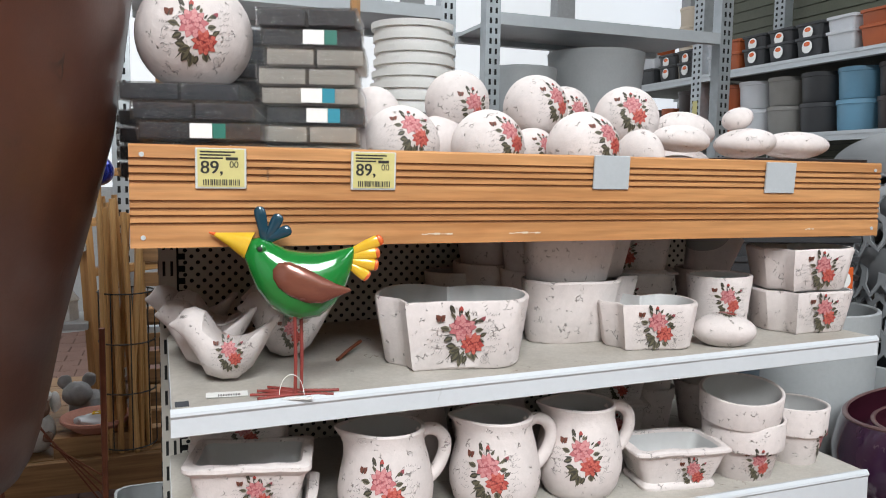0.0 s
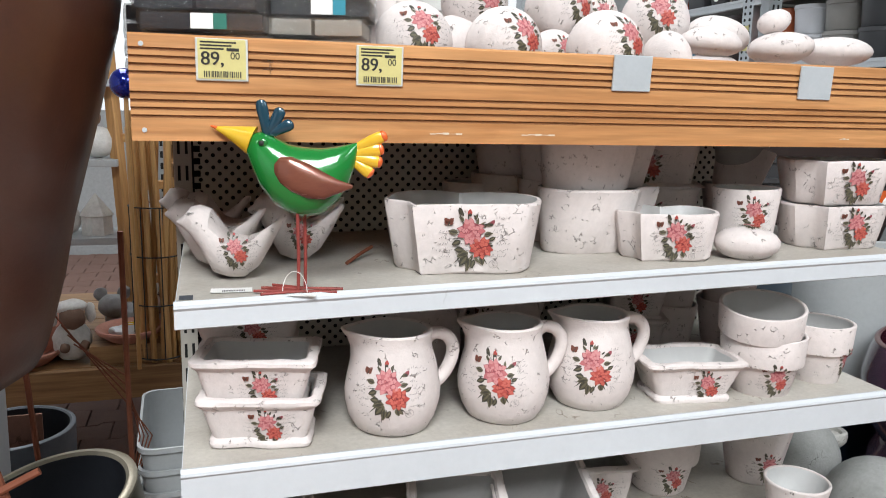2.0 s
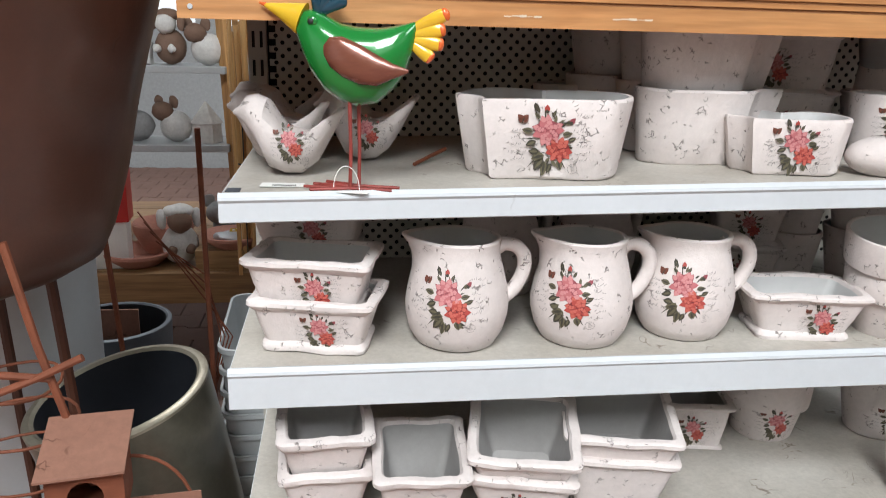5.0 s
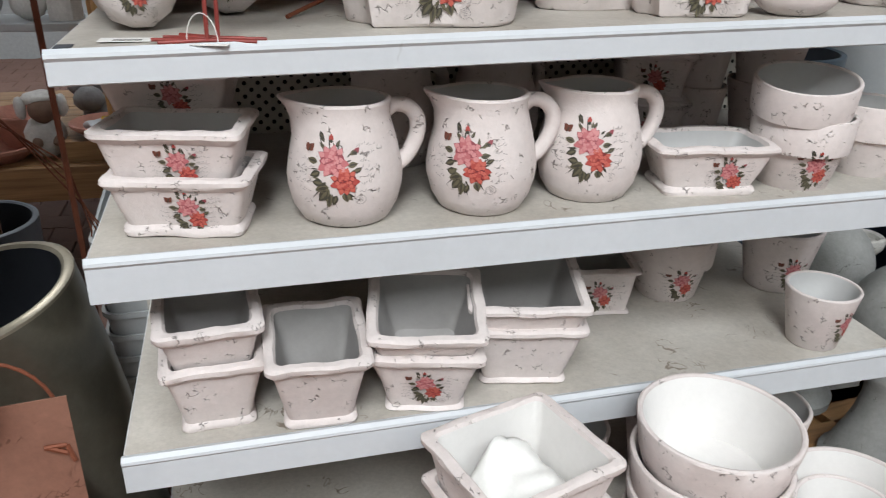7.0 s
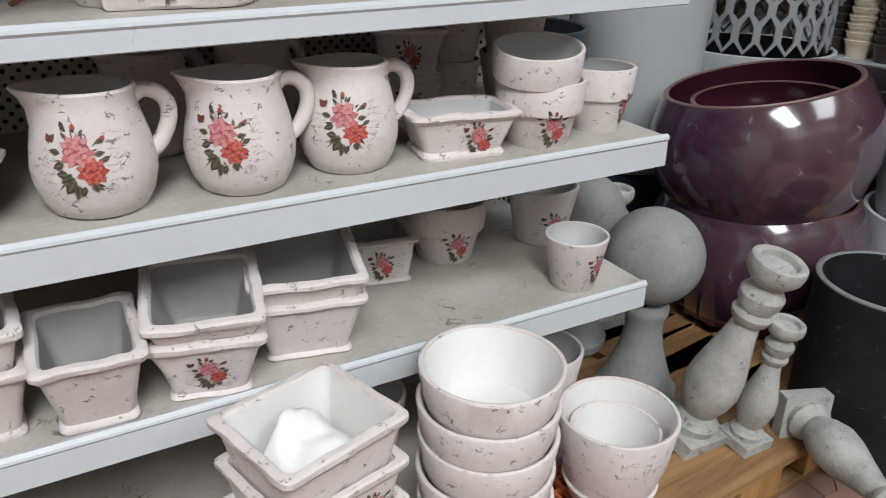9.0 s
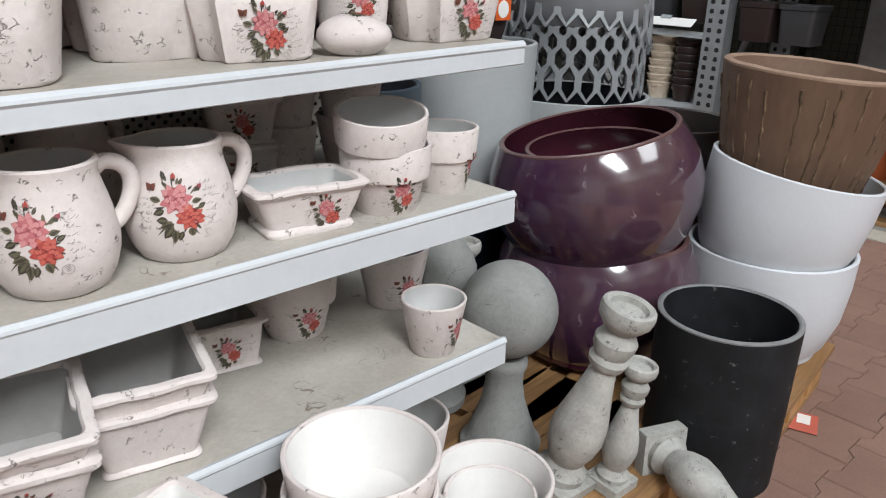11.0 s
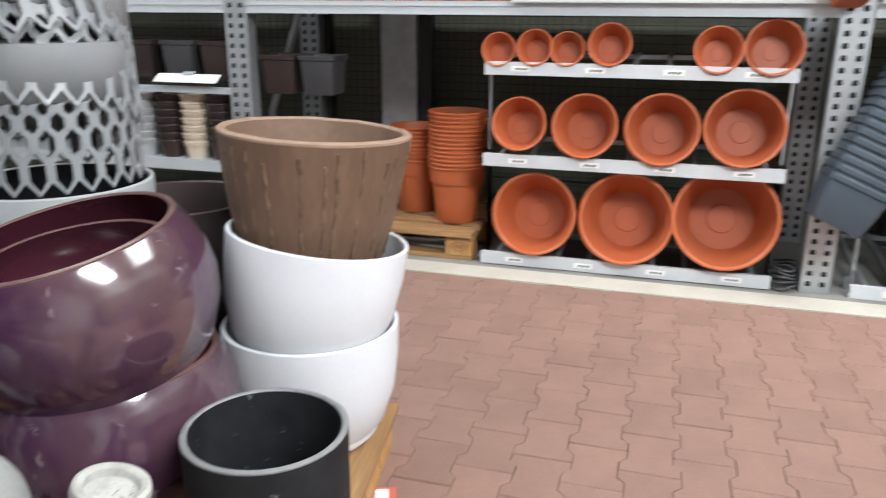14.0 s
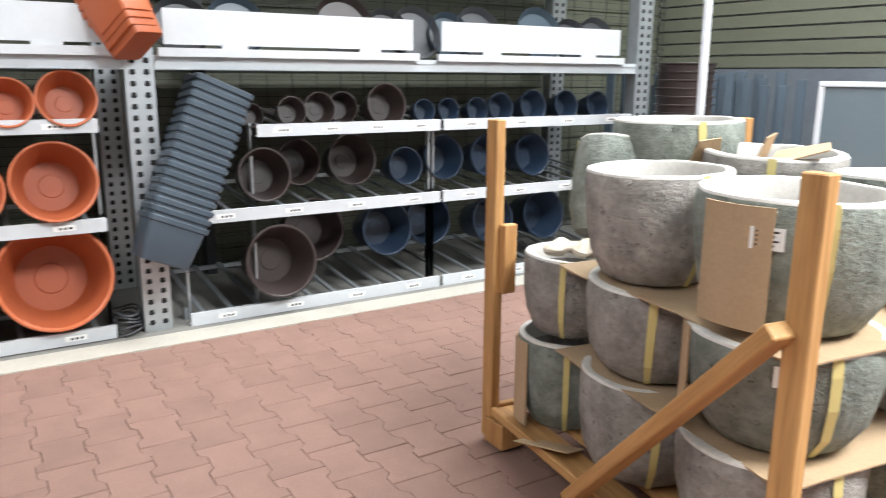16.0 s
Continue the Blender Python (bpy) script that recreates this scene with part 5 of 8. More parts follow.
def lying_pot(y, z, R, mats, label, x=RX + 0.02, tilt=12, turn=0, long=1.45, group="lying pots", nested=1):
    """A plastic pot on its side, open towards the aisle."""
    t = thing("plastic_pot", label, "plant pot", None, group)
    L = R * long
    prof = [(0.66 * R, -L), (0.68 * R, -L + 0.004), (0.90 * R, -0.17 * R), (0.91 * R, -0.165 * R), (0.985 * R, -0.16 * R), (R, -0.02 * R), (0.985 * R, 0.0), (0.95 * R, 0.0), (0.925 * R, -0.02 * R), (0.86 * R, -0.2 * R), (0.66 * R, -L * 0.62), (0.62 * R, -L * 0.66)]
    full = [(0.001, -L)] + prof + [(0.30 * R, -L * 0.66), (0.28 * R, -L * 0.645), (0.001, -L * 0.645)]
    skin = mats if isinstance(mats, (list, tuple)) else [mats, mats]
    part("body", lathe(full[:5], 36, cap1=False), skin[0], t, "", True)
    part("rim", lathe(full[4:10], 36, cap0=False, cap1=False), skin[0], t, "", True)
    part("inside", lathe(full[9:], 36, cap0=False), skin[-1], t, "", True)
    for k in range(1, nested):
        bm = lathe([(0.91 * R, -0.165 * R), (0.985 * R, -0.16 * R), (R, -0.02 * R), (0.97 * R, 0.0), (0.9 * R, -0.05 * R)], 36, 0, cap0=False, cap1=False)
        bmesh.ops.translate(bm, verts=bm.verts, vec=(0, R * 0.06, -0.16 * R * k))
        part("nested_rim", bm, mats, t, "rim of a pot nested behind", True)
    t.matrix_world = Matrix.Translation((x, y, z)) @ Matrix.Rotation(radians(-90 + tilt), 4, "Y") @ pose(0, 0, 0, 0, 0, turn) @ Matrix.Rotation(radians(0), 4, "X")
    return t


TL = "round terracotta-coloured plastic pot lying open towards the aisle"
for y, z, R, nest in ((1.01, 1.055, 0.080, 1), (0.84, 1.066, 0.085, 1), (0.69, 1.062, 0.080, 1), (0.50, 1.085, 0.098, 1), (0.035, 1.07, 0.105, 1), (-0.19, 1.085, 0.122, 1),
                      (0.90, 0.712, 0.130, 2), (0.59, 0.715, 0.152, 3), (0.24, 0.715, 0.166, 2), (-0.11, 0.737, 0.176, 1), (0.81, 0.275, 0.205, 2), (0.37, 0.285, 0.222, 2), (-0.075, 0.32, 0.240, 1)):
    lying_pot(y, z, R, [TERRA, TERRA_IN], TL, RX - 0.01, 14, 0, 1.5, "terracotta pots on the shelves", nest)
BL, NL = "dark brown plastic pot lying open towards the aisle", "blue-grey plastic pot lying open towards the aisle"
for y, z, R, x in ((-1.09, 0.275, 0.185, -0.05), (-1.38, 0.36, 0.175, 0.22), (-1.045, 0.705, 0.135, 0.02), (-1.30, 0.735, 0.125, 0.22), (-1.57, 0.745, 0.14, 0.12), (-0.75, 0.66, 0.085, 0.1),
                   (-1.19, 1.01, 0.075, 0.0), (-1.36, 1.02, 0.085, 0.05), (-1.52, 1.02, 0.085, 0.12), (-1.73, 1.035, 0.115, 0.02), (-1.02, 0.99, 0.06, 0.1)):
    lying_pot(y, z, R, [BROWNP, BROWNP], BL, RX + x, 10, 0, 1.5, "dark brown pots on the shelves")
for y, z, R, x in ((-1.77, 0.35, 0.155, 0.1), (-2.1, 0.35, 0.15, 0.2), (-2.5, 0.33, 0.15, 0.1), (-2.9, 0.33, 0.16, 0.1), (-1.86, 0.70, 0.105, 0.05), (-2.14, 0.73, 0.13, 0.1), (-2.42, 0.73, 0.125, 0.05), (-2.75, 0.72, 0.13, 0.05),
                   (-1.95, 1.0, 0.065, 0.0), (-2.12, 1.0, 0.068, 0.02), (-2.3, 1.0, 0.07, 0.0), (-2.48, 1.01, 0.085, 0.02), (-2.72, 1.015, 0.095, 0.02), (-2.98, 1.015, 0.09, 0.02), (-3.24, 1.01, 0.09, 0.02)):
    lying_pot(y, z, R, [BLUEP, BLUEP], NL, RX + x, 10, 0, 1.6, "blue-grey pots on the shelves")

# stack of slate troughs leaning against the upright
def trough(m, mats, w=0.115, d=0.062, h=0.20, label="slate grey plastic trough nested in a leaning stack", group="leaning troughs"):
    t = thing("plastic_trough", label, "planter", m, group)
    rings = [rrect(w * 0.8, d * 0.78, 0, 0.02), rrect(w * 0.82, d * 0.8, 0.004, 0.02), rrect(w * 0.93, d * 0.93, h * 0.86, 0.022), rrect(w, d, h * 0.88, 0.024), rrect(w * 1.01, d * 1.02, h * 0.985, 0.024), rrect(w * 0.99, d * 0.98, h, 0.024),
             rrect(w * 0.93, d * 0.9, h * 0.99, 0.022), rrect(w * 0.76, d * 0.72, 0.02, 0.02)]
    part("body", loft(bmesh.new(), rings[:4], 0, True, False), mats, t, "", True)
    part("rim", loft(bmesh.new(), rings[3:7], 0, False, False), mats, t, "", True)
    part("inside", loft(bmesh.new(), rings[6:], 0, False, True), mats, t, "", True)
    return t


axis_lo, axis_hi = Vector((RX - 0.12, -0.49, 0.36)), Vector((RX - 0.05, -0.80, 1.08))
dirn = (axis_hi - axis_lo).normalized()
lean = dirn.to_track_quat("Z", "X").to_matrix().to_4x4()
for k in range(17):
    p = axis_lo + (axis_hi - axis_lo) * (k / 19.5)
    trough(Matrix.Translation(p) @ lean @ pose(0, 0, 0, 0, 0, 76 + random.uniform(-2, 2)), SLATE, 0.125, 0.135, 0.20)

# pallet with terracotta pots
pallet("pallet", "raw pine pallet with an oval branded mark, carrying terracotta pots", pose(4.76, 1.60, 0, 0, 0, 90), 0.96, 0.8)
bm = bmesh.new()
for k in range(20):
    a0, a1 = 2 * math.pi * k / 20, 2 * math.pi * (k + 1) / 20
    q = [bm.verts.new((4.3565, 1.19 + r * 0.042 * math.cos(a), 0.07 + r * 0.026 * math.sin(a))) for r, a in ((1, a0), (1, a1), (0.86, a1), (0.86, a0))]
    bm.faces.new(q)
for k in range(4):
    box(bm, 4.355, 4.3562, 1.165 + k * 0.014, 1.172 + k * 0.014, 0.06, 0.08)
tagged(part("branded_mark", bm, GROOVE), "dark oval mark burnt into the pallet block", "mark")


def pot_stack(x, y, z, R, h, n, mats, label, step=0.022, name="plastic_pot"):
    prof = [(R * 0.70, 0), (R * 0.71, 0.004), (R * 0.86, h * 0.70), (R * 0.915, h * 0.705), (R * 0.92, h * 0.715), (R * 0.965, h - 0.011), (R * 1.01, h - 0.009), (R * 1.015, h - 0.002), (R * 1.0, h), (R * 0.95, h - 0.002), (R * 0.68, 0.02)]
    first = None
    for k in range(n):
        m = at(x + random.uniform(-0.003, 0.003), y + random.uniform(-0.003, 0.003), z + k * step, k * 37)
        if first is None:
            first = thing(name, label, "plant pot", m, "nested pots")
            part("body", lathe(prof[:6], 32, cap1=False), mats, first, "", True)
            part("rim", lathe(prof[5:10], 32, cap0=False, cap1=False), mats, first, "", True)
            part("inside", lathe(prof[9:], 32, cap0=False), mats, first, "", True)
        else:
            copy_thing(first, m)
    return first


pot_stack(4.62, 1.272, 0.145, 0.155, 0.30, 14, TERRA, "terracotta-coloured plastic pot nested in a tall stack")
pot_stack(4.78, 1.55, 0.145, 0.15, 0.30, 9, TERRA, "terracotta-coloured plastic pot nested in a tall stack")

# mesh fence and dark posts behind the left bay
fence = thing("mesh_fence", "dark welded wire mesh fence before the green cladding", "fence")
for y in [-4.9 + k * 0.165 for k in range(32)] + [0.4 + k * 0.05 for k in range(64)]:
    bm = bmesh.new()
    box(bm, 5.395, 5.399, y, y + 0.004, 0, 2.6)
    part("wire", bm, WIRE, fence)
for k in range(50):
    bm = bmesh.new()
    box(bm, 5.39, 5.394, -4.9, 6.6, 0.05 * k, 0.05 * k + 0.0035)
    part("cross_wire", bm, WIRE, fence)
for y, mt, w in ((2.355, WIRE, 0.13), (1.66, WIRE, 0.08), (-1.0, WIRE, 0.06)):
    bm = bmesh.new()
    box(bm, 5.28, 5.36, y - w / 2, y + w / 2, 0, 3.2)
    part("post", bm, mt, fence)
bm = bmesh.new()
box(bm, 5.255, 5.279, 1.705, 1.93, 0, 3.2), box(bm, 5.2795, 5.33, 1.705, 1.715, 0, 3.2)
tagged(part("steel_post", bm, GALV), "wide galvanised steel post of the hall", "post", "", "structure")

# white fascia panels and what stands above the beam
for y0, y1 in ((-0.40, 0.92), (-1.87, -0.60), (-3.37, -2.05)):
    t = thing("fascia_panel", "white painted steel fascia panel on the rack beam", "panel", None, "fascia panels")
    bm = bmesh.new()
    box(bm, RX - 0.012, RX - 0.004, y0, y1, 1.315, 1.47)
    part("sheet", bm, WHITE, t)
    bm = bmesh.new()
    box(bm, RX - 0.03, RX - 0.006, y0 - 0.03, y1 + 0.03, 1.262, 1.30)
    part("rail", bm, WHITE, t)
    for k in (0.2, 0.75):
        y = y0 + (y1 - y0) * k
        bm = bmesh.new()
        box(bm, RX - 0.018, RX - 0.0125, y - 0.06, y + 0.06, 1.296, 1.325)
        part("clip", bm, WHITE, t)
for k in range(8):
    R = 0.075
    t = pot_stack(RX + 0.12, 1.05 + 0.155 * k, 1.257, R, 0.16, 3, TERRA, "terracotta-coloured plastic pot on the rack deck", 0.03)


def dish(y, z, R, mat, label, x=RX + 0.18):
    t = thing("plant_saucer", label, "saucer", None, "saucers above the beam")
    part("body", lathe([(0.001, 0), (R * 0.86, 0), (R, 0.04), (R * 0.985, 0.046), (R * 0.96, 0.04), (R * 0.83, 0.008), (0.001, 0.008)], 40), mat, t, "", True)
    t.matrix_world = Matrix.Translation((x, y, z)) @ Matrix.Rotation(radians(-72), 4, "Y")
    return t


for y, R, mt in ((-0.72, 0.14, ANTHR), (-0.98, 0.15, SLATE), (-1.55, 0.17, BROWNP), (-1.80, 0.14, ANTHR), (-1.98, 0.15, ANTHR), (-2.2, 0.14, SLATE), (-2.4, 0.16, ANTHR), (-2.85, 0.17, SLATE), (-3.1, 0.14, ANTHR), (-3.32, 0.15, ANTHR)):
    dish(y, 1.257 + R * 0.97, R, mt, "plastic plant saucer leaning upright on the rack deck")
for y in (0.3, 0.62):
    square_pot("rectangular_planter", "terracotta plastic planter box", at(RX + 0.2, y, 1.257), 0.1, 0.09, 0.16, None, None, 0.012, 0.003, False, 200)
# terracotta trough hanging at the top of the upright
tt = trough(pose(RX - 0.13, -0.47, 1.30, 0, 35, 30), TERRA, 0.12, 0.09, 0.19, "terracotta plastic trough hung on the rack upright", "hung troughs")
for k in range(3):
    trough(pose(RX - 0.13, -0.45 + 0.01 * k, 1.33 + 0.03 * k, 0, 35, 30), TERRA, 0.12, 0.09, 0.19, "terracotta plastic trough nested in a stack", "hung troughs")


# ---- crate of stone pots ----
CO, CU, CV = Vector((2.64, -1.18, 0)), Vector((-0.990, 0.139, 0)), Vector((-0.139, -0.990, 0))
CM = Matrix(((CU.x, CV.x, 0, CO.x), (CU.y, CV.y, 0, CO.y), (0, 0, 1, 0), (0, 0, 0, 1)))


def cpos(u, v, z):
    return CO + CU * u + CV * v + Vector((0, 0, z))


def beam_between(name, a, b, w, d, mat, parent, label=""):
    a, b = Vector(a), Vector(b)
    q = (b - a).to_track_quat("Z", "X").to_matrix().to_4x4()
    bm = rbox(-w / 2, w / 2, -d / 2, d / 2, 0, (b - a).length, 0.003, 1)
    ob = part(name, bm, mat, parent, label)
    ob.matrix_local = Matrix.Translation(a) @ q
    return ob


crate = thing("transport_crate", "raw pine transport crate frame on a pallet, holding stone pots", "crate")
for u, v, h in ((0.0, 0.0, 1.06), (1.165, 0.0, 1.035), (0.0, 1.0, 1.05), (1.165, 1.0, 1.05)):
    beam_between("corner_post", cpos(u, v, 0.02), cpos(u, v, h), 0.052, 0.036, RAWPINE, crate)
beam_between("brace", cpos(0.55, -0.045, 0.10), cpos(1.16, -0.045, 0.76), 0.035, 0.06, RAWPINE, crate, "diagonal pine brace")
beam_between("side_rail", cpos(-0.02, -0.0, 0.115), cpos(1.2, 0.0, 0.115), 0.03, 0.022, RAWPINE, crate)
beam_between("side_rail", cpos(0.0, 0.02, 0.115), cpos(0.0, 1.02, 0.115), 0.03, 0.022, RAWPINE, crate)
for v in (0.03, 0.5, 0.97):
    for u in (0.05, 0.58, 1.11):
        p = cpos(u, v, 0.01)
        beam_between("block", p, p + Vector((0, 0, 0.085)), 0.10, 0.10, RAWPINE, crate)
for k in range(7):
    v = 0.05 + k * 0.15
    beam_between("deck_board", cpos(0, v, 0.107), cpos(1.18, v, 0.107), 0.02, 0.10, RAWPINE, crate)
beam_between("cleat", cpos(0.035, 0.03, 0.52), cpos(0.035, 0.03, 0.74), 0.03, 0.05, RAWPINE, crate, "short pine cleat on the post")


def stone_pot(u, v, z, R, h, green, k):
    t = thing("stone_pot", ("grey-green" if green else "grey-brown") + " rough cast stone pot with a pale rim, in a crate", "plant pot", Matrix.Translation(cpos(u, v, z)) @ pose(0, 0, 0, random.uniform(-1.5, 1.5), random.uniform(-1.5, 1.5), k * 50), "stone pots in the crate")
    prof = [(R * 0.66, 0), (R * 0.74, 0.01), (R * 0.90, h * 0.25), (R * 0.98, h * 0.55), (R, h * 0.85), (R * 0.985, h - 0.004)]
    rim = [(R * 0.97, h + 0.002), (R * 0.93, h + 0.004), (R * 0.86, h + 0.003), (R * 0.845, h - 0.004)]
    inner = [(R * 0.85, h * 0.8), (R * 0.8, h * 0.4), (R * 0.6, 0.04), (0.001, 0.035)]
    full = [(0.001, 0)] + prof + rim + inner
    part("body", lathe(full, 44, [0] * 6 + [1] * 5 + [2] * 3, 0.0028, k * 1.3), [STONEPOT_G if green else STONEPOT, STONERIM, STONEPOT], t, "", True)
    a = radians(118 + (k * 73) % 50 - k * 50)
    bm = bmesh.new()
    pts = [(R * 0.70, 0.0), (R * 0.92, h * 0.25), (R * 1.0, h * 0.55), (R * 1.015, h * 0.85), (R * 1.0, h + 0.004)]
    loft(bm, [[Vector(((r + 0.002) * math.cos(a + s), (r + 0.002) * math.sin(a + s), z)) for s in (-0.055, 0.055)] for r, z in pts], 0, False, False, False)
    part("strap", bm, STRAP, t, "yellow packing strap")
    return t


k = 0
for z, h, R, offs in ((0.125, 0.285, 0.205, 0.0), (0.425, 0.24, 0.205, 0.01), (0.68, 0.28, 0.210, 0.0)):
    for u, v in ((0.52, 0.205), (0.925, 0.23), (0.165, 0.185), (0.55, 0.63), (0.96, 0.66), (0.15, 0.56)):
        k += 1
        if z > 0.6 and (u < 0.3 or v > 0.5):
            continue
        stone_pot(u + offs, v, z, {0.52: 0.188, 0.925: R, 0.165: 0.158}.get(u, 0.19), h, k in (3, 4, 5, 8, 10, 12, 14, 15, 17, 18), k)
stone_pot(0.125, 0.600, 0.672, 0.205, 0.385, True, 21), stone_pot(0.470, 0.640, 0.680, 0.195, 0.305, False, 22), stone_pot(0.900, 0.665, 0.680, 0.195, 0.285, True, 23)
lean_pot = stone_pot(0.10, 0.30, 0.672, 0.135, 0.30, True, 24)
lean_pot.matrix_world = Matrix.Translation(cpos(0.10, 0.34, 0.690)) @ pose(0, 0, 0, 24, -6, 40)
for u, v, z, tip, w in ((0.36, 0.50, 0.975, 58, 0.055), (0.52, 0.56, 0.985, 66, 0.06), (0.60, 0.60, 0.992, 20, 0.08)):
    bm = bmesh.new()
    loft(bm, [[Vector((x, y, zz + 0.012 * noise.noise(Vector((x * 30, y * 30, u * 9))))) for x, y in ((-w, -w * 0.8), (0, -w), (w, -w * 0.7), (w * 0.7, w), (-w * 0.6, w * 0.9))] for zz in (0, 0.004)])
    ob = tagged(part("cardboard_scrap", bm, CARD), "torn brown cardboard scrap stuck in a stone pot", "cardboard", "cardboard scraps")
    ob.matrix_world = Matrix.Translation(cpos(u, v, z)) @ pose(0, 0, 0, tip, 10, 200 * u)
for u, v, z in ((0.165, 0.17, 0.668), (0.22, 0.23, 0.672)):
    bm = bmesh.new()
    for v_ in ellipsoid(bm, (0, 0, 0), (0.075, 0.05, 0.022), 0, 16, 9):
        v_.co += noise.noise_vector(v_.co * 24 + Vector((u * 20, 0, 0))) * 0.02
    ob = tagged(part("packing_paper", bm, CREAMP), "crumpled cream packing paper on a stone pot", "paper", "packing paper")
    ob.matrix_world = Matrix.Translation(cpos(u, v, z + 0.012)) @ pose(0, 0, 0, 0, 0, 500 * u)
for z in (0.413, 0.668):
    t = thing("cardboard_sheet", "brown cardboard layer between the stone pots", "cardboard", None, "cardboard layers")
    bm = bmesh.new()
    n = 12
    grid = [[bm.verts.new(cpos(0.30 + 0.84 * i / n, 0.05 + 0.85 * j / n, z + 0.004 - (0.022 * abs(noise.noise(Vector((i * 0.7, 0, z)))) if j == 0 else 0))) for i in range(n + 1)] for j in range(n + 1)]
    for j in range(n):
        for i in range(n):
            bm.faces.new((grid[j][i], grid[j][i + 1], grid[j + 1][i + 1], grid[j + 1][i]))
    ob = part("sheet", bm, CARD, t)
    md = ob.modifiers.new("thick", "SOLIDIFY")
    md.thickness = 0.004


def card_wrap(u, v, z, R, h, a0, a1):
    t = thing("cardboard_wrap", "curved brown cardboard wrapped round a stone pot", "cardboard", None, "cardboard wraps")
    bm = bmesh.new()
    c = cpos(u, v, 0)
    loft(bm, [[Vector((c.x + (R + 0.006) * math.cos(radians(a)), c.y + (R + 0.006) * math.sin(radians(a)), z + s * h)) for s in (0, 0.3, 0.6, 1)] for a in np.linspace(a0, a1, 14)], 0, False, False, False)
    ob = part("sheet", bm, CARD, t)
    md = ob.modifiers.new("thick", "SOLIDIFY")
    md.thickness = 0.004


card_wrap(0.92, 0.23, 0.70, 0.212, 0.25, 75, 115)
card_wrap(0.93, 0.23, 0.43, 0.207, 0.23, 25, 60)
card_wrap(0.165, 0.185, 0.13, 0.160, 0.27, 50, 90)
for u, v, z, a in ((0.92, 0.23, 0.89, 112), (0.93, 0.23, 0.62, 128)):
    c, R = cpos(u, v, z), 0.219
    t = thing("paper_label", "white printed paper label on a stone pot", "label", Matrix.Translation(c + Vector((R * math.cos(radians(a)), R * math.sin(radians(a)), 0))) @ pose(0, 0, 0, 0, 0, a), "paper labels")
    bm = bmesh.new()
    box(bm, 0, 0.0015, -0.032, 0.032, -0.022, 0.022)
    part("sheet", bm, PAPER, t)
    for kk in range(4):
        bm = bmesh.new()
        box(bm, 0.0016, 0.0022, -0.022, 0.022 - 0.008 * (kk % 2), 0.012 - kk * 0.009, 0.016 - kk * 0.009)
        part("text_bar", bm, INK, t)
bm = bmesh.new()
box(bm, -0.09, 0.09, -0.05, 0.05, 0, 0.004)
ob = tagged(part("cardboard_flap", bm, CARD), "torn cardboard flap under the stone pots", "cardboard")
ob.matrix_world = Matrix.Translation(cpos(0.33, 0.02, 0.13)) @ pose(0, 0, 0, 16, 6, 20)


# ---- on the pine tray: printed balls, pebbles and packed candles ----
def print_ball(x, y, z, R, yaw, tilt=0.0, seed=1, face=True, label="white crackle ceramic ball with printed roses"):
    t = thing("ceramic_ball", label, "ball", at(x, y, z), "ceramic balls on the tray")
    prof = [(R * math.sin(radians(a)), -R * math.cos(radians(a))) for a in range(0, 181, 9)]
    part("body", lathe([(max(r, 0.0004), zz) for r, zz in prof], 40, 0, 0.0006, seed), CERAMIC, t, "", True)
    if face:
        def w(u, v, lift):
            q = Euler((radians(tilt), 0, radians(yaw)))
            d = Vector((math.sin(u / R), -math.cos(u / R) * math.cos(v / R), math.sin(v / R))).normalized()
            d.rotate(q)
            return d * (R + lift)
        rose_print(t, w, R * 0.60, seed)
    return t


for k, (x, y, z, R, yaw, tilt, face) in enumerate(((0.458, 1.262, 1.397, 0.063, 18, -18, 1), (0.440, 1.37, 1.453, 0.047, 60, 0, 0), (0.596, 1.37, 1.478, 0.059, 8, 12, 1), (0.560, 1.36, 1.400, 0.055, 60, 0, 0),
                                                   (0.605, 1.248, 1.397, 0.062, 2, -14, 1), (0.770, 1.40, 1.480, 0.062, 2, -8, 1), (0.866, 1.46, 1.478, 0.054, 15, 2, 1), (0.735, 1.34, 1.392, 0.046, 10, -10, 1),
                                                   (0.780, 1.235, 1.398, 0.064, 2, -14, 1), (0.948, 1.36, 1.462, 0.064, 40, -12, 1), (0.395, 1.30, 1.385, 0.05, 0, 0, 0), (0.66, 1.47, 1.45, 0.05, 0, 0, 0), (0.87, 1.38, 1.395, 0.055, 0, 0, 0), (0.42, 1.43, 1.39, 0.05, 0, 0, 0),
                                                   (0.52, 1.48, 1.385, 0.05, 0, 0, 0), (0.62, 1.46, 1.385, 0.05, 0, 0, 0), (0.80, 1.47, 1.39, 0.055, 0, 0, 0))):
    print_ball(x, y, z, R, -yaw + 18, tilt, 300 + k, face, "white crackle ceramic ball with printed roses" if face else "white crackle ceramic ball turned plain side out")
print_ball(0.140, 1.262, 1.545, 0.083, -4, 6, 330, True, "large white ceramic ball with roses, lying on the packed candles")


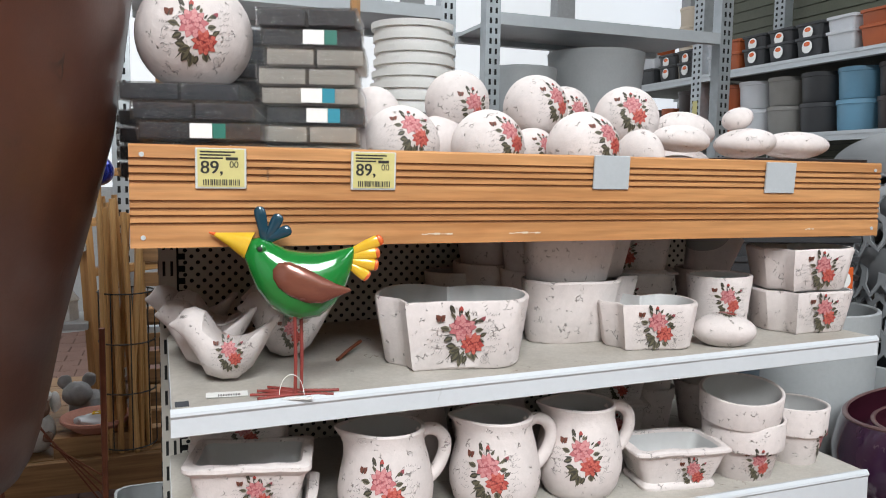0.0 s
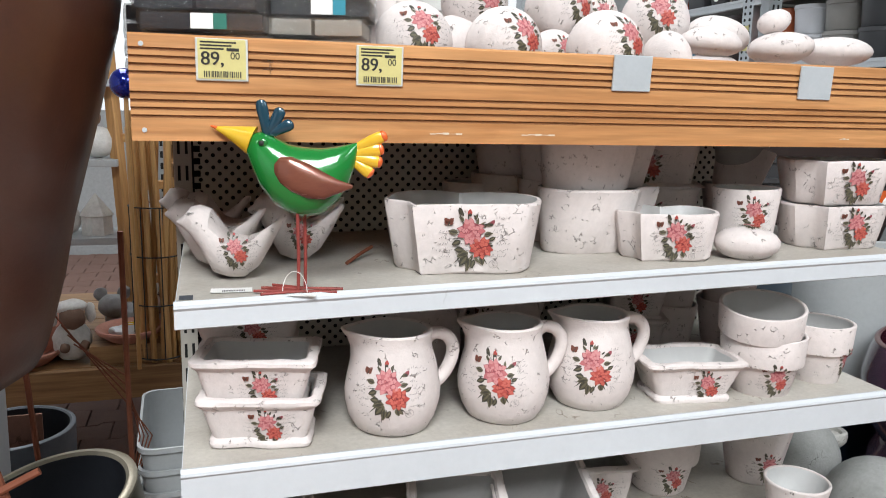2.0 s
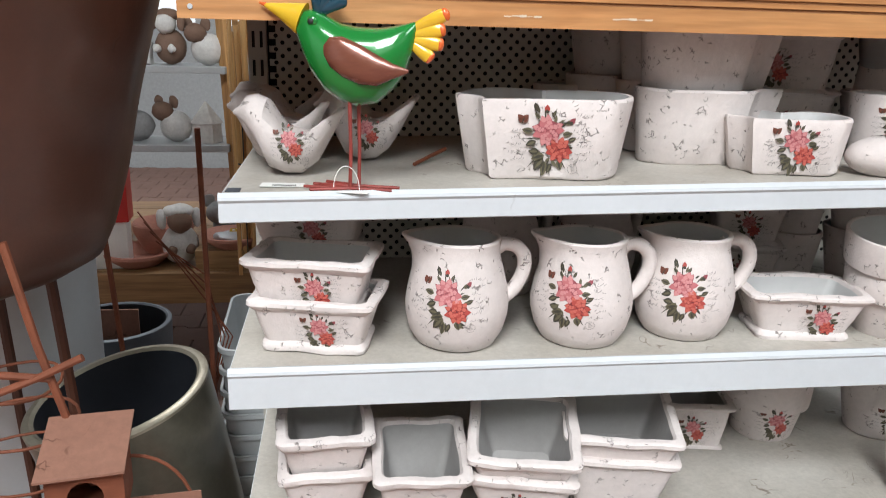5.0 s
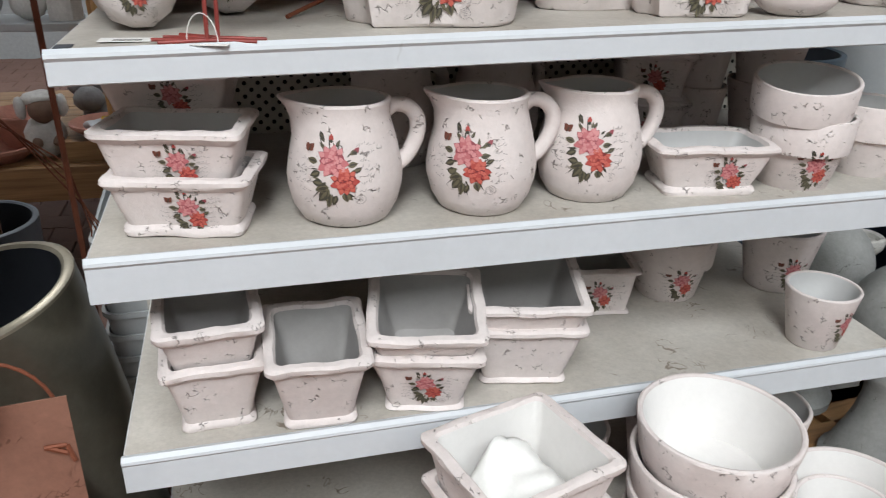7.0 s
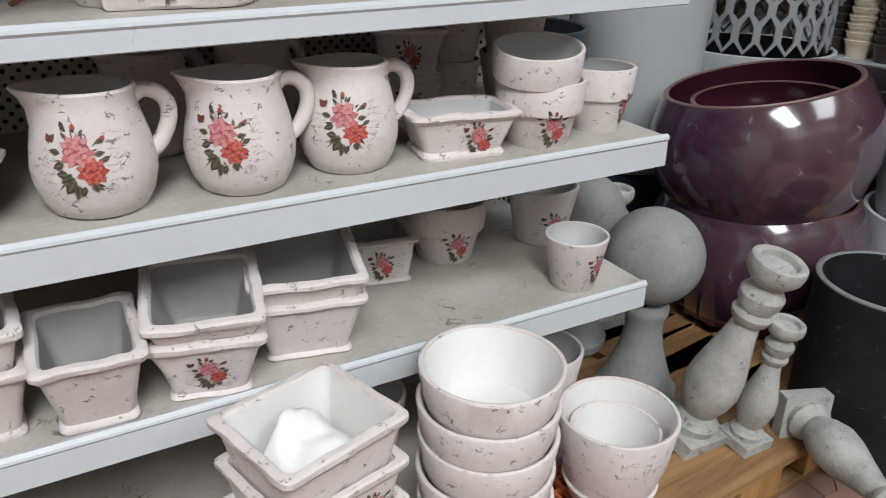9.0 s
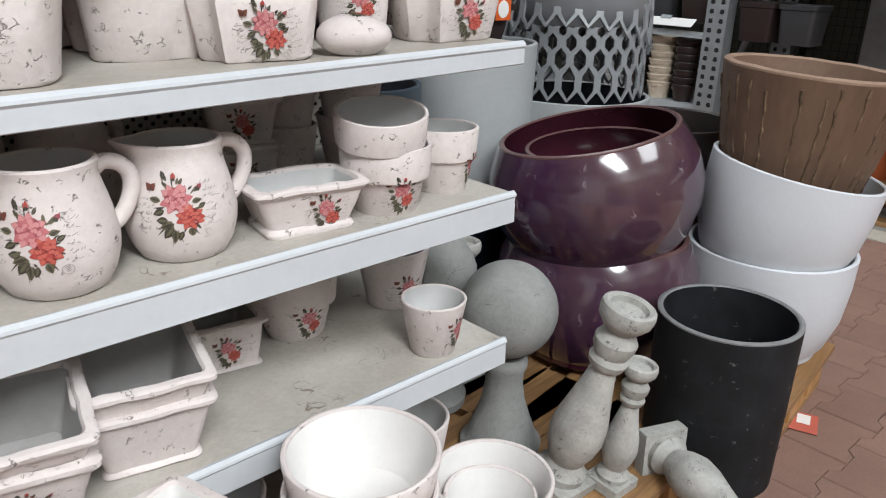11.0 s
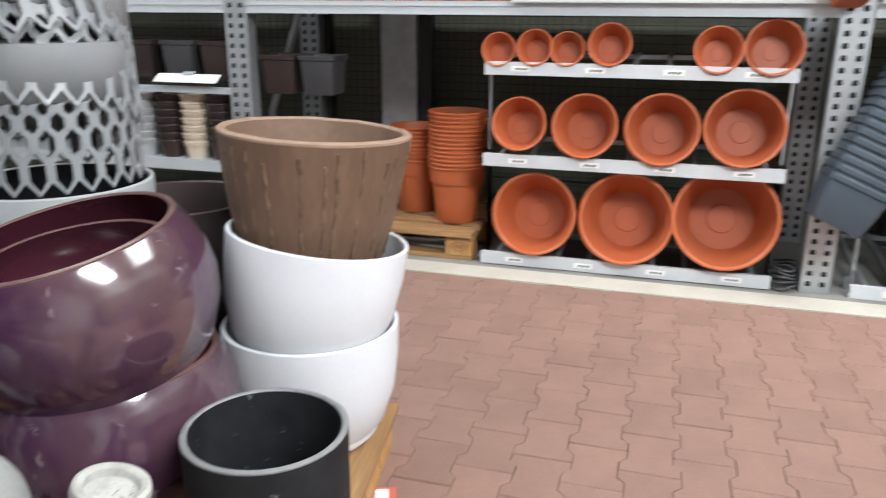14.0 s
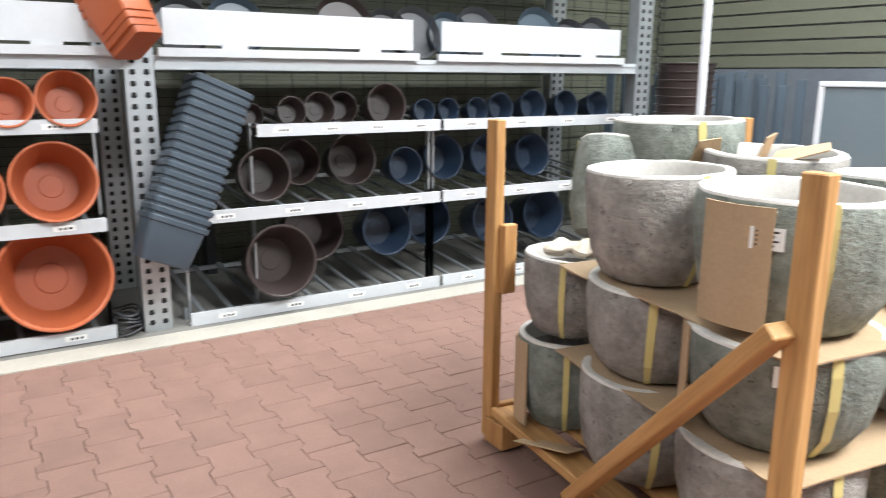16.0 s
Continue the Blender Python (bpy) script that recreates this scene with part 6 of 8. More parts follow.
def pebble(x, y, z, a, b, c, rot=(0, 0, 0), seed=0, label="white crackle ceramic pebble lying flat", print_it=False):
    t = thing("ceramic_pebble", label, "pebble", pose(x, y, z, *rot), "ceramic pebbles")
    bm = bmesh.new()
    vs = ellipsoid(bm, (0, 0, 0), (a, b, c), 0, 28, 16)
    for v in vs:
        v.co += noise.noise_vector(v.co * 9 + Vector((seed, 0, seed))) * 0.006
    part("body", bm, CERAMIC, t, "", True)
    if print_it:
        rose_print(t, lambda u, v, lift: Vector((u, v * 1.0, c * math.sqrt(max(0.02, 1 - (u / a) ** 2 - (v / b) ** 2)) + lift + 0.002)), a * 0.42, seed)
    return t


for k, (x, y, z, a, b, c, rot) in enumerate(((0.905, 1.25, 1.386, 0.030, 0.05, 0.05, (0, 0, 20)), (0.995, 1.25, 1.420, 0.056, 0.05, 0.026, (0, 3, 0)), (1.00, 1.27, 1.362, 0.062, 0.055, 0.028, (0, 0, 0)), (1.095, 1.37, 1.448, 0.064, 0.055, 0.036, (12, 0, 0)), (1.09, 1.38, 1.375, 0.07, 0.06, 0.038, (0, 0, 0)),
                                               (1.140, 1.27, 1.463, 0.030, 0.03, 0.021, (0, -24, 0)), (1.145, 1.25, 1.418, 0.060, 0.052, 0.028, (0, 0, 0)), (1.15, 1.26, 1.36, 0.062, 0.05, 0.026, (0, 0, 0)), (1.285, 1.27, 1.416, 0.078, 0.055, 0.028, (0, 0, 0)), (1.26, 1.27, 1.360, 0.07, 0.055, 0.026, (0, 0, 0)))):
    pebble(x, y, z, a, b, c, rot, k + 1)
pebble(1.027, 1.142, top_z(1.027) + 0.027, 0.055, 0.047, 0.028, (0, 0, -20), 22, "white crackle ceramic pebble with roses on the steel shelf", True)


def candle_pack(x, y, z, mat, turn, seed, w=0.085, d=0.065, h=0.027, band=None):
    t = thing("candle_pack", "flat packs of candles in clear wrinkled film, in a stack", "packaging", at(x, y, z, turn), "packed candles")
    for s in (-1, 1):
        part("candle", rbox(min(s * 0.002, s * (w - 0.003)), max(s * 0.002, s * (w - 0.003)), -d + 0.003, d - 0.003, 0.002, h - 0.003, 0.004), mat, t)
    rings = [rrect(w, d, 0.0005, 0.004), rrect(w + 0.001, d + 0.001, h * 0.5, 0.004), rrect(w, d, h - 0.001, 0.004)]
    wobble(rings, 0.0022, seed, 60)
    part("film", loft(bmesh.new(), rings), FILM, t, "clear crinkled film", True)
    if band:
        for x0, x1, mt, nm in ((-0.012, 0.018, PAPER, "paper_label"), (0.0185, 0.036, band, "colour_label")):
            bm = bmesh.new()
            box(bm, x0, x1, -d - 0.0042, -d - 0.003, 0.003, h - 0.004)
            part(nm, bm, mt, t)
    return t


for k in range(5):
    candle_pack(0.170 - 0.006 * k - (0.012 if k == 4 else 0), 1.232 + 0.004 * (k % 2) + (0.03 if k == 4 else 0), 1.336 + 0.0275 * k, TILEGREY, -18 + (k % 3), k, band=(TEAL, None, DKGREEN, None, None)[k])
for k in range(9):
    candle_pack(0.318 - 0.005 * (k % 3), 1.232 + 0.004 * (k % 2), 1.336 + 0.0275 * k, TILEGREY if k in (3, 7, 8) else TILEBEIGE, -18 + (k % 4) - 1, 20 + k, 0.072, band=(TEAL, None, None, TEAL, TEAL, None, None, DKGREEN, None)[k])
for k in range(9):
    candle_pack(0.275, 1.42, 1.336 + 0.0275 * k, TILEGREY, -15, 40 + k, 0.08)
    candle_pack(0.120, 1.42, 1.336 + 0.0275 * k, TILEGREY, -15, 60 + k, 0.08) if k < 4 else None


# ---- price tags on the pine board ----
def glyphs(text, size, parent, mat, origin, name="price_text"):
    cu = bpy.data.curves.new(name, "FONT")
    cu.body, cu.size, cu.extrude, cu.offset = text, size, 0.0002, 0.0
    ob = new(name, cu)
    me = bpy.data.meshes.new_from_object(ob.evaluated_get(bpy.context.evaluated_depsgraph_get()))
    bpy.data.objects.remove(ob)
    me.materials.clear()
    me.materials.append(mat)
    tx = new(name, me)
    tx.parent = parent
    tx.matrix_local = Matrix.Translation(origin) @ pose(0, 0, 0, 90)
    return tx


def price_tag(x, z, printed):
    w, h = 0.0335, 0.0275
    t = thing("price_tag", "yellow paper price tag in a clear holder reading 89,00" if printed else "blank grey price tag holder on the pine board", "price tag", pose(x, TF - 0.004, z, 3), "price tags")
    part("holder", rbox(-w, w, -0.0012, 0.003, -h, h, 0.001, 1), TAGFRAME if printed else TAGGREY, t)
    if printed:
        bm = bmesh.new()
        box(bm, -w + 0.003, w - 0.003, -0.0022, -0.0013, -h + 0.003, h - 0.001)
        part("paper", bm, TAGYEL, t)
        glyphs("89,", 0.0245, t, INK, (-w + 0.006, -0.0026, -0.0065))
        glyphs("89,", 0.0245, t, INK, (-w + 0.0068, -0.0027, -0.0065))
        glyphs("00", 0.0125, t, INK, (0.0105, -0.0026, 0.0015))
        bm = bmesh.new()
        for j, l in enumerate((0.046, 0.040, 0.03)):
            box(bm, -w + 0.006, -w + 0.006 + l, -0.0027, -0.0023, h - 0.006 - j * 0.0042, h - 0.004 - j * 0.0042)
        box(bm, 0.006, 0.022, -0.0027, -0.0023, 0.0115, 0.0155)
        part("small_print", bm, INK, t, "bars of small print")
        bm = bmesh.new()
        xx = -w + 0.01
        rn = random.Random(5)
        while xx < w - 0.01:
            b = rn.uniform(0.0006, 0.002)
            box(bm, xx, xx + b, -0.0027, -0.0023, -h + 0.005, -h + 0.013)
            xx += b + rn.uniform(0.0006, 0.0015)
        part("barcode", bm, INK, t)
    return t


price_tag(0.166, 1.353, True), price_tag(0.379, 1.353, True)
price_tag(0.780, 1.357, False), price_tag(1.132, 1.353, False)
for x, l in ((0.455, 0.05), (0.60, 0.055), (1.20, 0.02)):
    bm = bmesh.new()
    for j in range(5):
        xx = x + l * j / 5
        box(bm, xx, xx + l / 5.2, TF - 0.0004, TF + 0.001, 1.259 + 0.0008 * (j % 2), 1.2605 + 0.0007 * (j % 3))
    tagged(part("tape_remnant", bm, CREAMP), "torn remnant of clear tape on the pine board", "tape")


# ---- green tin bird ----
bird = thing("tin_bird", "green lacquered tin bird with yellow beak and rod legs", "figurine", at(0.256, 1.108, top_z(0.256) + 0.0005, -16) @ Matrix.Diagonal((1.06, 0.8, 1.02, 1)))
def bsec(x, z, hy, hz, n=20):
    return [Vector((x, hy * math.cos(2 * math.pi * i / n), z + hz * math.sin(2 * math.pi * i / n))) for i in range(n)]


def span(x, top, low, hy, lean=0.0):
    """A section between two heights, fuller towards the back ridge, sheared along the body."""
    zc, hz = (top + low) / 2, (top - low) / 2
    return [v + Vector((lean * (v.z - zc), 0, 0)) for v in bsec(x, zc, hy, hz, 24)]


body = [(-0.0595, 0.200, 0.186, 0.010), (-0.052, 0.214, 0.163, 0.019), (-0.042, 0.216, 0.141, 0.026), (-0.025, 0.209, 0.120, 0.033), (-0.007, 0.200, 0.109, 0.036), (0.010, 0.197, 0.104, 0.037), (0.035, 0.196, 0.109, 0.035),
        (0.055, 0.199, 0.127, 0.029), (0.068, 0.202, 0.148, 0.020), (0.076, 0.204, 0.172, 0.010), (0.0795, 0.2045, 0.190, 0.003)]
part("body", loft(bmesh.new(), [span(*b) for b in body]), GREENLAC, bird, "glossy green body", True)
part("beak", loft(bmesh.new(), [span(-0.0535, 0.2225, 0.186, 0.019, 0.38), span(-0.062, 0.2225, 0.192, 0.015, 0.38), span(-0.080, 0.222, 0.205, 0.009, 0.3), span(-0.098, 0.2215, 0.2165, 0.003)]), YELLOWLAC, bird, "yellow beak", True)
part("beak_tip", loft(bmesh.new(), [span(-0.0965, 0.2221, 0.2160, 0.0034), span(-0.105, 0.2225, 0.2205, 0.001)]), ORANGELAC, bird, "", True)
for dx, dz, l, rot in ((-0.034, 0.210, 0.048, 10), (-0.033, 0.211, 0.040, -26), (-0.032, 0.213, 0.034, -64)):
    bm = bmesh.new()
    loft(bm, [circle(r, z * l, 14) for r, z in ((0.002, 0), (0.0062, 0.12), (0.0066, 0.4), (0.0078, 0.75), (0.0072, 0.9), (0.0045, 0.975), (0.001, 1.0))])
    bmesh.ops.scale(bm, vec=(1, 0.7, 1), verts=bm.verts)
    ob = part("comb_feather", bm, BLUELAC, bird, "petrol blue comb feather", True)
    ob.matrix_local = pose(dx, 0, dz, 0, -rot, 0)
for rot, l, dz in ((65, 0.046, 0.196), (80, 0.039, 0.190), (98, 0.037, 0.184), (126, 0.030, 0.180)):
    bm = bmesh.new()
    loft(bm, [circle(r, z * l, 14) for r, z in ((0.004, 0), (0.0062, 0.2), (0.0078, 0.55), (0.0085, 0.8), (0.0066, 0.93), (0.001, 1.0))])
    bmesh.ops.scale(bm, vec=(1, 0.7, 1), verts=bm.verts)
    f = part("tail_feather", bm, YELLOWLAC, bird, "yellow tail feather", True)
    f.matrix_local = pose(0.074, 0, dz, 0, rot, 0)
    bm = bmesh.new()
    ellipsoid(bm, (0, 0, l * 0.91), (0.0076, 0.0056, l * 0.11))
    part("tip", bm, ORANGELAC, f, "orange tip", True)
bm = bmesh.new()
wing = [(-0.021, 0.170, 0.002, 0.006), (-0.014, 0.168, 0.008, 0.017), (0.0, 0.163, 0.011, 0.023), (0.020, 0.155, 0.011, 0.023), (0.040, 0.149, 0.009, 0.018), (0.058, 0.1485, 0.006, 0.009), (0.076, 0.149, 0.001, 0.002)]
loft(bm, [[p + Vector((0, -0.034, 0)) for p in bsec(*b)] for b in wing])
part("wing", bm, WINGLAC, bird, "copper-brown wing", True)
bm = bmesh.new()
ellipsoid(bm, (-0.037, -0.0205, 0.202), (0.0062, 0.004, 0.0062))
eye_p = part("eye", bm, GREENLAC, bird, "", True)
bm = bmesh.new()
ellipsoid(bm, (-0.038, -0.0244, 0.202), (0.0034, 0.002, 0.0034))
part("pupil", bm, INK, eye_p, "", True)
for s, x in ((-1, 0.004), (1, 0.010)):
    y = s * 0.012
    part("leg", tube([(x, y, 0.112), (x + 0.001, y, 0.05), (x, y, 0.003)], 0.0023), REDROD, bird, "red-brown rod leg", True)
    for a, l in ((178, 0.058), (150, 0.054), (205, 0.05), (8, 0.05)):
        part("toe", tube([(x, y, 0.004), (x + l * math.cos(radians(a)), y + l * math.sin(radians(a)), 0.0028)], 0.002), REDROD, bird, "", True)
part("hang_tag", rbox(-0.01, 0.028, -0.03, -0.012, 0.0005, 0.0012, 0.0002, 1), PAPER, bird, "white paper hang tag")
arc = [(0.0 - 0.016 * math.cos(radians(a)), -0.015, 0.002 + 0.030 * math.sin(radians(a))) for a in range(0, 181, 15)]
part("tag_string", tube(arc, 0.0005, 5), PAPER, bird)
bm = tube([(0.355, 1.27, top_z(0.36) + 0.003), (0.385, 1.31, top_z(0.36) + 0.010), (0.41, 1.335, top_z(0.4) + 0.016)], 0.003)
tagged(part("loose_rod", bm, RUSTROD), "short rusty rod lying on the shelf", "rod")
t = thing("shelf_label", "white paper barcode label lying on the shelf", "label", at(0.170, 1.140, top_z(0.17) + 0.0016, -4))
bm = bmesh.new()
box(bm, -0.028, 0.028, -0.012, 0.012, 0, 0.0006)
part("paper", bm, PAPER, t)
bm = bmesh.new()
for j in range(14):
    box(bm, -0.012 + j * 0.0022, -0.0108 + j * 0.0022, -0.009, -0.001, 0.0007, 0.001)
part("barcode", bm, INK, t)
bm = bmesh.new()
box(bm, GX0 + 0.006, GX0 + 0.024, GF + 0.022, GF + 0.045, top_z(GX0) + 0.0008, top_z(GX0) + 0.0015)
tagged(part("sticker", bm, TILEGREY), "small dark sticker on the shelf corner", "sticker")


# ---- white ceramic bird planters ----
def bird_planter(m, seed, face):
    m = m @ Matrix.Diagonal((0.82, 0.82, 0.86, 1))
    t = thing("bird_planter", "white crackle ceramic bird-shaped planter" + (" with printed roses" if face else " behind others"), "planter", m, "ceramic bird planters")
    secs = [(-0.098, 0.098, 0.002, 0.003), (-0.088, 0.098, 0.010, 0.010), (-0.072, 0.100, 0.026, 0.026), (-0.055, 0.088, 0.036, 0.040), (-0.035, 0.066, 0.046, 0.055), (-0.008, 0.054, 0.051, 0.053), (0.02, 0.054, 0.049, 0.051), (0.045, 0.064, 0.040, 0.042), (0.066, 0.080, 0.028, 0.026), (0.085, 0.098, 0.016, 0.011), (0.096, 0.106, 0.006, 0.004)]
    rings = []
    for x, z, hy, hz in secs:
        ring = bsec(x, z, hy, hz, 24)
        for p in ring:
            p.z = max(p.z, 0.0)
            if -0.03 < x < 0.07 and p.z > z + hz * 0.45:
                p.z = z + hz * 0.45 - 0.012 * (1 - abs(x - 0.02) / 0.05)
        rings.append(ring)
    wobble(rings, 0.0022, seed, 26)
    part("body", loft(bmesh.new(), rings), CERAMIC, t, "", True)
    if face:
        def w(u, v, lift):
            x, z = 0.012 + u, 0.055 + v
            hy = float(np.interp(x, [s[0] for s in secs], [s[2] for s in secs]))
            zc = float(np.interp(x, [s[0] for s in secs], [s[1] for s in secs]))
            hz = float(np.interp(x, [s[0] for s in secs], [s[3] for s in secs]))
            k = math.sqrt(max(0.03, 1 - ((z - zc) / hz) ** 2))
            return Vector((x, -hy * k - lift - 0.0015, z))
        rose_print(t, w, 0.030, seed)
    return t


for k, (x, y, tr, face) in enumerate(((0.178, 1.225, -14, 1), (0.285, 1.335, -14, 1), (0.155, 1.315, -16, 0), (0.175, 1.40, -12, 0), (0.30, 1.43, -15, 0), (0.14, 1.48, -10, 0))):
    bird_planter(on_top(x, y, tr), 400 + k, face)


# ---- rusted pieces and pots beside the shelving ----
vessel = thing("rusted_vessel", "large brown rust-lacquered metal vessel on thin rod legs", "garden ornament", at(-0.40, 1.28, 0))
prof = [(0.001, 0.885), (0.235, 0.888), (0.265, 0.893), (0.290, 0.908), (0.305, 0.935), (0.316, 0.97), (0.332, 1.03), (0.352, 1.12), (0.392, 1.27), (0.425, 1.40), (0.445, 1.53), (0.465, 1.68), (0.475, 1.85), (0.465, 1.852), (0.44, 1.68), (0.001, 1.5)]
part("body", lathe(prof, 72, 0, 0.004, 5), RUST, vessel, "", True)
for a in (20, 75, 150, 260):
    x, y = 0.2 * math.cos(radians(a)), 0.2 * math.sin(radians(a))
    part("leg", tube([(x, y, 0.90), (x * 1.25, y * 1.25, 0.0)], 0.009), RUST, vessel, "dark rusted rod leg", True)

big_pot("olive_pot", "tall olive-bronze glazed pot with a dark inside", [(0.10, 0.0), (0.115, 0.01), (0.135, 0.2), (0.150, 0.42), (0.158, 0.605)], pose(-0.020, 1.478, 0.02, 6, -12, 0), [OLIVEGLAZE, DARKIN], 0.020, rim=PALE_METAL)
big_pot("slate_pot", "slate blue cylinder pot with a dark inside", [(0.12, 0.0), (0.13, 0.2), (0.14, 0.50)], at(-0.33, 2.04, 0.0), [SLATEPOT, DARKIN], 0.014)
t = thing("rust_board", "brown rusted sheet leaning inside the slate pot", "sheet")
bm = bmesh.new()
box(bm, -0.40, -0.25, 1.97, 1.975, 0.40, 0.56)
part("sheet", bm, RUSTLT, t)
big_pot("slate_pot", "tall zinc-grey planter behind the rusted stakes", [(0.15, 0.0), (0.155, 0.3), (0.16, 0.76)], at(-0.43, 1.74, 0.0), [STEEL, DARKIN], 0.014)

house = thing("rusted_birdhouse", "small rusted metal birdhouse with a round hole, on a rod stake", "birdhouse", at(-0.060, 1.0, 0.672, 8))
bm = bmesh.new()
w, d, h, r, n = 0.043, 0.035, 0.062, 0.020, 16
hole = [bm.verts.new((r * math.cos(2 * math.pi * i / n), -d, h * 0.48 + r * math.sin(2 * math.pi * i / n))) for i in range(n)]
edge = []
for i in range(n):
    a = 2 * math.pi * i / n
    c, s = math.cos(a), math.sin(a)
    k = 1 / max(abs(c), abs(s))
    edge.append(bm.verts.new((w * c * k, -d, h * 0.5 + h * 0.5 * s * k)))
for i in range(n):
    bm.faces.new((edge[i], edge[(i + 1) % n], hole[(i + 1) % n], hole[i]))
box(bm, -w, -w + 0.002, -d + 0.0005, d, 0, h), box(bm, w - 0.002, w, -d + 0.0005, d, 0, h), box(bm, -w, w, d - 0.002, d, 0, h), box(bm, -w, w, -d + 0.0005, d, 0, 0.002)
part("box", bm, RUSTROD, house)
bm = bmesh.new()
loft(bm, [[Vector((-w - 0.008, -d - 0.014, h + 0.000)), Vector((w + 0.004, -d - 0.014, h + 0.002)), Vector((w + 0.008, d + 0.008, h + 0.034)), Vector((-w - 0.004, d + 0.008, h + 0.034))], [Vector((-w - 0.008, -d - 0.014, h + 0.003)), Vector((w + 0.004, -d - 0.014, h + 0.005)), Vector((w + 0.008, d + 0.008, h + 0.037)), Vector((-w - 0.004, d + 0.008, h + 0.037))]])
part("roof", bm, RUSTLT, house, "sloping rusted sheet roof")
part("stake", tube([(0, d + 0.003, -0.65), (-0.004, d + 0.004, 0.0), (-0.05, d + 0.012, 0.19), (-0.075, d + 0.02, 0.32)], 0.0052), RUSTROD, house, "rusted rod stake", True)
part("perch", tube([(-0.11, d + 0.0, 0.135), (-0.05, d + 0.004, 0.155), (0.0, d, 0.178)], 0.005), RUSTROD, house, "", True)
part("perch", tube([(-0.10, d + 0.0, 0.165), (-0.04, d + 0.008, 0.15)], 0.005), RUSTROD, house, "", True)

stake = thing("rust_garden_stake", "rusted sheet garden stake with an arched wire and bird", "garden ornament", at(-0.016, 1.03, 0.0, 6) @ Matrix.Diagonal((1, 1, 1.025, 1)))
bm = bmesh.new()
box(bm, -0.13, 0.078, 0.0, 0.002, 0.0, 0.640)
part("sheet", bm, RUSTLT, stake)
arch = [(-0.055 + 0.118 * (1 - math.cos(radians(a))) / 2 * 1.05, 0.006, 0.66 + 0.042 * math.sin(radians(a)) - 0.06 * (a / 180) ** 3) for a in range(0, 171, 12)] + [(0.068, 0.004, 0.57)]
part("arched_wire", tube(arch, 0.0023), RUSTROD, stake, "", True)
bm = bmesh.new()
for a, b in (((0.068, 0, 0.575), (0.044, -0.004, 0.578)), ((0.068, 0, 0.575), (0.074, -0.004, 0.553)), ((0.046, -0.003, 0.578), (0.068, -0.004, 0.566))):
    tube([a, b], 0.003, 6, bm)
part("wire_bird", bm, RUSTROD, stake, "", True)
ring = thing("wire_hoops", "bent rusted wire hoops of a plant stake", "plant stake")
for z, r in ((0.78, 0.075), (0.72, 0.09), (0.66, 0.10)):
    part("hoop", tube([(-0.20 + r * math.cos(radians(a)), 1.12 + r * 0.8 * math.sin(radians(a)), z + 0.006 * math.sin(radians(a * 2))) for a in range(0, 361, 15)], 0.0022), RUSTROD, ring, "", True)
for x0, y0, x1, y1 in ((-0.03, 1.70, 0.0, 1.62), (-0.16, 1.63, -0.19, 1.60)):
    t = thing("rust_rod", "tall rusted rod stake standing between the pots", "plant stake")
    part("rod", tube([(x0, y0, 0.0), (x1 - 0.02, y1, 1.05)], 0.0055), RUSTROD, t, "", True)
t = thing("wire_coil", "thin dark bent wires between the pots", "wire")
for k in range(4):
    part("wire", tube([(-0.12 - 0.01 * k, 1.66, 0.82 + 0.02 * k), (-0.03, 1.68, 0.74 - 0.02 * k), (-0.01 + 0.008 * k, 1.69, 0.60), (-0.04, 1.68, 0.45)], 0.0016, 6), RUSTROD, t, "", True)
leaf = thing("rust_leaf_stake", "rusted sheet metal leaf cut-outs on a stake", "garden ornament")
for k, (x, y, z, a) in enumerate(((0.0, 1.95, 0.34, 20), (0.05, 1.93, 0.30, -40), (-0.05, 1.95, 0.30, 70), (0.03, 1.94, 0.24, 120), (-0.03, 1.95, 0.37, -10), (0.07, 1.94, 0.25, 10))):
    bm = bmesh.new()
    pts = petal(0, 0, radians(a), 0.06, 0.034)
    loft(bm, [[Vector((px, py * 0.9, pz)) for px, py, pz in [(p[0], 0, p[1]) for p in pts]], [Vector((p[0], 0.0015, p[1])) for p in pts]])
    ob = part("leaf", bm, RUSTLT, leaf)
    ob.location = (x, y, z)
for k in range(9):
    t = thing("plastic_trough", "nested pale grey plastic trough beside the shelving", "planter", at(0.045, 1.82, 0.02 + 0.05 * k, 2), "pale troughs")
    rings = [rrect(0.045, 0.15, 0, 0.03), rrect(0.047, 0.152, 0.004, 0.03), rrect(0.060, 0.172, 0.155, 0.035), rrect(0.066, 0.178, 0.157, 0.036), rrect(0.066, 0.178, 0.168, 0.036), rrect(0.060, 0.172, 0.168, 0.035), rrect(0.045, 0.15, 0.01, 0.03)]
    part("body", loft(bmesh.new(), rings), GREYCLAY, t, "", True)

# low wooden platform with figures, canes and a slatted stand
plat = thing("wooden_platform", "low pine platform carrying figures and bowls", "platform")
part("front_board", rbox(-1.9, 0.35, 2.62, 2.65, 0.335, 0.44, 0.004), RAWPINE_X, plat)
for k in range(7):
    part("deck_board", rbox(-1.9, 0.35, 2.655 + 0.15 * k, 2.80 + 0.15 * k, 0.42, 0.44, 0.003), RAWPINE_X, plat)
for x in (-1.8, -0.8, 0.25):
    part("leg", rbox(x, x + 0.08, 2.68, 2.76, 0.0, 0.419, 0.003), RAWPINE, plat)


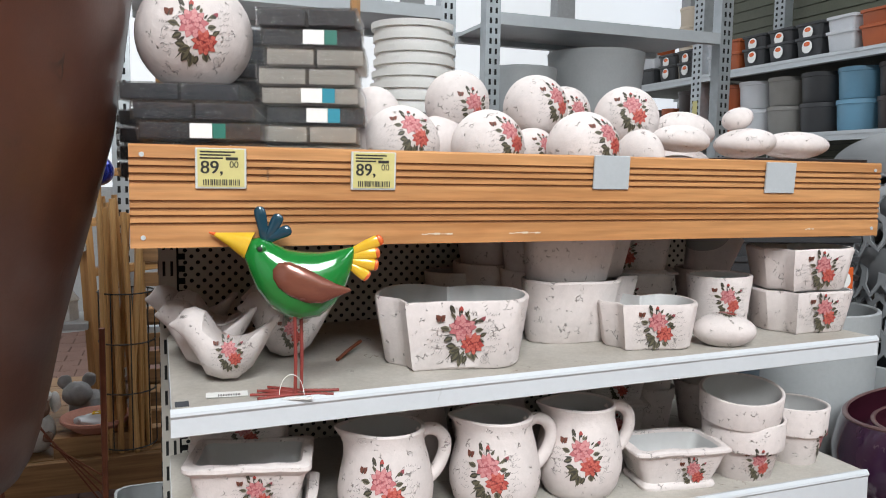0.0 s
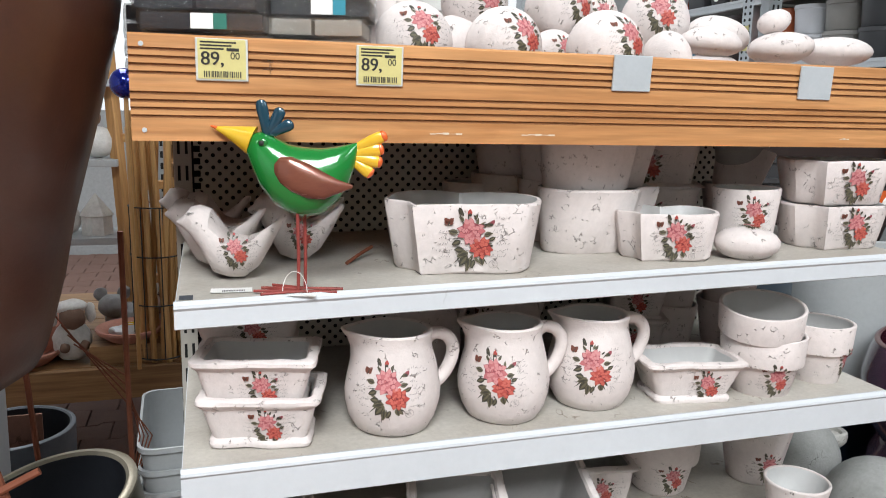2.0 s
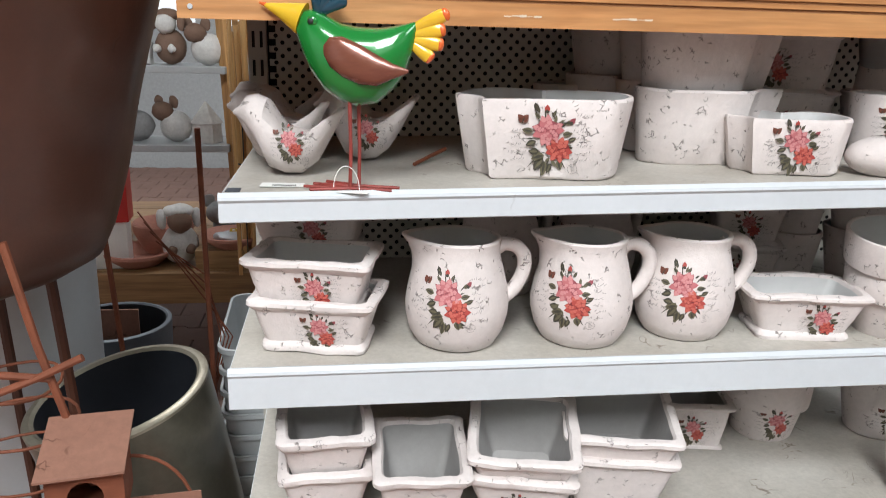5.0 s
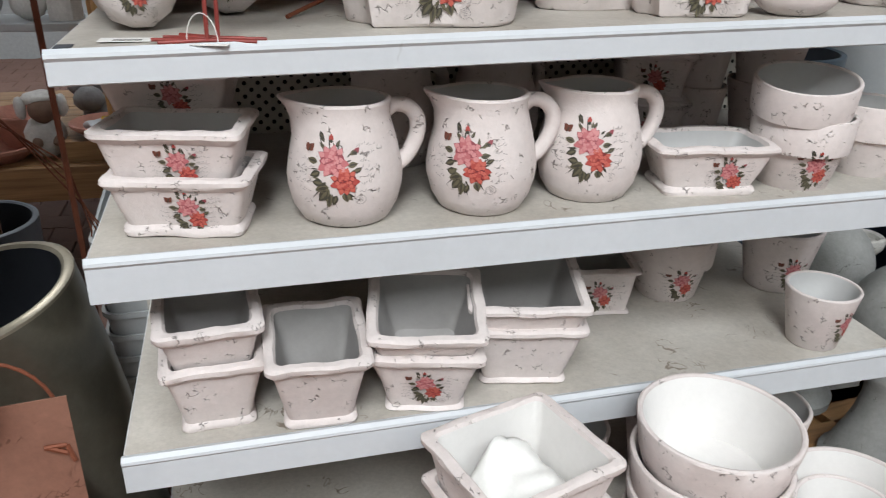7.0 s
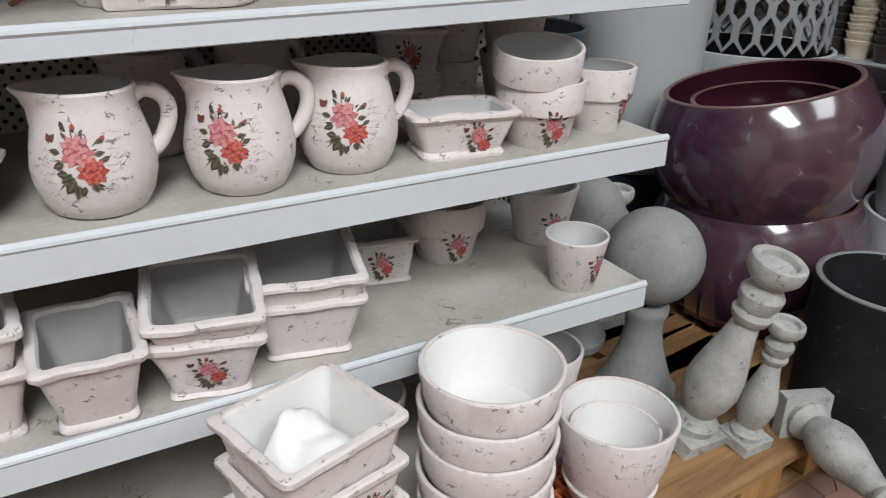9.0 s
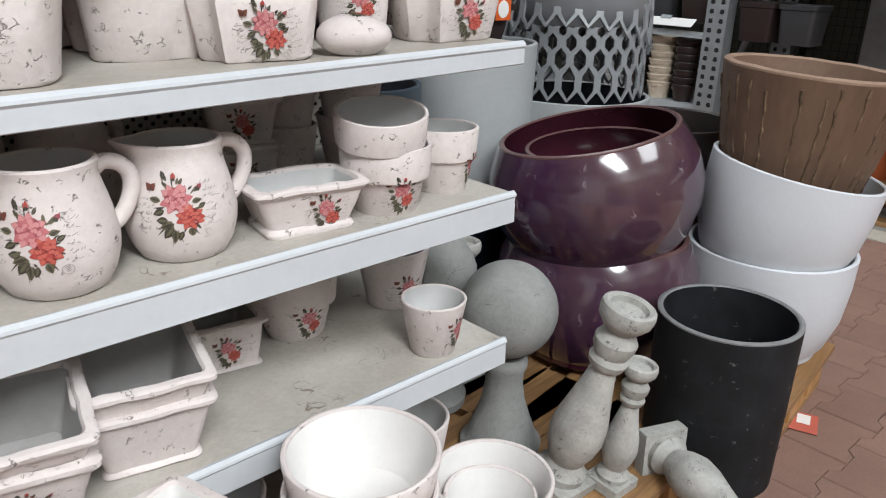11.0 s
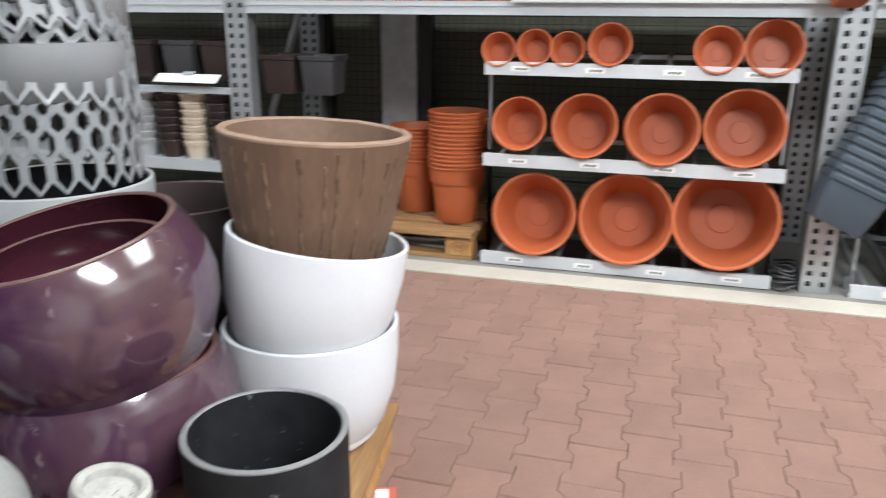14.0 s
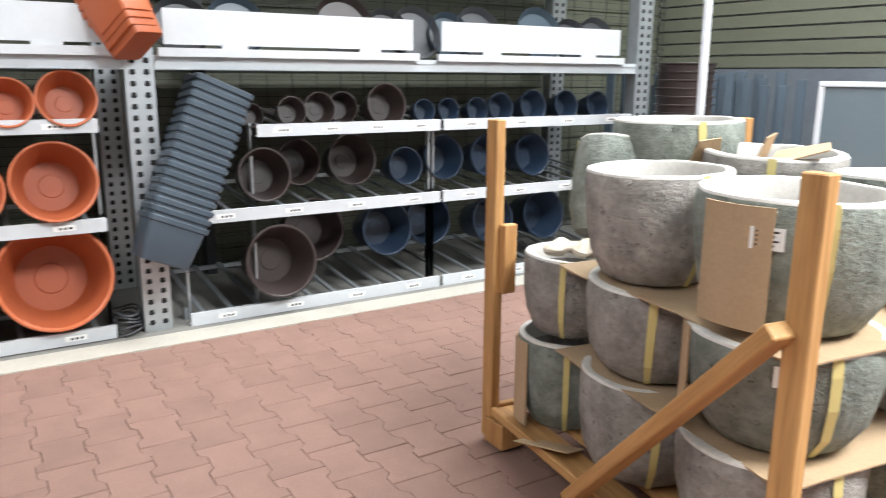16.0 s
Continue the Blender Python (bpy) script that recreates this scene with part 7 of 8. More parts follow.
def bowl(m, R, h, mat, label):
    t = thing("clay_bowl", label, "bowl", m, "clay bowls")
    part("body", lathe([(0.001, 0), (R * 0.62, 0), (R * 0.95, h * 0.6), (R * 1.03, h * 0.75), (R * 1.04, h * 0.95), (R, h), (R * 0.9, h * 0.9), (R * 0.6, 0.012), (0.001, 0.012)], 36), mat, t, "", True)
    return t


t = thing("display_block", "small pine display block", "block")
part("block", rbox(-0.24, -0.02, 2.66, 2.80, 0.44, 0.505, 0.003), RAWPINE_X, t)
bowl(at(-0.12, 2.73, 0.506), 0.105, 0.045, PINKCLAY, "pink clay bowl with a wrapped packet in it")
bowl(at(-0.44, 2.74, 0.441), 0.11, 0.05, PINKCLAY, "pink clay bowl on the platform")
bowl(at(-0.38, 2.86, 0.441), 0.10, 0.12, PINKCLAY, "deep pink clay bowl on the platform")
t = thing("film_packet", "crumpled clear packet with a yellow sticker", "packet", at(-0.13, 2.72, 0.54))
bm = bmesh.new()
for v in ellipsoid(bm, (0, 0, 0), (0.05, 0.035, 0.02)):
    v.co += noise.noise_vector(v.co * 40) * 0.012
part("film", bm, LIP, t, "", True)
bm = bmesh.new()
box(bm, 0.0, 0.03, -0.02, 0.01, 0.021, 0.024)
part("sticker", bm, YELLOWLAC, t)


def figure(x, y, z, s, mats, kind, seed):
    """Small plaster garden figures: one plain mesh each."""
    bm = bmesh.new()
    if kind == "lamb":
        ellipsoid(bm, (0, 0, 0.05), (0.045, 0.04, 0.05), 0)
        ellipsoid(bm, (0, -0.025, 0.115), (0.030, 0.028, 0.030), 1)
        ellipsoid(bm, (0, -0.012, 0.138), (0.038, 0.030, 0.018), 0)
        for sx in (-1, 1):
            ellipsoid(bm, (sx * 0.042, -0.015, 0.12), (0.012, 0.01, 0.026), 0)
            ellipsoid(bm, (sx * 0.022, -0.042, 0.045), (0.012, 0.012, 0.012), 1)
    elif kind == "mouse":
        ellipsoid(bm, (0, 0, 0.045), (0.05, 0.04, 0.045), 0)
        ellipsoid(bm, (-0.03, -0.02, 0.09), (0.032, 0.03, 0.028), 1)
        for sx in (-1, 1):
            ellipsoid(bm, (-0.03 + sx * 0.026, 0, 0.115), (0.015, 0.006, 0.018), 1)
    else:
        lathe([(0.001, 0), (0.045, 0), (0.045, 0.055), (0.05, 0.056), (0.001, 0.12)], 8, 0, 0.002, seed, bm)
    for v in bm.verts:
        v.co += noise.noise_vector(v.co * 60 + Vector((seed, 0, 0))) * 0.003
    ob = part({"lamb": "lamb_figure", "mouse": "animal_figure", "house": "house_figure"}[kind], bm, mats, None, "", True)
    ob.matrix_world = pose(x, y, z, 0, 0, seed * 40 % 50 - 25) @ Matrix.Diagonal((s, s, s, 1))
    return tagged(ob, "small plaster garden figure, white and brown, standing on the display", "figurine", "plaster figures")


figure(-0.30, 2.74, 0.441, 1.35, [LAMBW, LAMBB], "lamb", 1)
figure(-0.15, 2.95, 0.441, 1.5, [GREYFIG, GREYFIG], "mouse", 2)
figure(-0.02, 2.98, 0.441, 1.3, [GREYFIG, LAMBB], "mouse", 3)
stand = thing("wooden_stand", "pine ladder stand with grey shelves full of small figures", "shelf")
for x0, x1, y in ((-0.13, -0.20, 3.02), (0.12, 0.10, 3.25), (-0.75, -0.72, 3.05)):
    beam_between("post", (x0, y, 0.44), (x1, y + 0.1, 1.75), 0.055, 0.03, RAWPINE, stand)
for z in (0.62, 0.80, 0.98, 1.16, 1.34):
    beam_between("rung", (-0.15, 3.06, z), (0.10, 3.27, z), 0.03, 0.04, RAWPINE, stand)
for z in (0.78, 1.06, 1.34, 1.62):
    part("shelf_board", rbox(-0.80, -0.16, 3.0, 3.25, z, z + 0.025, 0.003), GREYCLAY, stand)
for k, (x, z, kind, mats) in enumerate(((-0.25, 0.806, "house", [LAMBW, LAMBB]), (-0.36, 0.806, "mouse", [LAMBW, LAMBB]), (-0.50, 0.806, "mouse", [GREYFIG, LAMBB]), (-0.65, 0.806, "lamb", [LAMBW, LAMBB]),
                                          (-0.23, 1.086, "mouse", [LAMBW, LAMBB]), (-0.36, 1.086, "lamb", [LAMBB, LAMBW]), (-0.48, 1.086, "house", [LAMBW, LAMBB]), (-0.62, 1.086, "mouse", [GREYFIG, LAMBB]),
                                          (-0.24, 1.366, "lamb", [LAMBW, LAMBB]), (-0.38, 1.366, "mouse", [LAMBB, LAMBW]), (-0.55, 1.366, "house", [LAMBW, LAMBB]), (-0.27, 1.646, "lamb", [LAMBW, LAMBB]))):
    figure(x, 3.10, z, 1.25, mats, kind, k + 4)
t = thing("red_tin", "red enamelled tin box on the platform", "tin", at(-0.52, 2.72, 0.44, 5))
part("box", rbox(-0.07, 0.07, -0.05, 0.05, 0.16, 0.42, 0.004), REDBOX, t)
part("foot", rbox(-0.06, 0.06, -0.04, 0.04, 0.0, 0.159, 0.003), PAPER, t)
t = thing("tin_frog", "green and yellow tin figure on the red box", "figurine", at(-0.57, 2.64, 0.70))
bm = bmesh.new()
ellipsoid(bm, (0, 0, 0), (0.05, 0.02, 0.018)), ellipsoid(bm, (0.05, -0.01, -0.01), (0.022, 0.015, 0.02))
part("body", bm, GREENLAC, t, "", True)

canes = thing("bamboo_canes", "upright bundle of bamboo canes in a wire basket", "canes", at(-0.02, 2.70, 0.441))
for k in range(15):
    a, rr = k * 2.4, 0.012 + 0.055 * math.sqrt(k / 15)
    x, y = rr * math.cos(a), rr * math.sin(a)
    h = 0.80 + 0.06 * math.sin(k * 3.1)
    dx, dy = random.uniform(-0.05, 0.05), random.uniform(-0.02, 0.02)
    pts = [(x + dx * s, y + dy * s, h * s) for s in (0, 0.2, 0.4, 0.6, 0.8, 1.0)]
    part("cane", tube(pts, 0.0095, 8, None, 0, [1, 1.06, 0.97, 1.05, 0.98, 1.0]), BAMBOO, canes, "", True)
for z in (0.02, 0.2, 0.36, 0.52):
    part("basket_ring", tube([(0.085 * math.cos(radians(a)), 0.085 * math.sin(radians(a)), z) for a in range(0, 361, 20)], 0.0025, 6), WIRE, canes, "dark wire ring", True)
for a in range(0, 360, 40):
    part("basket_wire", tube([(0.085 * math.cos(radians(a)), 0.085 * math.sin(radians(a)), 0.02), (0.085 * math.cos(radians(a)), 0.085 * math.sin(radians(a)), 0.52)], 0.002, 5), WIRE, canes)
t = thing("gazing_ball", "cobalt blue glass gazing ball on a stick", "ball", at(-0.085, 2.60, 0.44))
part("stick", tube([(0, 0, 0), (0.0, 0, 0.86)], 0.007), BAMBOO, t, "", True)
bm = bmesh.new()
ellipsoid(bm, (0, 0, 0.905), (0.046, 0.046, 0.046), 0, 28, 18)
part("ball", bm, BLUEGLASS, t, "", True)
for k in range(4):
    t = thing("slatted_crate", "small pine slatted crate stacked by the stand", "crate", at(0.13, 2.78, 0.442 + 0.20 * k), "slatted crates")
    for j in range(3):
        part("slat", rbox(-0.10, 0.10, -0.08, -0.07, 0.01 + j * 0.06, 0.055 + j * 0.06, 0.002, 1), RAWPINE_X, t)
        part("slat", rbox(-0.11, -0.10, -0.08, 0.08, 0.01 + j * 0.06, 0.055 + j * 0.06, 0.002, 1), RAWPINE_Y, t)
    part("base", rbox(-0.10, 0.10, -0.069, 0.08, 0.0, 0.008, 0.002, 1), RAWPINE_X, t)


# ---- behind the shelving: more planters, lattice pots and racks ----
def lattice_pot(m, R0, R1, h, label, cols=24, solid=0.34):
    """An upturned cover pot: below a solid band its side is a net of tall drop-shaped cells that ends in points."""
    t = thing("lattice_pot", label, "plant pot", m, "lattice pots")

    def P(u, z):
        r = R0 + (R1 - R0) * z / h
        a = 2 * math.pi * u / cols
        return Vector((r * math.cos(a), r * math.sin(a), z))

    bm = bmesh.new()
    z0 = 0.0
    rows = (0.40, 0.27, 0.20, 0.13)
    open_h = h * (1 - solid)
    for j, share in enumerate(rows):
        ch = open_h * share * 1.30
        for i in range(cols):
            cu, cz = i + (0.5 if j % 2 else 0.0), z0 + ch * 0.5
            out = [(0, 0.5), (0.5, 0.20), (0.5, -0.22), (0, -0.5), (-0.5, -0.22), (-0.5, 0.20)]
            k = (0.64, 0.60, 0.52, 0.40)[j]
            o = [bm.verts.new(P(cu + a, cz + b * ch)) for a, b in out]
            n = [bm.verts.new(P(cu + a * k, cz + (b * 0.80 - 0.015) * ch)) for a, b in out]
            for q in range(6):
                bm.faces.new((o[q], o[(q + 1) % 6], n[(q + 1) % 6], n[q]))
        z0 += ch * 0.71
    bmesh.ops.remove_doubles(bm, verts=bm.verts[:], dist=0.004)
    band = loft(bmesh.new(), [[P(u / 3, z) for u in range(cols * 3)] for z in (z0 + 0.004, h * 0.96, h)] + [[P(u / 3, h) * 0.9 + Vector((0, 0, h * 0.1)) for u in range(cols * 3)]], 0, False, True)
    for ob in (part("lattice", bm, LATTICE, t), part("solid_band", band, LATTICE, t, "", True)):
        md = ob.modifiers.new("thick", "SOLIDIFY")
        md.thickness = 0.007
    return t


LL = "grey plastic cover pot with a honeycomb lattice side, stacked"
lattice_pot(at(2.395, 1.80, 0.782, 4), 0.228, 0.215, 0.36, LL)
lattice_pot(Matrix.Translation((2.385, 1.80, 0.925)) @ pose(0, 0, 0, -6, 18, 15), 0.244, 0.222, 0.40, LL)
lattice_pot(Matrix.Translation((2.375, 1.81, 1.065)) @ pose(0, 0, 0, -8, 24, 40), 0.250, 0.228, 0.40, LL)
big_pot("cylinder_pot", "grey planter under the lattice pots", [(0.22, 0.0), (0.235, 0.3), (0.250, 0.775)], at(2.395, 1.80, 0.0), [GREYCLAY, DARKIN], 0.014)
for k in range(7):
    t = trough(at(1.875, 1.925, 0.935 + 0.058 * k, -14), ANTHR if k % 3 else BROWNP, 0.225, 0.115, 0.13, "anthracite plastic window box nested in a stack", "stacked window boxes")
    if k in (1, 4):
        bm = bmesh.new()
        box(bm, 0.14, 0.19, -0.124, -0.1235, 0.03, 0.10)
        part("label", bm, ORANGELAC, t, "orange paper label")
        bm = bmesh.new()
        ellipsoid(bm, (0.165, -0.1245, 0.06), (0.018, 0.0008, 0.024))
        part("label_oval", bm, PAPER, t)
big_pot("cylinder_pot", "tall slate planter beside the shelving", [(0.17, 0.0), (0.18, 0.3), (0.18, 0.86)], at(1.60, 1.92, 0.0), [SLATE, DARKIN], 0.014)
big_pot("cylinder_pot", "wide pale grey planter with a soft rim", [(0.22, 0.0), (0.245, 0.4), (0.275, 0.735)], at(2.44, 3.93, 1.302), [GREYCLAY, GREYCLAY], 0.016)
big_pot("cylinder_pot", "wide grey planter behind the balls", [(0.16, 0.0), (0.19, 0.4), (0.20, 0.62)], at(1.955, 3.91, 1.302), [GREYCLAY, GREYCLAY], 0.016)
rack2 = thing("storage_rack", "galvanised storage rack stocked with planters behind the shelving", "rack")
for x in (-0.1, 1.38, 1.62, 3.05):
    bm = bmesh.new()
    box(bm, x, x + 0.08, 3.62, 3.69, 0, 3.6)
    # slots painted black for their inner shade, not cut through
    for k in range(70):
        box(bm, x + 0.02, x + 0.032, 3.6185, 3.6195, 0.05 * k, 0.05 * k + 0.028, 1), box(bm, x + 0.05, x + 0.062, 3.6185, 3.6195, 0.05 * k, 0.05 * k + 0.028, 1)
    part("upright", bm, [GALV, BLACK], rack2, "perforated galvanised upright")
for x0, x1 in ((-0.02, 1.38), (1.70, 3.05)):
    for z in (0.6, 1.24, 2.10):
        for nm, y0, y1, z0, z1 in (("beam", 3.62, 3.67, z, z + 0.06), ("beam", 4.2, 4.25, z, z + 0.06), ("deck", 3.671, 4.199, z + 0.03, z + 0.05)):
            bm = bmesh.new()
            box(bm, x0, x1, y0, y1, z0, z1)
            part(nm, bm, STEEL, rack2)
for k in range(9):
    z = 1.305 + 0.042 * k
    t = trough(at(1.10, 3.85, z, k % 2), BROWNP, 0.17, 0.12, 0.10, "dark brown plastic window box in a high stack", "dark window boxes")
pot_stack(0.83, 2.35, 0.0, 0.13, 1.20, 1, GREYCLAY, "tall pale planter behind the shelving")
white_stack = [(0.098, 0), (0.10, 0.004), (0.118, 0.22), (0.126, 0.222), (0.127, 0.24), (0.120, 0.24), (0.09, 0.02)]
first = None
for k in range(11):
    m = at(0.83 + 0.006 * math.sin(k), 2.35, 1.202 + 0.036 * k, 20 * k)
    if not first:
        first = thing("white_tub", "translucent white plastic tub nested in a stack", "tub", m, "white tubs")
        part("body", lathe(white_stack, 36), PAPER, first, "", True)
    else:
        copy_thing(first, m)
t = thing("wood_strip", "raw pine strip standing behind the packs", "strip")
part("strip", rbox(0.60, 0.625, 2.2, 2.22, 0.0, 1.86, 0.003), RAWPINE, t)

# stock on the east rack's far bays
def round_tub(x, y, z, R, h, mat, label):
    t = thing("plant_tub", label, "plant pot", at(x, y, z), "tubs on the rack")
    part("body", lathe([(0.001, 0), (R * 0.86, 0), (R * 0.9, 0.01), (R * 0.98, h * 0.85), (R * 1.02, h * 0.86), (R * 1.02, h), (R * 0.95, h), (R * 0.85, 0.02), (0.001, 0.02)], 28), mat, t, "", True)
    return t


rn = random.Random(4)
cols = [(TERRA, "terracotta"), (WHITEG, "white"), (TAUPE, "taupe"), (ANTHR, "anthracite"), (LIGHTBLUE, "light blue"), (BROWNP, "dark brown")]
order = (3, 5, 4, 3, 2, 1, 0, 5)
for j, y in enumerate((3.36, 3.68, 4.00, 4.32, 4.64, 4.95, 5.25, 5.72)):
    mt, cn = cols[order[j]]
    for k in range(2):
        round_tub(RX + 0.20, y, 1.684 + 0.215 * k, 0.148, 0.21, mt, cn + " plastic plant tub stacked on the rack shelf")
for j in range(12):
    y = 3.0 + j * 0.27
    mt, cn = (ANTHR, "anthracite") if j % 5 < 3 else ((TERRA, "terracotta") if j % 5 == 3 else (WHITEG, "white"))
    for k in range(2):
        t = trough(pose(RX + 0.18, y, 2.20 + 0.10 * k, 0, 0, 90), mt, 0.12, 0.13, 0.16, cn + " plastic planter box on the upper rack shelf", "planter boxes on the rack")
        if mt is ANTHR:
            bm = bmesh.new()
            ellipsoid(bm, (0.0, 0.128, 0.09), (0.045, 0.003, 0.045))
            part("label", bm, PAPER, t, "round white label")
            bm = bmesh.new()
            ellipsoid(bm, (0.0, 0.1305, 0.108), (0.028, 0.002, 0.016))
            part("label_mark", bm, ORANGELAC, t)
for j in range(5):
    round_tub(RX + 0.2, 6.05 + 0.2 * j, 1.684, 0.09, 0.3, cols[(j * 2) % 6][0], cols[(j * 2) % 6][1] + " plastic plant tub on the rack shelf")
for k in range(4):
    round_tub(RX + 0.22, 6.66, 2.202 + 0.15 * k, 0.17, 0.148, TERRA_IN, "brown plastic plant tub in a tall stack on the rack")
    round_tub(RX + 0.20, 5.78, 2.202 + 0.16 * k, 0.125, 0.158, CREAMP, "cream plastic plant tub in a tall stack on the rack")
for k in range(3):
    trough(pose(RX + 0.18, 6.28, 2.202 + 0.12 * k, 0, 0, 90), (ANTHR, WHITEG, TERRA)[k], 0.13, 0.14, 0.16, ("anthracite", "white", "terracotta")[k] + " plastic planter box in a stack on the rack", "planter boxes on the rack")
for j in range(6):
    first = pot_stack(RX + 0.13, 2.595 + 0.165 * j, 0.42, 0.076, 0.10, 7, (BROWNP, CREAMP, BROWNP, GREYCLAY, ANTHR, ANTHR)[j], ("cream" if j == 1 else "dark") + " plastic cup pot nested in a stack", 0.043, "cup_pot")
for j in range(5):
    trough(pose(RX + 0.16, 2.6 + 0.25 * j, 1.257, 0, 0, 90), (TERRA, ANTHR, BROWNP, ANTHR, TERRA)[j], 0.11, 0.11, 0.2, "square plastic planter on the rack deck", "square planters")
t = thing("white_sign_strip", "white tilted shelf-edge sign with a clip on the rack", "sign")
part("sheet", rbox(-0.19, 0.19, -0.035, 0.035, 0.0, 0.003, 0.001, 1), PAPER, t)
part("clip", rbox(-0.035, 0.035, 0.02, 0.045, 0.0035, 0.012, 0.002, 1), GALV, t)
t.matrix_world = pose(RX - 0.02, 2.69, 0.872, 35, 0, -90)
for j, (y, mt) in enumerate(((2.56, BROWNP), (2.80, ANTHR), (3.05, BROWNP), (2.20, BROWNP), (1.98, ANTHR))):
    trough(pose(RX + 0.16, y, 0.865 if y > 2.4 else 0.80, 0, 0, 90), mt, 0.10, 0.11, 0.20, "dark square plastic planter on the rack shelf", "square planters")
t = thing("yellow_sticker", "yellow load sticker on the rack upright", "sticker")
part("sticker", rbox(RX - 0.004, RX - 0.002, 5.44, 5.50, 1.80, 2.0, 0.0005, 1), TAGYEL, t)
t = thing("steel_strut", "slanting grey steel strut behind the rack", "strut")
part("strut", tube([(4.90, 2.50, 0.0), (4.90, 2.50, 0.64), (4.90, 2.10, 1.75)], 0.02), GALV, t, "", True)

bm = bmesh.new()
box(bm, RX + 0.05, RX + 0.6, 2.46, 4.9, 0.36, 0.42)
tagged(part("low_shelf", bm, STEEL), "grey low rack shelf carrying cup pots", "shelf")
t = thing("wire_coil", "dark coil of wire on the floor by the rack", "wire")
for k in range(5):
    part("loop", tube([(RX + 0.05 + 0.09 * math.cos(radians(a)) + 0.01 * k, -0.36 + 0.06 * math.sin(radians(a)), 0.02 + 0.02 * k + 0.01 * math.sin(radians(a * 2 + 60 * k))) for a in range(0, 361, 24)], 0.006, 6), ANTHR, t, "", True)
# ---- beyond the crate: stacked furniture and a glazed screen ----
for k in range(9):
    t = thing("folding_chair", "dark blue-grey folded garden chair standing upright", "chair", at(4.75 - 0.10 * k, -3.95 - 0.05 * k, 0, 20), "folded chairs")
    for x in (-0.2, -0.07, 0.07, 0.2):
        part("slat", rbox(x - 0.03, x + 0.03, -0.012, 0.012, 0.05, 1.18 + 0.05 * math.sin(k + x * 9), 0.006), SLATE, t)
    part("rail", rbox(-0.23, 0.23, 0.0125, 0.03, 0.6, 0.66, 0.005), SLATE, t)
first = pot_stack(3.75, -3.30, 0.0, 0.16, 0.32, 22, BROWNP, "brown plastic pot nested in a tall stack", 0.045)
for x, y in ((3.42, -3.05), (2.35, -3.4)):
    t = thing("steel_pole", "pale steel pole of the hall", "pole")
    part("pole", tube([(x, y, 0), (x + 0.02, y, 4.5)], 0.022), WHITEG, t, "", True)
screen = thing("glazed_screen", "glazed screen panel in a pale metal frame", "screen", at(2.9, -4.1, 0, 8))
for x0, x1, z0, z1 in ((-0.5, 0.5, 1.14, 1.17), (-0.5, -0.47, 0, 1.14), (0.47, 0.5, 0, 1.14)):
    part("frame", rbox(x0, x1, -0.015, 0.015, z0, z1, 0.005), WHITEG, screen)
bm = bmesh.new()
box(bm, -0.469, 0.469, -0.004, 0.004, 0.02, 1.139)
part("pane", bm, glassy("dusty_pane", (0.16, 0.2, 0.22), 0.15, 0.75), screen)
bm = bmesh.new()
box(bm, -4.0, 5.5, -4.99, -4.96, 0, 1.25)
structure("baseboard", bm, SLATEPOT, "dark base panel along the hall wall", "panel")
bm = bmesh.new()
for k in range(20):
    box(bm, -4.0, 5.5, -4.985, -4.965, 1.26 + k * 0.1, 1.345 + k * 0.1)
structure("trim", bm, OLIVE, "olive ribbed cladding along the hall wall", "cladding")


# ---- paving: interlocking double-T stones, one object each near the path ----
PL, PW, PA = 0.208, 0.149, 0.011


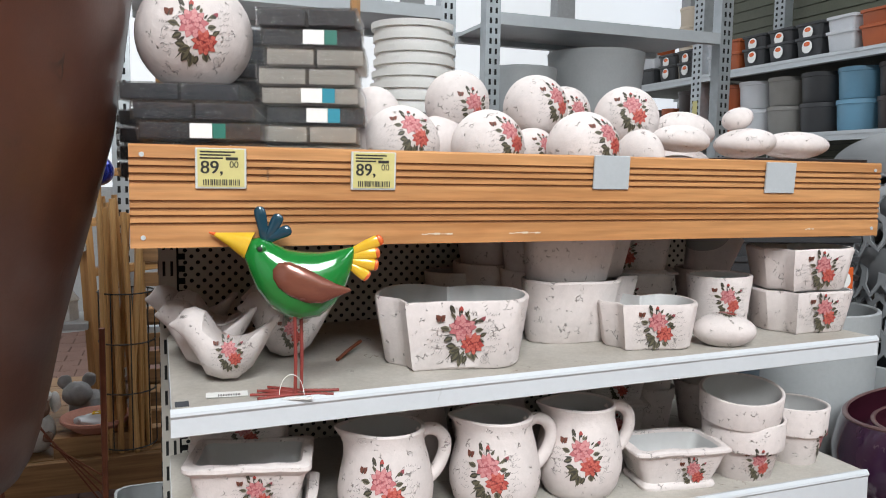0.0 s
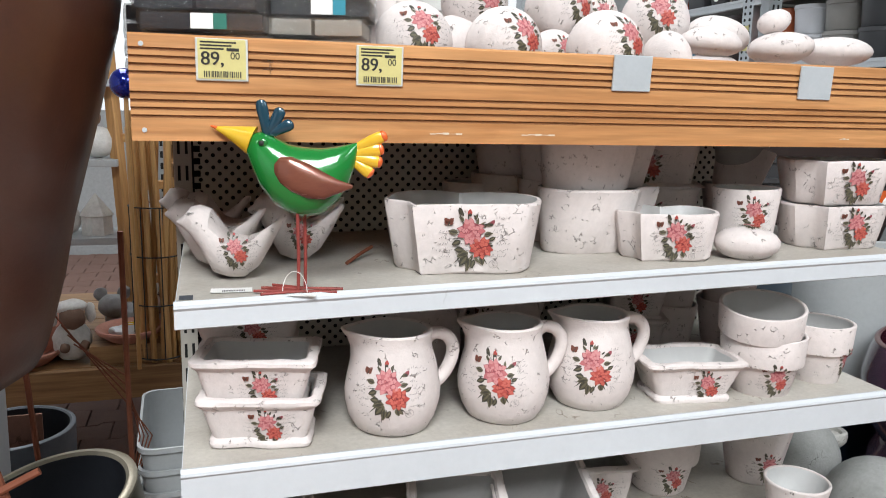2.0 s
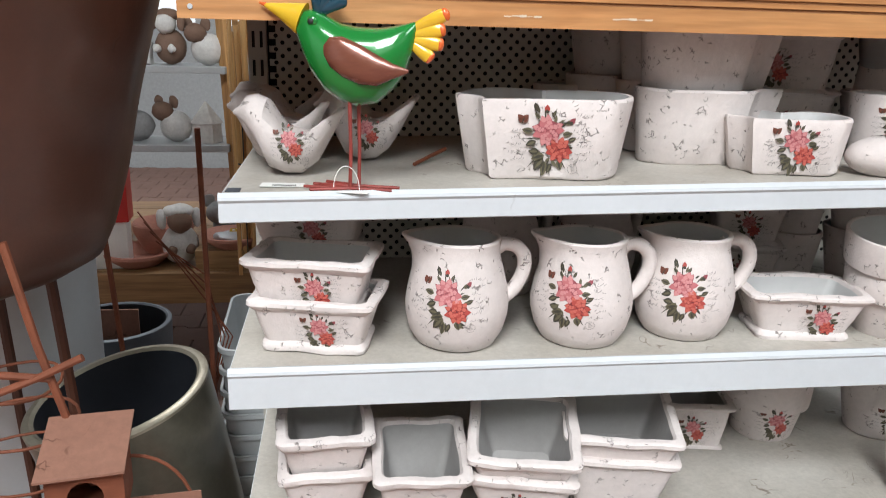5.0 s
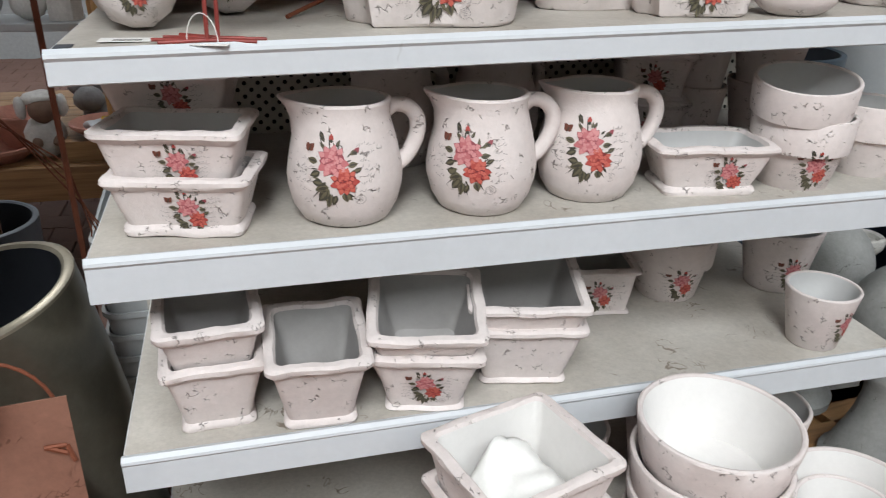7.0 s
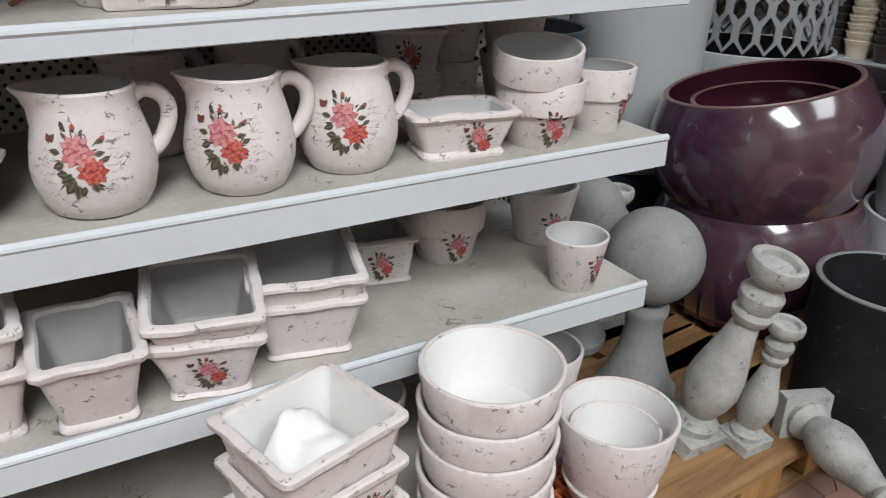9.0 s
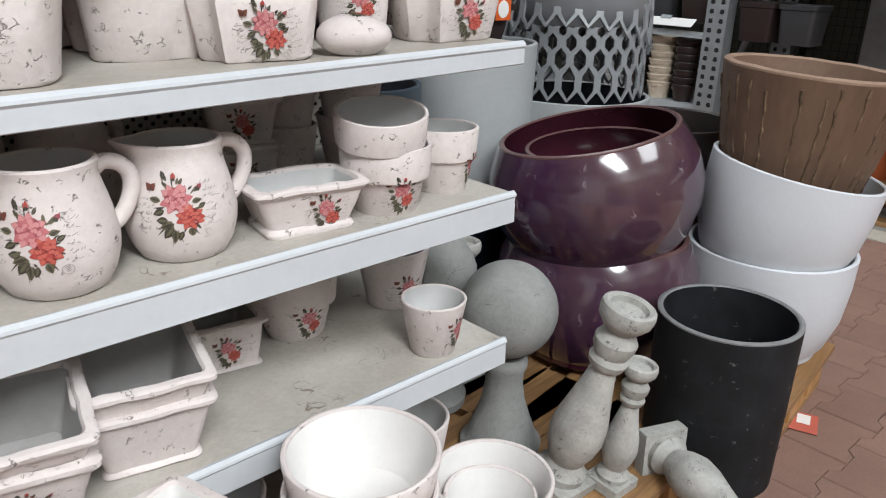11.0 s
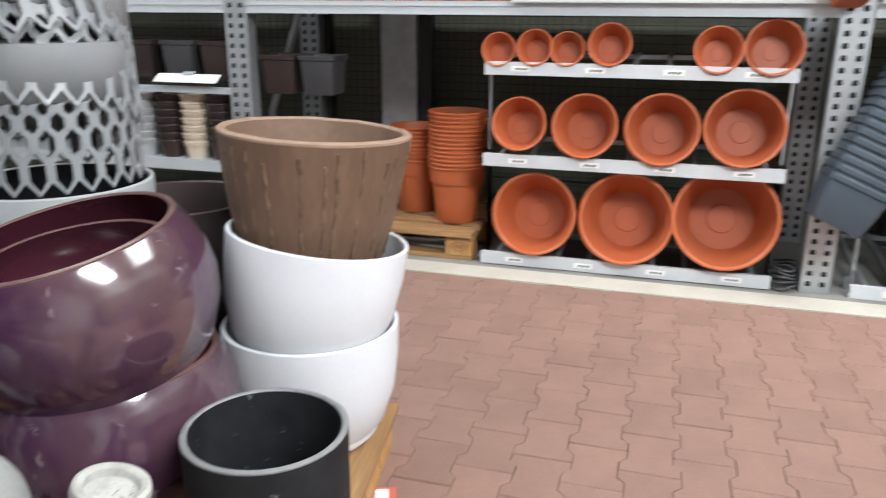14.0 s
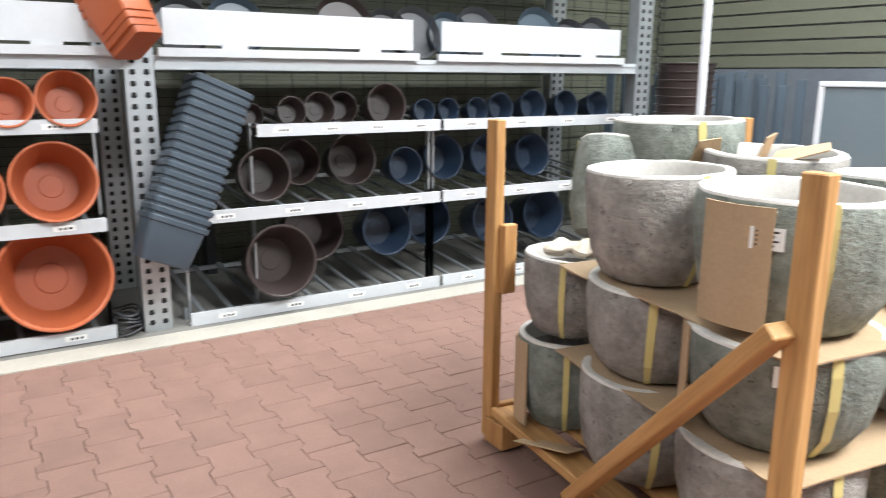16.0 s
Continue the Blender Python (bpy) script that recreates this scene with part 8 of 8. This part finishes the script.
def paver_mesh(name, seed):
    rnd = random.Random(seed)
    hl, hw, g = PL / 2 - 0.0020, PW / 2 - 0.0006, PL / 4
    side = [(-hl, hw + PA), (-g - 0.012, hw + PA), (-g + 0.010, hw - PA), (g - 0.010, hw - PA), (g + 0.012, hw + PA), (hl, hw + PA)]
    out = side + [(x, -y) for x, y in reversed(side)]
    bm = bmesh.new()
    loft(bm, [[Vector((x, y, -0.03)) for x, y in out], [Vector((x, y, -0.004)) for x, y in out], [Vector((x * 0.976, y * 0.986, rnd.uniform(-0.0006, 0.0006))) for x, y in out]], 0, False)
    for f in bm.faces:
        f.smooth = False
    bmesh.ops.recalc_face_normals(bm, faces=bm.faces)
    me = bpy.data.meshes.new(name)
    bm.to_mesh(me)
    bm.free()
    me.materials.append(PAVER)
    return me


pavement = thing("pavement", "red interlocking concrete paving with sandy joints", "paving", kind="structure")
stones = [paver_mesh("paver", k) for k in range(5)]
cells = []
for j in range(int(12 / PW)):
    y = -4.95 + (j + 0.5) * PW
    for i in range(-1 if j % 2 else 0, int(7.9 / PL)):
        x = KX - 0.003 - PL / 2 - (i + (0.5 if j % 2 else 0.0)) * PL
        cells.append((x, y))
near = [c for c in cells if 2.05 < c[0] < KX and -1.55 < c[1] < 2.05]
near = sorted(near, key=lambda c: (c[0] - 2.9) ** 2 + (c[1] + 0.1) ** 2)[:300]
chosen = set(near)
for x, y in near:
    ob = new("paver", stones[random.randrange(5)])
    ob.parent = pavement
    ob.matrix_local = pose(x, y, random.uniform(-0.0012, 0.0012), random.uniform(-0.35, 0.35), random.uniform(-0.35, 0.35), random.choice((0, 180)))
rest = [c for c in cells if c not in chosen]
src = stones[0]
sv = np.array([v.co[:] for v in src.vertices])
sf = [tuple(p.vertices) for p in src.polygons]
verts, faces = [], []
for k, (x, y) in enumerate(rest):
    verts.append(sv + np.array([x, y, random.uniform(-0.0012, 0.0012)]))
    faces += [tuple(i + k * len(sv) for i in fc) for fc in sf]
me = bpy.data.meshes.new("paving_field")
me.from_pydata(np.concatenate(verts).tolist(), [], faces)
me.materials.append(PAVER)
pf = new("paving_field", me)
pf.parent = pavement
tagged(pf, kind="stuff")
